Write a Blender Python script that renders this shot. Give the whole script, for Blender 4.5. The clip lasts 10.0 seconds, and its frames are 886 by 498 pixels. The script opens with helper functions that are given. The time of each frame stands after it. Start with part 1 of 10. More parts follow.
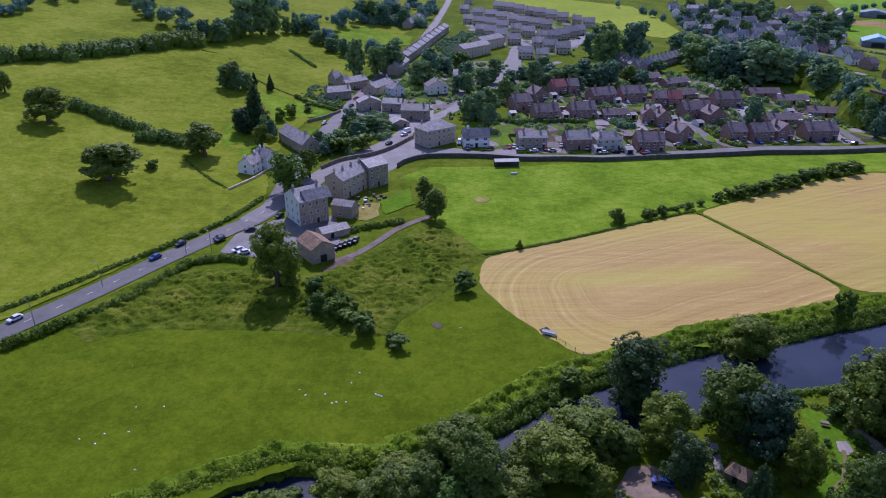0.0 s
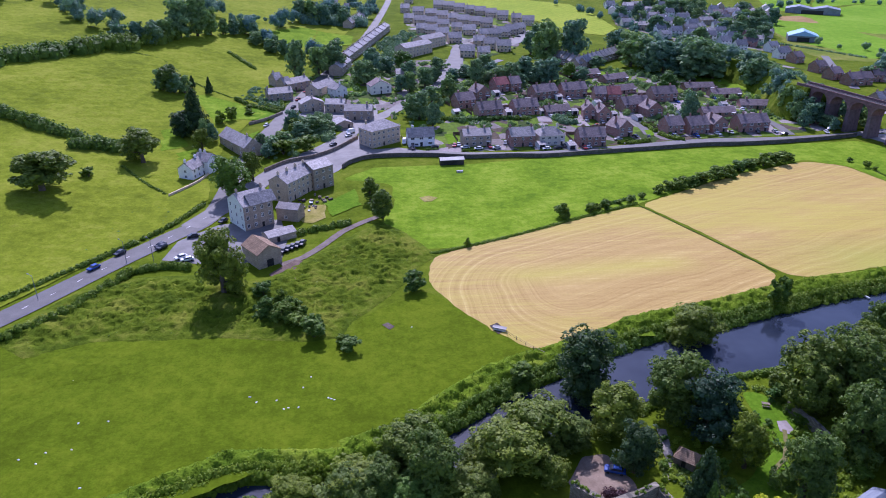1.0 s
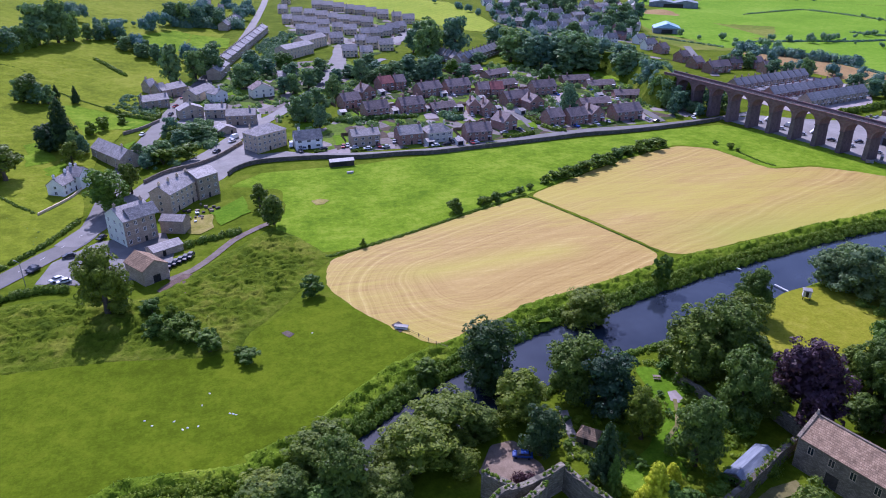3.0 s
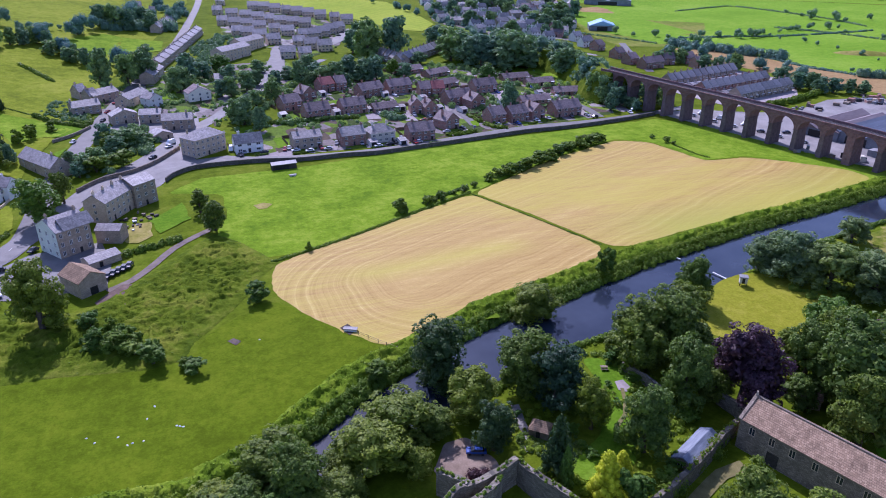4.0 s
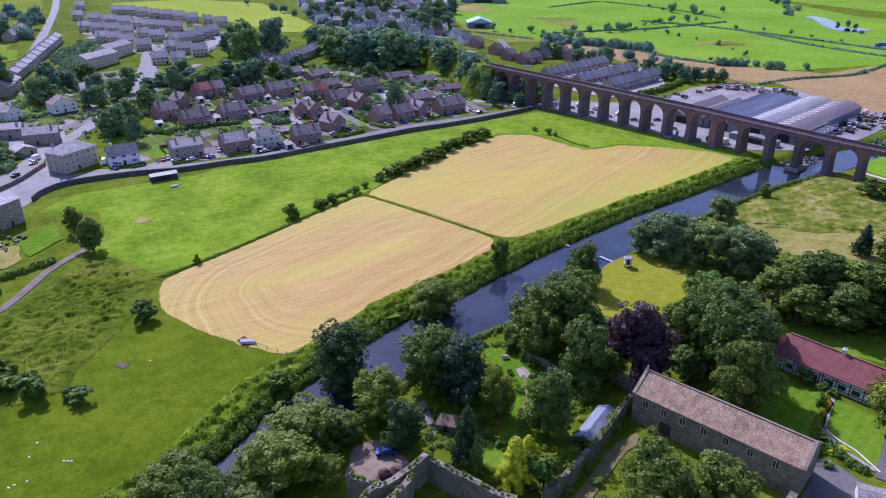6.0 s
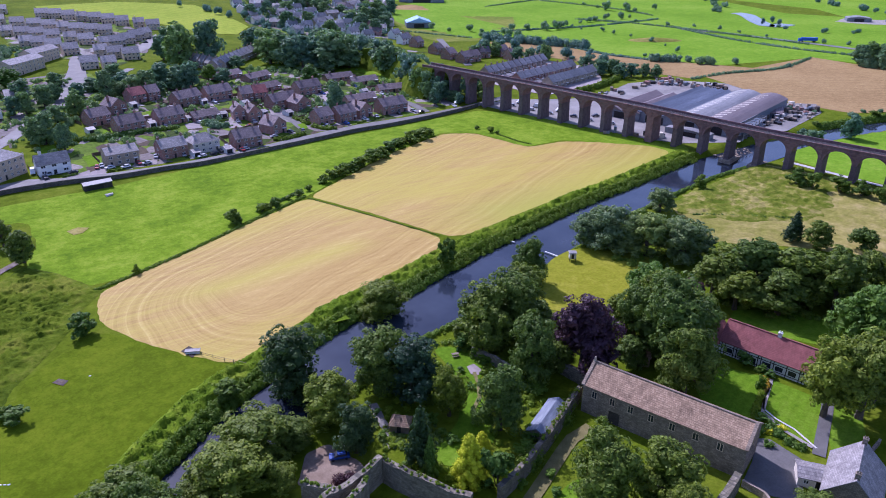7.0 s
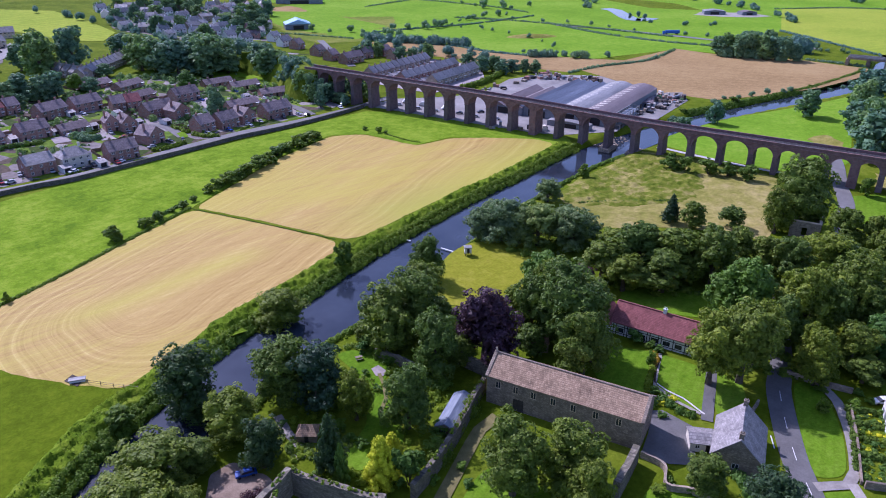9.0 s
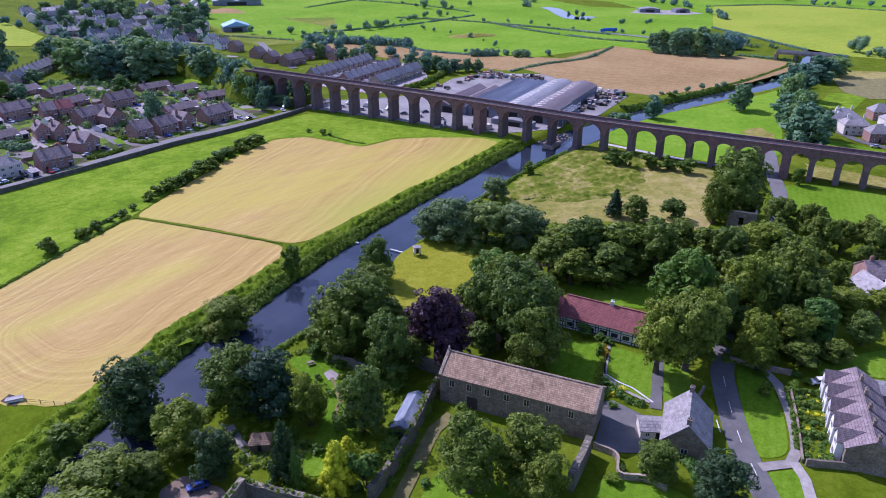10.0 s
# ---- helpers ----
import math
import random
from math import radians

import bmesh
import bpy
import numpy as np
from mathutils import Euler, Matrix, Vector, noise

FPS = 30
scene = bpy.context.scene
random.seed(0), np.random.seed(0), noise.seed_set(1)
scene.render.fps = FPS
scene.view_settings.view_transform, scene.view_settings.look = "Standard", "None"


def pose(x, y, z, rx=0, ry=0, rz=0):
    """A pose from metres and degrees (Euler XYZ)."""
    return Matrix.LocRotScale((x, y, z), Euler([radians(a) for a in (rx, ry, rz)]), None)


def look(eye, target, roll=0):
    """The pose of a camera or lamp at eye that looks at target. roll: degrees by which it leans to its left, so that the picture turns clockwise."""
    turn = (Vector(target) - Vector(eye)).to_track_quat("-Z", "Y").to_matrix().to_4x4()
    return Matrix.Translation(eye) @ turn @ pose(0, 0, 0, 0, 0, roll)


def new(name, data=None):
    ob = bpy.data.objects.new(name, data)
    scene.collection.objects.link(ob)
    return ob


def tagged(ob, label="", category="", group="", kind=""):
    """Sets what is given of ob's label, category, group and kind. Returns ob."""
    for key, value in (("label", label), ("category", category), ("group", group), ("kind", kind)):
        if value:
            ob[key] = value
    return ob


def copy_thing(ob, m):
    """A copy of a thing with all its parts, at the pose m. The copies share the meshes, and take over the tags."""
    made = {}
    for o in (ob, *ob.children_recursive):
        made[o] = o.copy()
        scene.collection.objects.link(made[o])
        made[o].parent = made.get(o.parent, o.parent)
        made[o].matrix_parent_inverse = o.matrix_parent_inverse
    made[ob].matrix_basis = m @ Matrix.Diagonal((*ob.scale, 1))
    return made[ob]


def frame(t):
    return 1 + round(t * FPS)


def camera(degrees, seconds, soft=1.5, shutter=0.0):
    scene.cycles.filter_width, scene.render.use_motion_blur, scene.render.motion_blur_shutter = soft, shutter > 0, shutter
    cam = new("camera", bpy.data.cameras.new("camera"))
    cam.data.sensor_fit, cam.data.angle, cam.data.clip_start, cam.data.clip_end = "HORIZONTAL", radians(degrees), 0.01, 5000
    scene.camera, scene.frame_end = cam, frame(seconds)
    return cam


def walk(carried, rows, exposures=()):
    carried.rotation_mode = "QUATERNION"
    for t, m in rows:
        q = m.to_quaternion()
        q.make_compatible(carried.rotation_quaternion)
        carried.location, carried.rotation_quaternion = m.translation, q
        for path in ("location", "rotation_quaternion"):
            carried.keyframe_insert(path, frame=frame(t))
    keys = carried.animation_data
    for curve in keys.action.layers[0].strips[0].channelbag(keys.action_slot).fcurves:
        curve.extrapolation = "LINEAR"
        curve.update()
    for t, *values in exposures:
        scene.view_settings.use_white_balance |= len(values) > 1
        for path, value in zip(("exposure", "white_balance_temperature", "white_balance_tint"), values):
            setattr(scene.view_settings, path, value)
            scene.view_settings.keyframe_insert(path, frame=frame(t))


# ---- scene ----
# ---- camera: a hovering drone that turns where it is ----
cam = camera(64.5, 10.0, soft=1.0)
PATH = [
    (0, pose(0, 0, 101, 65.12, 0, 0.05)),
    (0.5, pose(0, 0, 101, 65.09, 0, -2.26)),
    (1, pose(0, 0, 101, 65.06, 0, -4.58)),
    (1.5, pose(0, 0, 101, 65.04, 0, -6.91)),
    (2, pose(0, 0, 101, 65.02, 0, -9.25)),
    (2.5, pose(0, 0, 101, 64.99, 0, -11.60)),
    (3.25, pose(0, 0, 101, 64.97, 0, -15.14)),
    (4, pose(0, 0, 101, 64.94, 0, -18.68)),
    (4.5, pose(0, 0, 101, 64.93, 0, -21.05)),
    (5, pose(0, 0, 101, 64.91, 0, -23.41)),
    (5.5, pose(0, 0, 101, 64.90, 0, -25.78)),
    (6.25, pose(0, 0, 101, 64.89, 0, -29.32)),
    (7, pose(0, 0, 101, 64.88, 0, -32.86)),
    (7.5, pose(0, 0, 101, 64.88, 0, -35.20)),
    (8, pose(0, 0, 101, 64.87, 0, -37.54)),
    (8.5, pose(0, 0, 101, 64.87, 0, -39.87)),
    (9, pose(0, 0, 101, 64.87, 0, -42.18)),
    (9.5, pose(0, 0, 101, 64.88, 0, -44.48)),
    (10, pose(0, 0, 101, 64.88, 0, -46.77)),
]
walk(cam, PATH, exposures=[(0.0, -0.32, 5280, 41), (0.5, 0.11, 5280, 41), (1.0, 0.2, 5280, 41), (10.0, 0.2, 5280, 41)])

# ---- world and sun ----
SUN_AZIMUTH, SUN_HEIGHT = radians(93), radians(44.5)
world = bpy.data.worlds.new("sky")
world.use_nodes = True
scene.world = world
sky = world.node_tree.nodes.new("ShaderNodeTexSky")
sky.sky_type, sky.sun_disc = "NISHITA", False
sky.sun_elevation, sky.sun_rotation = SUN_HEIGHT, radians(90) - SUN_AZIMUTH
backing = world.node_tree.nodes["Background"]
backing.inputs["Strength"].default_value = 0.15
world.node_tree.links.new(sky.outputs[0], backing.inputs["Color"])
sun = new("sun", bpy.data.lights.new("sun", "SUN"))
sun.data.energy, sun.data.angle, sun.data.color = 4.4, radians(0.5), (1.0, 0.95, 0.87)
toward = Vector((math.cos(SUN_AZIMUTH) * math.cos(SUN_HEIGHT), math.sin(SUN_AZIMUTH) * math.cos(SUN_HEIGHT), math.sin(SUN_HEIGHT)))
sun.matrix_world = look(toward * 500, (0, 0, 0))


# ---- materials ----
class Nodes:
    """Short hand for building a node material."""

    def __init__(self, name):
        self.m = bpy.data.materials.new(name)
        self.m.use_nodes = True
        self.t = self.m.node_tree
        self.bsdf = self.t.nodes["Principled BSDF"]

    def node(self, kind, **inputs):
        n = self.t.nodes.new(kind)
        for k, v in inputs.items():
            self.put(n, k.replace("_", " "), v)
        return n

    def put(self, n, key, v):
        key = int(key[1:]) if key[0] == "i" and key[1:].isdigit() else key
        if isinstance(v, bpy.types.NodeSocket):
            self.t.links.new(v, n.inputs[key])
        else:
            n.inputs[key].default_value = v

    def math(self, op, a, b=0.0):
        n = self.t.nodes.new("ShaderNodeMath")
        n.operation = op
        self.put(n, "i0", a)
        self.put(n, "i1", b)
        return n.outputs[0]

    def place(self, world_space=True, scale=(1, 1, 1), turn=0.0, shift=(0, 0, 0)):
        if world_space:
            src = self.t.nodes.new("ShaderNodeNewGeometry").outputs["Position"]
        else:
            src = self.t.nodes.new("ShaderNodeTexCoord").outputs["Object"]
        n = self.t.nodes.new("ShaderNodeMapping")
        self.put(n, "Vector", src)
        n.inputs["Rotation"].default_value[2] = turn
        n.inputs["Scale"].default_value = scale
        n.inputs["Location"].default_value = shift
        return n.outputs[0]

    def noise(self, where, scale, detail=4.0, rough=0.55):
        n = self.node("ShaderNodeTexNoise", Vector=where, Scale=scale, Detail=detail, Roughness=rough)
        return n.outputs["Fac"]

    def ramp(self, value, stops):
        n = self.t.nodes.new("ShaderNodeValToRGB")
        self.put(n, "Fac", value)
        e = n.color_ramp.elements
        while len(e) < len(stops):
            e.new(0.5)
        for i, (p, c) in enumerate(stops):
            e[i].position = p
            e[i].color = (*c, 1) if not isinstance(c, float) else (c, c, c, 1)
        return n.outputs["Color"]

    def mix(self, fac, a, b, blend="MIX"):
        n = self.t.nodes.new("ShaderNodeMix")
        n.data_type, n.blend_type = "RGBA", blend
        for key, v in ((0, fac), (6, a), (7, b)):
            if isinstance(v, tuple) and len(v) == 3:
                v = (*v, 1)
            self.put(n, "i%d" % key, v)
        return n.outputs[2]

    def finish(self, color, rough=0.9, bump=None, strength=0.4, distance=0.1, metallic=0.0, specular=0.3):
        self.put(self.bsdf, "Base Color", color if isinstance(color, bpy.types.NodeSocket) else (*color, 1))
        self.put(self.bsdf, "Roughness", rough)
        self.put(self.bsdf, "Metallic", metallic)
        self.put(self.bsdf, "Specular IOR Level", specular)
        if bump is not None:
            n = self.node("ShaderNodeBump", Height=bump, Strength=strength, Distance=distance)
            self.put(self.bsdf, "Normal", n.outputs[0])
        return self.m


def grass(name, low, mid, high, patch=0.03, tuft=0.7, relief=0.5, height=0.3, mow=None):
    """Grass in three tones: broad patches, tufts and fine blades; mow: (direction in degrees, stripe width in metres)."""
    n = Nodes(name)
    p = n.place()
    broad, middle, fine = n.noise(p, patch, 5.0, 0.6), n.noise(p, tuft * 0.3, 5.0, 0.65), n.noise(p, tuft * 2.2, 3.0)
    v = n.math("ADD", n.math("MULTIPLY", broad, 0.55), n.math("MULTIPLY", middle, 0.45))
    c = n.ramp(v, [(0.39, low), (0.5, mid), (0.61, high)])
    c = n.mix(0.75, c, n.ramp(n.noise(p, tuft * 0.9, 4.0, 0.7), [(0.3, 0.74), (0.7, 1.2)]), "MULTIPLY")
    c = n.mix(0.6, c, n.ramp(fine, [(0.3, 0.8), (0.7, 1.15)]), "MULTIPLY")
    if mow:
        w = n.node("ShaderNodeTexWave", Vector=n.place(turn=radians(-mow[0]), scale=(1, 1, 1)), Scale=0.314 / mow[1], Distortion=0.6, Detail=2.0)
        w.bands_direction = "Y"
        c = n.mix(0.25, c, n.ramp(w.outputs["Fac"], [(0.3, 0.82), (0.7, 1.12)]), "MULTIPLY")
    return n.finish(c, 0.95, n.math("ADD", middle, n.math("MULTIPLY", fine, 0.35)), relief, height, specular=0.03)


def plain(name, a, b, scale=1.5, rough=0.85, fine=12.0, relief=0.3, depth=0.03, local=True, specular=0.3, metallic=0.0, stretch=(1, 1, 1), vary=0.25):
    """A worn surface between two tones, with stains and fine grain; every object takes a slightly different tone."""
    n = Nodes(name)
    p = n.place(not local, stretch)
    big, small = n.noise(p, scale, 6.0, 0.65), n.noise(p, fine, 4.0)
    c = n.ramp(big, [(0.32, a), (0.68, b)])
    c = n.mix(0.6, c, n.ramp(small, [(0.25, 0.72), (0.75, 1.18)]), "MULTIPLY")
    rnd = n.t.nodes.new("ShaderNodeObjectInfo").outputs["Random"]
    c = n.mix(1.0, c, n.ramp(rnd, [(0.0, 1.0 - vary), (1.0, 1.0 + vary * 0.6)]), "MULTIPLY")
    return n.finish(c, rough, small, relief, depth, metallic, specular)


def coursed(name, a, b, joint, width, height, rough=0.9, relief=0.5, stain=0.35, vary=0.2, shine=0.25):
    """Brick, stone or slate in courses that follow the face: upright faces by length and height, slopes by length and run."""
    n = Nodes(name)
    src = n.t.nodes.new("ShaderNodeTexCoord").outputs["Object"]
    sep = n.node("ShaderNodeSeparateXYZ", Vector=src)
    nor = n.node("ShaderNodeSeparateXYZ", Vector=n.t.nodes.new("ShaderNodeTexCoord").outputs["Normal"])
    side = n.math("GREATER_THAN", n.math("ABSOLUTE", nor.outputs[0]), n.math("ABSOLUTE", nor.outputs[1]))
    u = n.math("ADD", n.math("MULTIPLY", sep.outputs[0], n.math("SUBTRACT", 1.0, side)), n.math("MULTIPLY", sep.outputs[1], side))
    at_uv = n.node("ShaderNodeCombineXYZ", X=u, Y=sep.outputs[2])
    br = n.node("ShaderNodeTexBrick", Vector=at_uv.outputs[0], Color1=(*a, 1), Color2=(*b, 1), Mortar=(*joint, 1), Scale=1.0)
    br.inputs["Mortar Size"].default_value = height * 0.1
    br.inputs["Brick Width"].default_value, br.inputs["Row Height"].default_value = width, height
    big = n.noise(src, 0.5, 6.0, 0.7)
    c = n.mix(stain * 2, br.outputs["Color"], n.ramp(big, [(0.3, 0.55), (0.55, 1.0), (0.75, 1.25)]), "MULTIPLY")
    c = n.mix(0.5, c, n.ramp(n.noise(src, 6.0), [(0.3, 0.7), (0.7, 1.2)]), "MULTIPLY")
    rnd = n.t.nodes.new("ShaderNodeObjectInfo").outputs["Random"]
    c = n.mix(1.0, c, n.ramp(rnd, [(0.0, 1.0 - vary), (1.0, 1.0 + vary * 0.6)]), "MULTIPLY")
    return n.finish(c, rough, br.outputs["Fac"], -relief, 0.02, specular=shine)


def foliage(name, dark, mid, light, gloss=0.2):
    """Leaves: tone by leaf, by clump and by tree, with a sheen and some light let through."""
    n = Nodes(name)
    isle = n.t.nodes.new("ShaderNodeNewGeometry").outputs["Random Per Island"]
    rnd = n.t.nodes.new("ShaderNodeObjectInfo").outputs["Random"]
    p = n.place(False)
    tone = n.math("ADD", n.math("MULTIPLY", isle, 0.45), n.math("ADD", n.math("MULTIPLY", n.noise(p, 0.45, 3.0), 0.4), n.math("MULTIPLY", n.noise(p, 1.7, 2.0), 0.25)))
    c = n.ramp(tone, [(0.2, dark), (0.58, mid), (0.95, light)])
    c = n.mix(1.0, c, n.ramp(rnd, [(0.0, (0.72, 0.86, 1.15)), (0.35, (0.9, 0.96, 1.0)), (0.7, (1.05, 1.04, 0.88)), (1.0, (1.22, 1.18, 0.72))]), "MULTIPLY")
    m = n.finish(c, 0.55, specular=gloss)
    thin = n.node("ShaderNodeBsdfTranslucent", Color=n.mix(1.0, c, (1.4, 1.6, 0.8), "MULTIPLY"))
    both = n.node("ShaderNodeMixShader", Fac=0.22, i1=n.bsdf.outputs[0], i2=thin.outputs[0])
    n.t.links.new(both.outputs[0], n.t.nodes["Material Output"].inputs["Surface"])
    return m


M_GROUND = grass("rough_grass", (0.072, 0.108, 0.003), (0.102, 0.148, 0.005), (0.145, 0.182, 0.012), patch=0.045, tuft=0.7, relief=0.7, height=0.4)
M_PASTURE = grass("pasture_grass", (0.069, 0.104, 0.002), (0.093, 0.140, 0.003), (0.123, 0.168, 0.005), patch=0.045, tuft=1.0, relief=0.5, height=0.2)
M_BRIGHT = grass("bright_grass", (0.095, 0.175, 0.006), (0.15, 0.25, 0.009), (0.22, 0.315, 0.022), patch=0.05, tuft=0.9, relief=0.5, height=0.2)
M_HILL = grass("hill_grass", (0.120, 0.158, 0.008), (0.177, 0.226, 0.011), (0.239, 0.271, 0.025), patch=0.02, tuft=0.6, relief=0.7, height=0.35)
M_TALL = grass("tall_grass", (0.055, 0.09, 0.005), (0.098, 0.142, 0.007), (0.165, 0.19, 0.02), patch=0.07, tuft=0.9, relief=1.0, height=0.6)
M_BANKGRASS = grass("bank_grass", (0.072, 0.129, 0.006), (0.124, 0.197, 0.009), (0.196, 0.254, 0.020), patch=0.07, tuft=1.1, relief=1.0, height=0.6)
M_MEADOW = grass("dry_meadow", (0.18, 0.185, 0.03), (0.275, 0.245, 0.065), (0.36, 0.30, 0.11), patch=0.035, tuft=0.6, relief=0.6, height=0.3)
M_OLDGRASS = grass("uncut_meadow", (0.079, 0.118, 0.008), (0.152, 0.175, 0.020), (0.304, 0.265, 0.080), patch=0.06, tuft=0.8, relief=0.8, height=0.4)
M_LAWN = grass("lawn_grass", (0.085, 0.18, 0.006), (0.12, 0.225, 0.009), (0.155, 0.26, 0.018), tuft=1.5, relief=0.2, height=0.05, mow=(20, 2.4))
M_YELLOWLAWN = grass("dry_lawn", (0.185, 0.205, 0.012), (0.235, 0.245, 0.016), (0.285, 0.28, 0.03), tuft=1.2, relief=0.2, height=0.05)
M_CROP = grass("ripe_crop", (0.276, 0.184, 0.077), (0.331, 0.225, 0.095), (0.368, 0.258, 0.112), patch=0.015, tuft=0.8, relief=0.3, height=0.2, mow=(-35, 5.0))
M_OLIVE = grass("olive_pasture", (0.12, 0.17, 0.02), (0.165, 0.2, 0.027), (0.23, 0.23, 0.05), patch=0.02, tuft=0.5, relief=0.6, height=0.3)
M_RAPE = grass("yellow_green_field", (0.22, 0.30, 0.025), (0.27, 0.34, 0.032), (0.31, 0.36, 0.04), patch=0.012, tuft=0.6, relief=0.2, height=0.1, mow=(-60, 9.0))


def hay_material():
    """Mown hay: swaths that run round the field's rounded end, straw with regrowth between."""
    n = Nodes("mown_hay")
    along_deg = radians(25)
    p = n.place(turn=-along_deg)
    sep = n.node("ShaderNodeSeparateXYZ", Vector=p)
    u = n.math("MAXIMUM", n.math("SUBTRACT", 124.0, sep.outputs[0]), 0.0)
    v = n.math("MAXIMUM", n.math("SUBTRACT", n.math("ABSOLUTE", n.math("SUBTRACT", sep.outputs[1], 151.0)), 5.0), 0.0)
    d = n.math("POWER", n.math("ADD", n.math("POWER", u, 2.0), n.math("POWER", v, 2.0)), 0.5)
    side = n.math("MULTIPLY", n.math("SUBTRACT", sep.outputs[1], 151.0), 0.37)
    d = n.math("ADD", n.math("ADD", d, side), n.math("MULTIPLY", n.noise(p, 0.025, 2.0), 5.0))
    ring = n.node("ShaderNodeTexNoise", Scale=0.42, Detail=5.0, Roughness=0.8)
    ring.noise_dimensions = "1D"
    n.put(ring, "W", d)
    streak = n.noise(n.place(turn=-along_deg, scale=(0.05, 0.9, 1)), 0.8, 4.0, 0.7)
    broad = n.noise(n.place(turn=-along_deg, scale=(0.4, 1, 1)), 0.022, 4.0, 0.6)
    lumps = n.noise(p, 0.5, 4.0, 0.7)
    mixv = n.math("ADD", n.math("MULTIPLY", ring.outputs["Fac"], 0.58), n.math("ADD", n.math("MULTIPLY", streak, 0.34), n.math("MULTIPLY", lumps, 0.13)))
    c = n.ramp(mixv, [(0.40, (0.31, 0.198, 0.051)), (0.50, (0.385, 0.257, 0.070)), (0.58, (0.435, 0.303, 0.087)), (0.68, (0.545, 0.415, 0.15))])
    green = n.ramp(n.math("ADD", n.math("MULTIPLY", broad, 0.65), n.math("MULTIPLY", streak, 0.35)), [(0.44, 0.0), (0.60, 0.7)])
    c = n.mix(green, c, (0.42, 0.36, 0.05))
    long_x = n.ramp(n.math("MULTIPLY", n.math("ABSOLUTE", n.math("SUBTRACT", sep.outputs[0], 143.0)), 0.02), [(0.45, 1.0), (0.7, 0.0)])
    slant = n.math("ABSOLUTE", n.math("SUBTRACT", n.math("ADD", sep.outputs[1], n.math("MULTIPLY", sep.outputs[0], 0.33)), 198.0))
    strip = n.ramp(n.math("SUBTRACT", 1.0, n.math("MULTIPLY", n.math("ADD", slant, n.math("MULTIPLY", streak, 9.0)), 0.07)), [(0.0, 0.0), (0.5, 0.35), (0.8, 0.6)])
    c = n.mix(n.math("MULTIPLY", strip, long_x), c, (0.43, 0.40, 0.05))
    edge = n.math("SUBTRACT", n.math("ADD", sep.outputs[1], n.math("MULTIPLY", sep.outputs[0], 0.27)), 168.0)
    edge = n.ramp(n.math("MULTIPLY", n.math("ADD", edge, n.math("MULTIPLY", n.math("SUBTRACT", broad, 0.5), 60.0)), 0.03), [(0.0, 0.75), (0.85, 0.0)])
    c = n.mix(n.math("MULTIPLY", edge, n.ramp(n.math("MULTIPLY", sep.outputs[0], 0.004), [(0.76, 0.0), (0.9, 1.0)])), c, (0.33, 0.335, 0.04))
    fine = n.noise(p, 1.6, 3.0)
    c = n.mix(0.5, c, n.ramp(fine, [(0.3, 0.86), (0.7, 1.12)]), "MULTIPLY")
    return n.finish(c, 0.7, n.math("ADD", mixv, fine), 0.4, 0.15, specular=0.12)


def plot_material():
    """Small lawns, planted beds, soil and paving side by side, as in back gardens."""
    n = Nodes("garden_patchwork")
    p = n.place(turn=radians(-9))
    cell = n.node("ShaderNodeTexVoronoi", Vector=n.place(turn=radians(-9), scale=(1.0, 0.7, 1.0)), Scale=0.16, Randomness=0.8)
    sep = n.node("ShaderNodeSeparateColor", Color=cell.outputs["Color"])
    kind = n.ramp(sep.outputs[0], [(0.0, (0.10, 0.17, 0.012)), (0.28, (0.045, 0.075, 0.012)), (0.5, (0.13, 0.2, 0.016)), (0.64, (0.21, 0.185, 0.17)), (0.8, (0.10, 0.078, 0.055)), (0.9, (0.3, 0.27, 0.25))])
    n.t.nodes[-1].color_ramp.interpolation = "CONSTANT"
    spots = n.noise(p, 0.5, 5.0, 0.7)
    c = n.mix(0.8, kind, n.ramp(spots, [(0.3, 0.5), (0.7, 1.35)]), "MULTIPLY")
    return n.finish(c, 0.95, spots, 0.6, 0.3, specular=0.1)


M_PLOT = plot_material()
M_BROWNSHEET = plain("brown_sheet_roof", (0.17, 0.125, 0.115), (0.27, 0.215, 0.20), 0.25, 0.5, 2.0, 0.1, 0.01, stretch=(1, 0.1, 1))
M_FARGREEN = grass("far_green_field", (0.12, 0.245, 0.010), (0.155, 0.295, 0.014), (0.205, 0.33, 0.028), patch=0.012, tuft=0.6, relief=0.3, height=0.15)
M_HAY = hay_material()
M_TARMAC = plain("tarmac", (0.128, 0.123, 0.114), (0.195, 0.188, 0.175), 0.15, 0.7, 3.0, 0.2, 0.02, local=False, specular=0.25)
M_CONCRETE = plain("yard_concrete", (0.194, 0.180, 0.163), (0.352, 0.334, 0.305), 0.06, 0.9, 1.0, 0.2, 0.03, local=False)
M_DRIVE = plain("block_paving", (0.24, 0.205, 0.195), (0.37, 0.325, 0.31), 0.12, 0.95, 1.5, 0.3, 0.04, local=False)
M_GRAVEL = plain("gravel", (0.17, 0.125, 0.085), (0.28, 0.215, 0.155), 0.3, 0.95, 4.0, 0.4, 0.05, local=False)
M_TRACK = plain("stony_track", (0.13, 0.10, 0.08), (0.24, 0.195, 0.16), 0.3, 0.95, 4.0, 0.4, 0.05, local=False)
M_EARTH = plain("trodden_earth", (0.13, 0.125, 0.035), (0.23, 0.20, 0.075), 0.3, 0.95, 4.0, 0.4, 0.05, local=False)
M_PATH = plain("pale_path", (0.25, 0.225, 0.19), (0.38, 0.35, 0.30), 0.4, 0.95, 3.0, 0.3, 0.03, local=False)
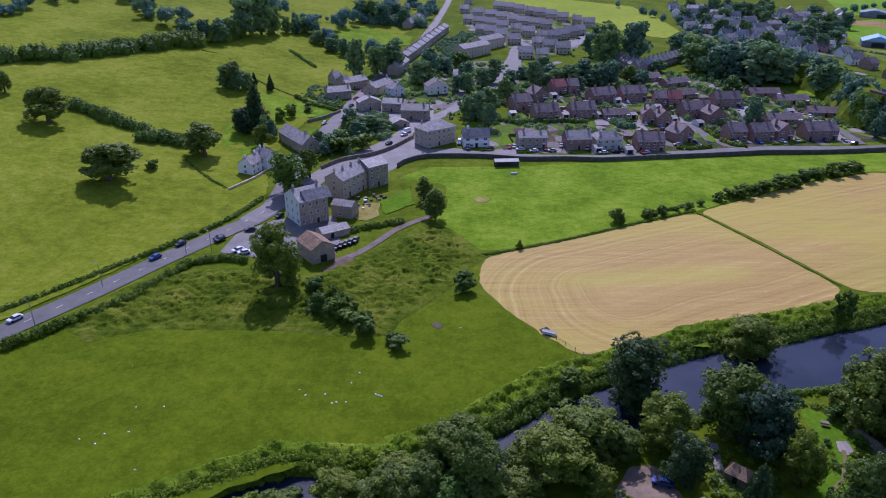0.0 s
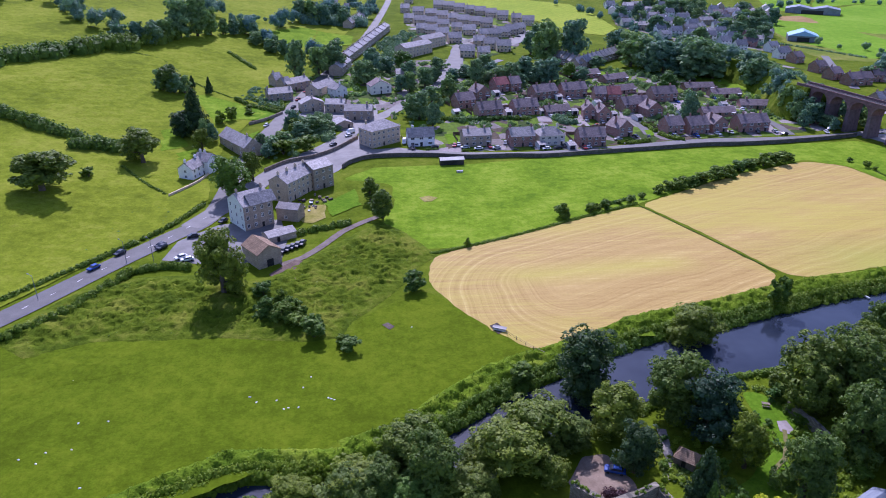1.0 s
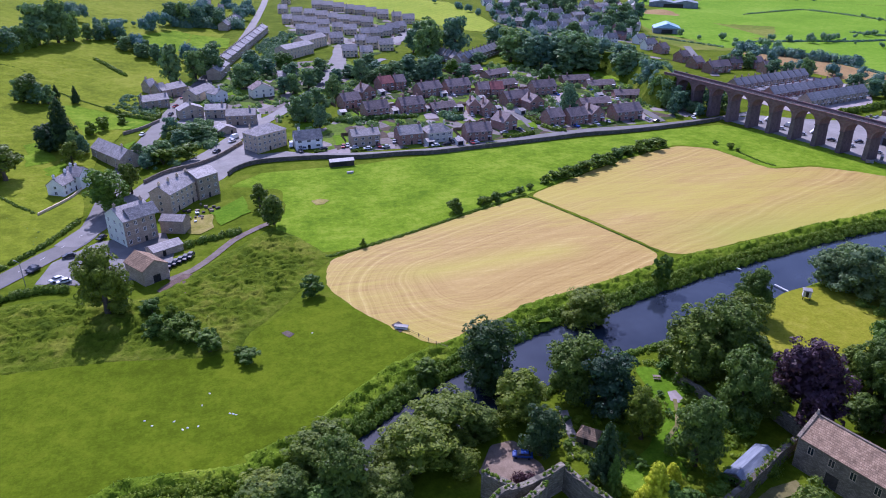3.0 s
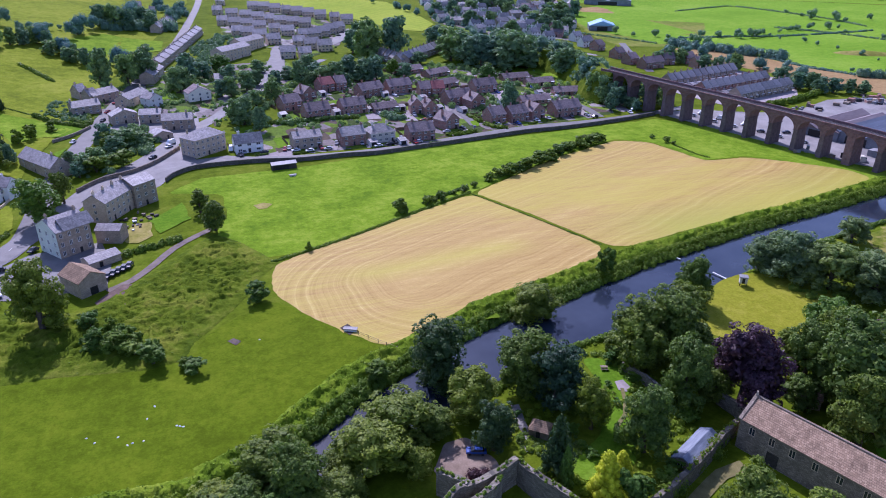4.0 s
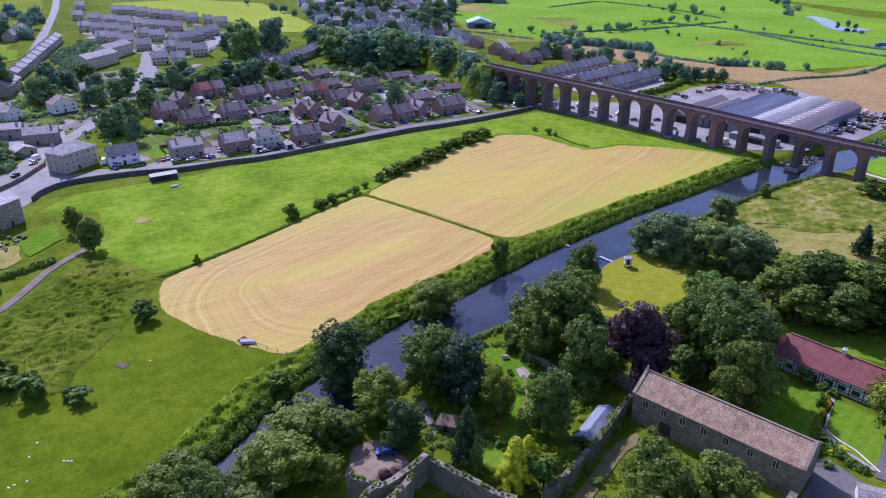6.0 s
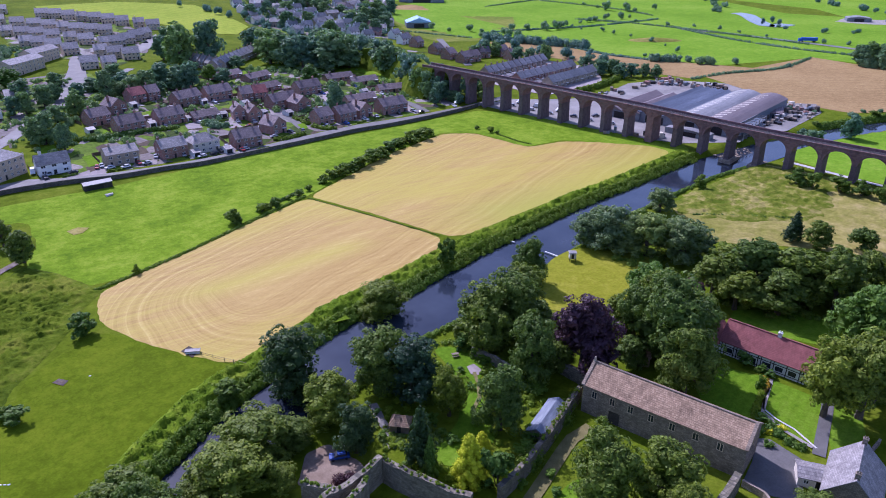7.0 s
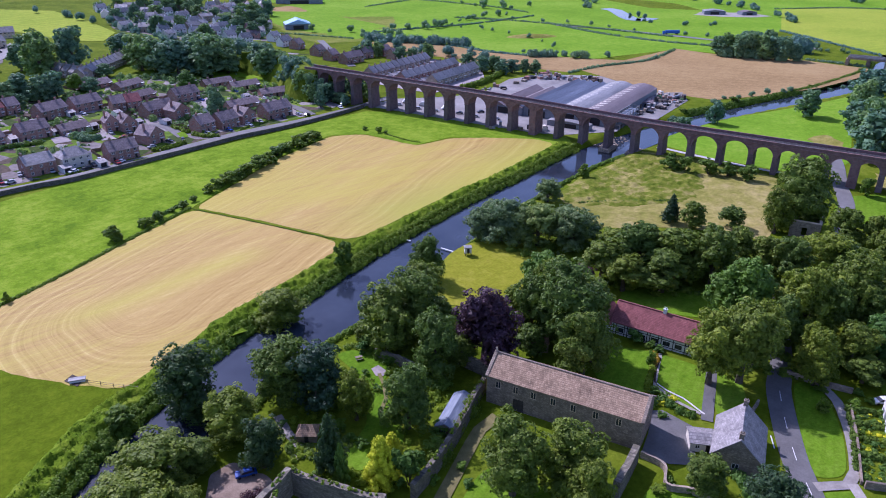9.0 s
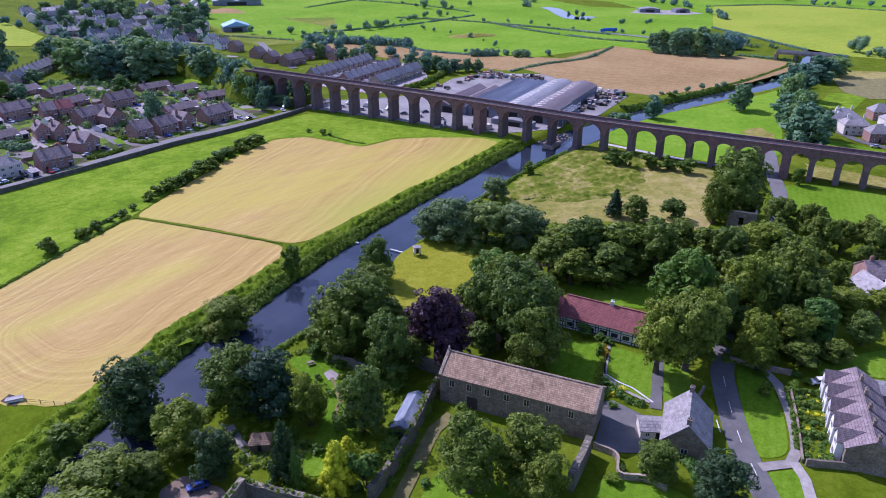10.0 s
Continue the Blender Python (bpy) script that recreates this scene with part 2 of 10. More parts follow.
M_PALEWAY = plain("pale_concrete_way", (0.46, 0.44, 0.41), (0.62, 0.60, 0.56), 0.3, 0.95, 3.0, 0.2, 0.02, local=False)
M_REDSOIL = plain("reddish_soil", (0.10, 0.066, 0.05), (0.2, 0.14, 0.11), 0.3, 1.0, 2.0, 0.8, 0.2, local=False)
M_SOIL = plain("bare_soil", (0.06, 0.046, 0.036), (0.13, 0.098, 0.075), 0.25, 1.0, 2.0, 0.8, 0.2, local=False)
M_WHITE = plain("white_paint", (0.72, 0.71, 0.68), (0.82, 0.81, 0.79), 0.7, 0.6, 9.0, 0.1, 0.01)
M_PALEGREEN = plain("pale_green_paint", (0.70, 0.75, 0.62), (0.82, 0.86, 0.74), 0.5, 0.8, 6.0, 0.1, 0.01)
# Dark stone, with the shade on the lane wall's near face in its colour.
M_SHADEWALL = coursed("shade_darkened_walling", (0.10, 0.092, 0.08), (0.19, 0.172, 0.15), (0.08, 0.074, 0.066), 0.5, 0.2, stain=0.5)
M_DARK = plain("black_paint", (0.015, 0.015, 0.016), (0.03, 0.03, 0.032), 0.9, 0.5)
M_BRICK = coursed("red_brick", (0.311, 0.143, 0.109), (0.395, 0.199, 0.153), (0.353, 0.346, 0.306), 0.44, 0.15)
M_VIADUCT = coursed("weathered_viaduct_brick", (0.199, 0.113, 0.106), (0.271, 0.146, 0.132), (0.180, 0.157, 0.156), 0.66, 0.22, stain=0.5)
# Greyer than the viaduct brick: weathering plus the piers' bluish shade, put into the colour.
M_PIER = coursed("shade_grey_pier_brick", (0.155, 0.115, 0.118), (0.225, 0.155, 0.152), (0.15, 0.125, 0.125), 0.66, 0.22, stain=0.6)
M_STONE = coursed("grey_stone", (0.248, 0.199, 0.144), (0.410, 0.332, 0.242), (0.205, 0.168, 0.130), 0.5, 0.26, stain=0.5)
M_RUIN = coursed("mossy_ruin_stone", (0.15, 0.135, 0.09), (0.29, 0.255, 0.19), (0.12, 0.11, 0.085), 0.55, 0.28, stain=0.6)
M_HOUSESTONE = coursed("buff_house_stone", (0.40, 0.315, 0.23), (0.54, 0.44, 0.33), (0.33, 0.27, 0.21), 0.6, 0.28, stain=0.35)
M_PALESTONE = coursed("pale_stone", (0.63, 0.495, 0.34), (0.76, 0.615, 0.45), (0.53, 0.43, 0.32), 0.6, 0.28, stain=0.25)
M_RENDER = plain("cream_render", (0.68, 0.63, 0.52), (0.80, 0.75, 0.64), 0.5, 0.85, 6.0, 0.15, 0.01)
M_SLATE = coursed("grey_slate", (0.262, 0.244, 0.234), (0.401, 0.372, 0.352), (0.192, 0.179, 0.172), 0.5, 0.24, rough=0.55, relief=0.3, stain=0.5, shine=0.35)
M_BROWNTILE = coursed("brown_roof_tile", (0.205, 0.162, 0.158), (0.305, 0.24, 0.235), (0.125, 0.098, 0.095), 0.4, 0.3, rough=0.7, relief=0.3, stain=0.5, shine=0.2)
M_STONESLATE = coursed("stone_slate", (0.287, 0.192, 0.117), (0.443, 0.312, 0.196), (0.210, 0.144, 0.091), 0.42, 0.26, relief=0.4, stain=0.6)
M_REDTILE = coursed("red_roof_tile", (0.31, 0.105, 0.095), (0.40, 0.15, 0.135), (0.2, 0.07, 0.065), 0.35, 0.28, rough=0.8, relief=0.3, stain=0.4)
M_SHEET = plain("sheet_roof", (0.132, 0.150, 0.180), (0.228, 0.252, 0.288), 0.2, 0.5, 2.0, 0.1, 0.01, stretch=(1.200, 0.120, 1.200))
M_PALESHEET = plain("pale_sheet_roof", (0.20, 0.197, 0.19), (0.38, 0.37, 0.355), 0.25, 0.5, 2.0, 0.1, 0.01, stretch=(1, 0.1, 1))
M_LIGHTSHEET = plain("weathered_light_sheet", (0.12, 0.145, 0.18), (0.30, 0.33, 0.37), 0.5, 0.42, 2.0, 0.1, 0.01, stretch=(1, 0.15, 1))
M_BARK = plain("bark", (0.07, 0.055, 0.04), (0.14, 0.115, 0.085), 1.2, 0.95, 9.0, 0.8, 0.05)
M_WOOD = plain("weathered_wood", (0.16, 0.12, 0.085), (0.26, 0.21, 0.16), 1.0, 0.85, 8.0, 0.3, 0.01)
M_FENCE = plain("fence_boards", (0.13, 0.085, 0.055), (0.22, 0.155, 0.105), 1.0, 0.9, 8.0, 0.3, 0.01)
M_TIMBER = plain("dark_shed_timber", (0.05, 0.042, 0.036), (0.09, 0.075, 0.065), 1.0, 0.85, 8.0, 0.3, 0.01)
M_RAIL = plain("rail_ballast", (0.04, 0.035, 0.033), (0.075, 0.065, 0.06), 0.3, 0.95, 3.0, 0.5, 0.05)
M_RAILTOP = plain("worn_rail", (0.30, 0.27, 0.25), (0.42, 0.39, 0.37), 0.8, 0.4, metallic=0.5)
M_BLUESHEET = plain("light_blue_sheet", (0.25, 0.45, 0.68), (0.33, 0.53, 0.74), 0.4, 0.5)
M_STEEL = plain("steel_frame", (0.16, 0.19, 0.22), (0.24, 0.27, 0.30), 0.8, 0.5, metallic=0.4)
M_LEAF = foliage("broad_leaves", (0.070, 0.107, 0.014), (0.132, 0.182, 0.023), (0.260, 0.307, 0.037), 0.16)
# Paler and bluer than broad_leaves: light distance haze put into the leaf colour.
M_LEAF_MID_HAZE = foliage("hazed_village_leaves", (0.076, 0.142, 0.076), (0.149, 0.243, 0.118), (0.283, 0.394, 0.179), 0.08)
# Bluest leaves: the haze over the far valley is mixed into this colour.
M_LEAF_FAR_HAZE = foliage("hazed_far_leaves", (0.084, 0.153, 0.121), (0.146, 0.243, 0.175), (0.262, 0.367, 0.248), 0.06)
M_WILLOW = foliage("willow_leaves", (0.086, 0.134, 0.056), (0.153, 0.215, 0.085), (0.267, 0.333, 0.131), 0.12)
M_NEEDLE = foliage("dark_needles", (0.021, 0.048, 0.019), (0.044, 0.086, 0.031), (0.091, 0.138, 0.048))
M_COPPER = foliage("copper_leaves", (0.034, 0.015, 0.02), (0.076, 0.032, 0.042), (0.15, 0.062, 0.075), 0.3)
M_GOLD = foliage("golden_needles", (0.288, 0.302, 0.005), (0.600, 0.582, 0.011), (0.936, 0.851, 0.036))
M_FLOWER = foliage("orange_flowers", (0.10, 0.13, 0.02), (0.38, 0.26, 0.03), (0.65, 0.36, 0.03))
M_LIME = foliage("light_leaves", (0.06, 0.12, 0.015), (0.11, 0.20, 0.025), (0.17, 0.27, 0.04))
M_HEDGE = foliage("hedge_leaves", (0.060, 0.108, 0.015), (0.118, 0.185, 0.023), (0.226, 0.295, 0.045), 0.1)
M_TUFT = foliage("grass_tufts", (0.085, 0.14, 0.009), (0.118, 0.178, 0.013), (0.175, 0.22, 0.03), 0.12)
M_BANK = foliage("bank_plants", (0.097, 0.163, 0.011), (0.151, 0.227, 0.018), (0.231, 0.290, 0.036), 0.12)


def glass_material():
    n = Nodes("window_glass")
    return n.finish(n.ramp(n.noise(n.place(False), 0.8), [(0.3, (0.02, 0.024, 0.03)), (0.7, (0.05, 0.058, 0.07))]), 0.08, specular=0.5)


def water_material():
    n = Nodes("river_water")
    p = n.place()
    small = n.noise(n.place(scale=(0.5, 1.0, 1.0)), 0.8, 4.0, 0.6)
    c = n.ramp(n.noise(p, 0.05, 3.0), [(0.35, (0.014, 0.02, 0.032)), (0.65, (0.034, 0.044, 0.06))])
    return n.finish(c, 0.08, small, 0.15, 0.05, specular=0.35)


M_GLASS = glass_material()
M_WATER = water_material()


# ---- mesh helpers ----
def mesh_from(name, verts, faces, mats, slots=None, smooth=False):
    me = bpy.data.meshes.new(name)
    me.from_pydata([tuple(v) for v in verts], [], faces)
    for m in (mats if isinstance(mats, (list, tuple)) else [mats]):
        me.materials.append(m)
    if slots is not None:
        me.polygons.foreach_set("material_index", slots)
    if smooth:
        me.polygons.foreach_set("use_smooth", [True] * len(me.polygons))
    me.update()
    return me


def part(name, bm, material, parent, label=""):
    """A bmesh as one mesh object under a thing or a part."""
    me = bpy.data.meshes.new(name)
    bm.to_mesh(me)
    bm.free()
    me.materials.append(material)
    ob = new(name, me)
    ob.parent = parent
    return tagged(ob, label)


def box(bm, x0, x1, y0, y1, z0, z1, top=1.0, bevel=0.0):
    """A box into bm; top: how much its top face is drawn in."""
    cx, cy = (x0 + x1) / 2, (y0 + y1) / 2
    vs = [bm.verts.new((x, y, z0)) for x, y in ((x0, y0), (x1, y0), (x1, y1), (x0, y1))]
    vs += [bm.verts.new((cx + (x - cx) * top, cy + (y - cy) * top, z1)) for x, y in ((x0, y0), (x1, y0), (x1, y1), (x0, y1))]
    fs = [bm.faces.new([vs[i] for i in f]) for f in ((3, 2, 1, 0), (4, 5, 6, 7), (0, 1, 5, 4), (1, 2, 6, 5), (2, 3, 7, 6), (3, 0, 4, 7))]
    if bevel:
        bmesh.ops.bevel(bm, geom=list({e for f in fs for e in f.edges}), offset=bevel, segments=1, affect="EDGES")
    return fs


def boxed(name, dims, material, parent, label="", top=1.0, bevel=0.0):
    bm = bmesh.new()
    box(bm, *dims, top=top, bevel=bevel)
    return part(name, bm, material, parent, label)


# ---- the lie of the land ----
K = 101 / 105
FOOT_Y = np.array([0, 170, 266, 350, 439, 560, 705, 1042, 3000]) * K
FOOT_X = np.array([-222, -125, -72, -72, -61, -44, -24, 2, 140]) * K
RIVER = np.array([(-150, 44, 7), (-95, 68, 7), (-58, 90, 6.5), (-32, 104, 6.5), (-10, 103, 6.5), (8, 108, 6.5), (16, 117, 7), (30, 127, 8), (46, 135, 9), (60, 142, 9.5), (75, 148, 9.5), (95, 152, 10),
                  (113, 158, 10), (138, 166, 9.5), (163, 172.5, 9), (190, 179, 8.5), (224, 185, 8), (252, 190, 8.5), (276, 192.5, 10), (306, 193.5, 11)])
RIVER = np.vstack([RIVER, [(334, 195, 8), (372, 193, 7), (414, 185, 7), (495, 171, 8), (578, 168, 9), (630, 178, 9), (664, 183, 9), (760, 215, 9)]])


def soft(v, k):
    return k * np.logaddexp(0, v / k)


def land(x, y):
    """The height of the valley and its hillside, without the river's bed."""
    x, y = np.asarray(x, float), np.asarray(y, float)
    u = (np.interp(y, FOOT_Y, FOOT_X) - x) * 0.87
    hill = 0.19 * soft(u - 22 * K, 8 * K)
    hill = hill - soft(hill - 85 * K, 6 * K)
    a = np.degrees(np.arctan2(x, np.maximum(y, 1)))
    k = np.clip((35 - a) / 25, 0, 1)
    return hill + 0.03 * soft(y - 340 * K, 15 * K) * k * k * (3 - 2 * k)


def river_gap(x, y):
    """Metres from the water's edge; negative over the river."""
    x, y = np.asarray(x, float), np.asarray(y, float)
    best = np.full(np.broadcast(x, y).shape, 1e9)
    for (ax, ay, aw), (bx, by, bw) in zip(RIVER[:-1], RIVER[1:]):
        dx, dy = bx - ax, by - ay
        s = np.clip(((x - ax) * dx + (y - ay) * dy) / (dx * dx + dy * dy), 0, 1)
        best = np.minimum(best, np.hypot(x - ax - s * dx, y - ay - s * dy) - (aw + s * (bw - aw)))
    return best


def terrain(x, y):
    g = np.clip(river_gap(x, y), -2.5, 3.5)
    return land(x, y) - 3.6 * np.clip((3.5 - g) / 4.5, 0, 1)


def ground_at(x, y):
    return float(terrain(x, y))


def make_ground():
    xs = np.concatenate([np.arange(-2600, -420, 60), np.arange(-420, -160, 8), np.arange(-160, 340, 2.0), np.arange(340, 760, 5), np.arange(760, 3401, 60)])
    ys = np.concatenate([np.arange(-600, 60, 30), np.arange(60, 215, 2.0), np.arange(215, 720, 7), np.arange(720, 4301, 60)])
    gx, gy = np.meshgrid(xs, ys)
    gz = terrain(gx, gy)
    verts = np.stack([gx.ravel(), gy.ravel(), gz.ravel()], -1)
    nx, ny = len(xs), len(ys)
    i = (np.arange(ny - 1)[:, None] * nx + np.arange(nx - 1)[None, :]).ravel()
    faces = np.stack([i, i + 1, i + 1 + nx, i + nx], -1)
    me = mesh_from("ground", verts.tolist(), faces.tolist(), M_GROUND, smooth=True)
    tagged(new("ground", me), "rough green valley floor and hillside grass", "ground", kind="structure")


make_ground()


def rounded(points, r=0.0, steps=4):
    """An outline with its corners rounded off by r metres."""
    if not r:
        return [Vector(p) for p in points]
    out = []
    n = len(points)
    for i in range(n):
        a, b, c = Vector(points[i - 1]), Vector(points[i]), Vector(points[(i + 1) % n])
        p = b + (a - b).normalized() * min(r, (a - b).length * 0.45)
        q = b + (c - b).normalized() * min(r, (c - b).length * 0.45)
        for k in range(steps + 1):
            s = k / steps
            out.append(p * (1 - s) ** 2 + b * 2 * s * (1 - s) + q * s * s)
    return out


SHEETS = []


def sheet(name, outline, material, label, category, lift=0.06, step=None, r=0.0, rough=0.0):
    """A piece of land cover laid on the ground, following its rise."""
    pts = rounded(outline, r)
    if rough:
        fine = []
        for a, b in zip(pts, pts[1:] + pts[:1]):
            n = max(1, int((b - a).length / 3.5))
            fine += [a + (b - a) * (k / n) for k in range(n)]
        pts = [p + Vector((noise.noise((p.x * 0.31, p.y * 0.31, 1.0)), noise.noise((p.x * 0.31, p.y * 0.31, 9.0)))) * rough for p in fine]
    SHEETS.append(name)
    lift += 0.0015 * len(SHEETS) - 0.02
    bm = bmesh.new()
    vs = [bm.verts.new((p[0], p[1], 0)) for p in pts]
    f = bm.faces.new(vs)
    bmesh.ops.triangulate(bm, faces=[f])
    if step:
        lo = [min(p[k] for p in pts) for k in (0, 1)]
        hi = [max(p[k] for p in pts) for k in (0, 1)]
        for k in (0, 1):
            at = math.ceil(lo[k] / step) * step
            while at < hi[k]:
                co, no = [0, 0, 0], [0, 0, 0]
                co[k], no[k] = at, 1
                bmesh.ops.bisect_plane(bm, geom=bm.verts[:] + bm.edges[:] + bm.faces[:], plane_co=co, plane_no=no)
                at += step
    for v in bm.verts:
        v.co.z = float(land(v.co.x, v.co.y)) + lift
    for f in bm.faces:
        if f.normal.z < 0:
            f.normal_flip()
        f.smooth = True
    me = bpy.data.meshes.new(name)
    bm.to_mesh(me)
    bm.free()
    me.materials.append(material)
    return tagged(new(name, me), label, category, kind="structure")


def along(points, step=2.0):
    """Evenly spaced places along a smooth line through points."""
    p = [Vector((q[0], q[1])) for q in points]
    p = [p[0] * 2 - p[1]] + p + [p[-1] * 2 - p[-2]]
    out = []
    for i in range(1, len(p) - 2):
        n = max(1, int((p[i + 1] - p[i]).length / step))
        for k in range(n):
            s = k / n
            out.append(0.5 * (2 * p[i] + (p[i + 1] - p[i - 1]) * s + (2 * p[i - 1] - 5 * p[i] + 4 * p[i + 1] - p[i + 2]) * s * s + (3 * p[i] - p[i - 1] - 3 * p[i + 1] + p[i + 2]) * s ** 3))
    out.append(p[-2])
    return out


def ribbon(name, points, widths, material, label, category, lift=0.1, step=4.0, kind="structure", level=None):
    """A road, path or river along a line; level: its height where it lies level."""
    line = along(points, step)
    n = len(line)
    verts, faces = [], []
    for i, p in enumerate(line):
        d = (line[min(i + 1, n - 1)] - line[max(i - 1, 0)]).normalized()
        w = widths if not isinstance(widths, (list, tuple)) else float(np.interp(i / (n - 1), np.linspace(0, 1, len(widths)), widths))
        for s in (-0.5, 0.5):
            x, y = p.x - d.y * w * s, p.y + d.x * w * s
            verts.append((x, y, (float(land(x, y)) + lift + 0.09) if level is None else level))
        if i:
            faces.append((2 * i - 2, 2 * i, 2 * i + 1, 2 * i - 1))
    me = mesh_from(name, verts, faces, material, smooth=True)
    if me.polygons[0].normal.z < 0:
        me.flip_normals()
    return tagged(new(name, me), label, category, kind=kind)


ribbon("river", [tuple(p[:2]) for p in RIVER], [2 * p[2] + 3.0 for p in RIVER.tolist()], M_WATER, "slow dark blue river between green banks", "river", step=3.0, level=-2.2)

# fields and lawns
sheet("hay_field", [(12.1, 203.9), (14.1, 210.3), (20.0, 213.8), (36.7, 222.6), (72.7, 239.5), (97.3, 251.0), (110.6, 218.8), (121.6, 189.0), (115.9, 182.4), (109.2, 178.1), (94.3, 173.1), (74.5, 163.4), (66.2, 164.8), (57.9, 161.1), (44.0, 153.8), (35.9, 152.5), (28.7, 160.3), (19.0, 174.4), (11.6, 189.4), (11.2, 197.1)], M_HAY, "mown tan hay field with curved swath lines", "field", 0.08, r=6, rough=0.7)
sheet("hay_field", [(98.5, 252.0), (118.8, 263.6), (154.4, 284.6), (192.8, 299.4), (207.1, 292.8), (211.7, 275.3), (215.5, 256.4), (236.4, 255.9), (250.2, 244.9), (268.0, 225.3), (268.6, 214.1), (247.2, 202.7), (215.2, 200.8), (183.7, 196.7), (153.6, 190.8), (129.2, 186.0), (123.3, 190.3), (111.8, 221.3)], M_HAY, "mown tan hay field beyond the ditch", "field", 0.08, r=5, rough=0.7)
sheet("pasture", [(-20.4, 291.4), (-7.1, 306.3), (35.9, 307.5), (97.7, 318.6), (161.5, 323.7), (237.4, 329.9), (255.8, 310.9), (278.4, 275.4), (291.9, 234.5), (278.4, 210.3), (262.0, 204.6), (268.0, 225.3), (237.6, 257.4), (215.4, 258.3), (209.2, 290.9), (194.5, 302.1), (155.6, 287.0), (97.4, 252.4), (59.6, 232.6), (38.5, 221.9), (20.4, 216.8), (4.2, 217.2), (-3.2, 243.1), (1.5, 257.9), (0.8, 283.3)], M_BRIGHT, "bright green grazed pasture below the road", "pasture", 0.05, step=20, r=3, rough=1.0)
sheet("pasture", [(-125.9, 135.6), (-115.7, 154.9), (-103.2, 172.4), (-88.5, 193.1), (-56.0, 182.3), (-29.2, 169.3), (-13.0, 163.4), (-8.8, 172.5), (9.4, 187.7), (30.0, 163.4), (36.2, 151.2), (19.0, 134.7), (-7.5, 123.4), (-24.3, 113.7), (-38.7, 108.1), (-51.0, 99.6), (-64.3, 91.2), (-96.6, 87.4)], M_PASTURE, "green grazed pasture between road and river", "pasture", 0.05, step=20, r=4, rough=2.0)

# roads
ribbon("road", [(-150.3, 126.9), (-131.6, 145.9), (-120.4, 163.2), (-106.1, 185.6), (-91.4, 211.3), (-78.5, 232.6), (-67.4, 255.9), (-66.3, 323.7), (-55.0, 411.1), (-38.4, 509.5), (-19.4, 619.2), (3.2, 847.4), (11.4, 1014.7)], [8.5, 8.5, 8.5, 9, 9.5, 10, 9, 8, 7.5, 7, 7, 7, 7], M_TARMAC, "grey tarmac main road climbing through the village", "road", 0.12)
ribbon("road", [(-72.8, 242.1), (-61.4, 270.5), (-48.1, 309.6), (-29.6, 339.1), (-13.8, 374.5), (4.9, 405.2), (27.2, 452.1), (57.7, 500.7), (87.2, 538.7)], [9, 10, 10, 9, 8, 7, 6, 6, 6], M_TARMAC, "grey tarmac road branching into the village", "road", 0.15)
ribbon("road", [(-29.3, 308.8), (-18.3, 319.8), (3.3, 327.9), (38.1, 322.0), (75.6, 320.9), (118.9, 328.2), (160.5, 335.7), (202.7, 336.4), (243.4, 341.6), (272.2, 348.4)], 6.0, M_TARMAC, "grey tarmac lane along the pasture wall", "road", 0.13)


# ---- plants ----
def leaf_cards(rng, centres, radii, count, size, up=0.35, flat=1.0, away=None):
    """Small leafy triangles laid over lobes, on their outer sides where away is given; returns vertices and faces."""
    n = len(centres)
    count = int(count * 1.7)
    pick = rng.choice(n, count, p=(radii ** 2) / (radii ** 2).sum())
    d = rng.normal(size=(count, 3))
    d[:, 2] += up
    d /= np.linalg.norm(d, axis=1)[:, None]
    if away is not None:
        d += away[pick] * 0.8
        d /= np.linalg.norm(d, axis=1)[:, None]
    pos = centres[pick] + d * (radii[pick] * rng.uniform(0.78, 1.1, count))[:, None] * np.array([1, 1, flat])
    nor = d * np.array([1, 1, 1 / flat]) + rng.normal(scale=0.36, size=(count, 3))
    nor /= np.linalg.norm(nor, axis=1)[:, None]
    t = np.cross(nor, rng.normal(size=(count, 3)))
    t /= np.linalg.norm(t, axis=1)[:, None]
    b = np.cross(nor, t)
    s = size * 0.8 * rng.uniform(0.55, 1.4, count)[:, None]
    v = np.stack([pos + t * s, pos - t * s * 0.7 + b * s * 0.7, pos - t * s * 0.7 - b * s * 0.7], 1)
    return v.reshape(-1, 3), np.arange(count * 3).reshape(-1, 3)


CORE = bmesh.new()
bmesh.ops.create_icosphere(CORE, subdivisions=1, radius=1.0)
CORE.verts.ensure_lookup_table()
CORE_V = np.array([v.co[:] for v in CORE.verts])
CORE_F = np.array([[v.index for v in f.verts] for f in CORE.faces])
CORE.free()


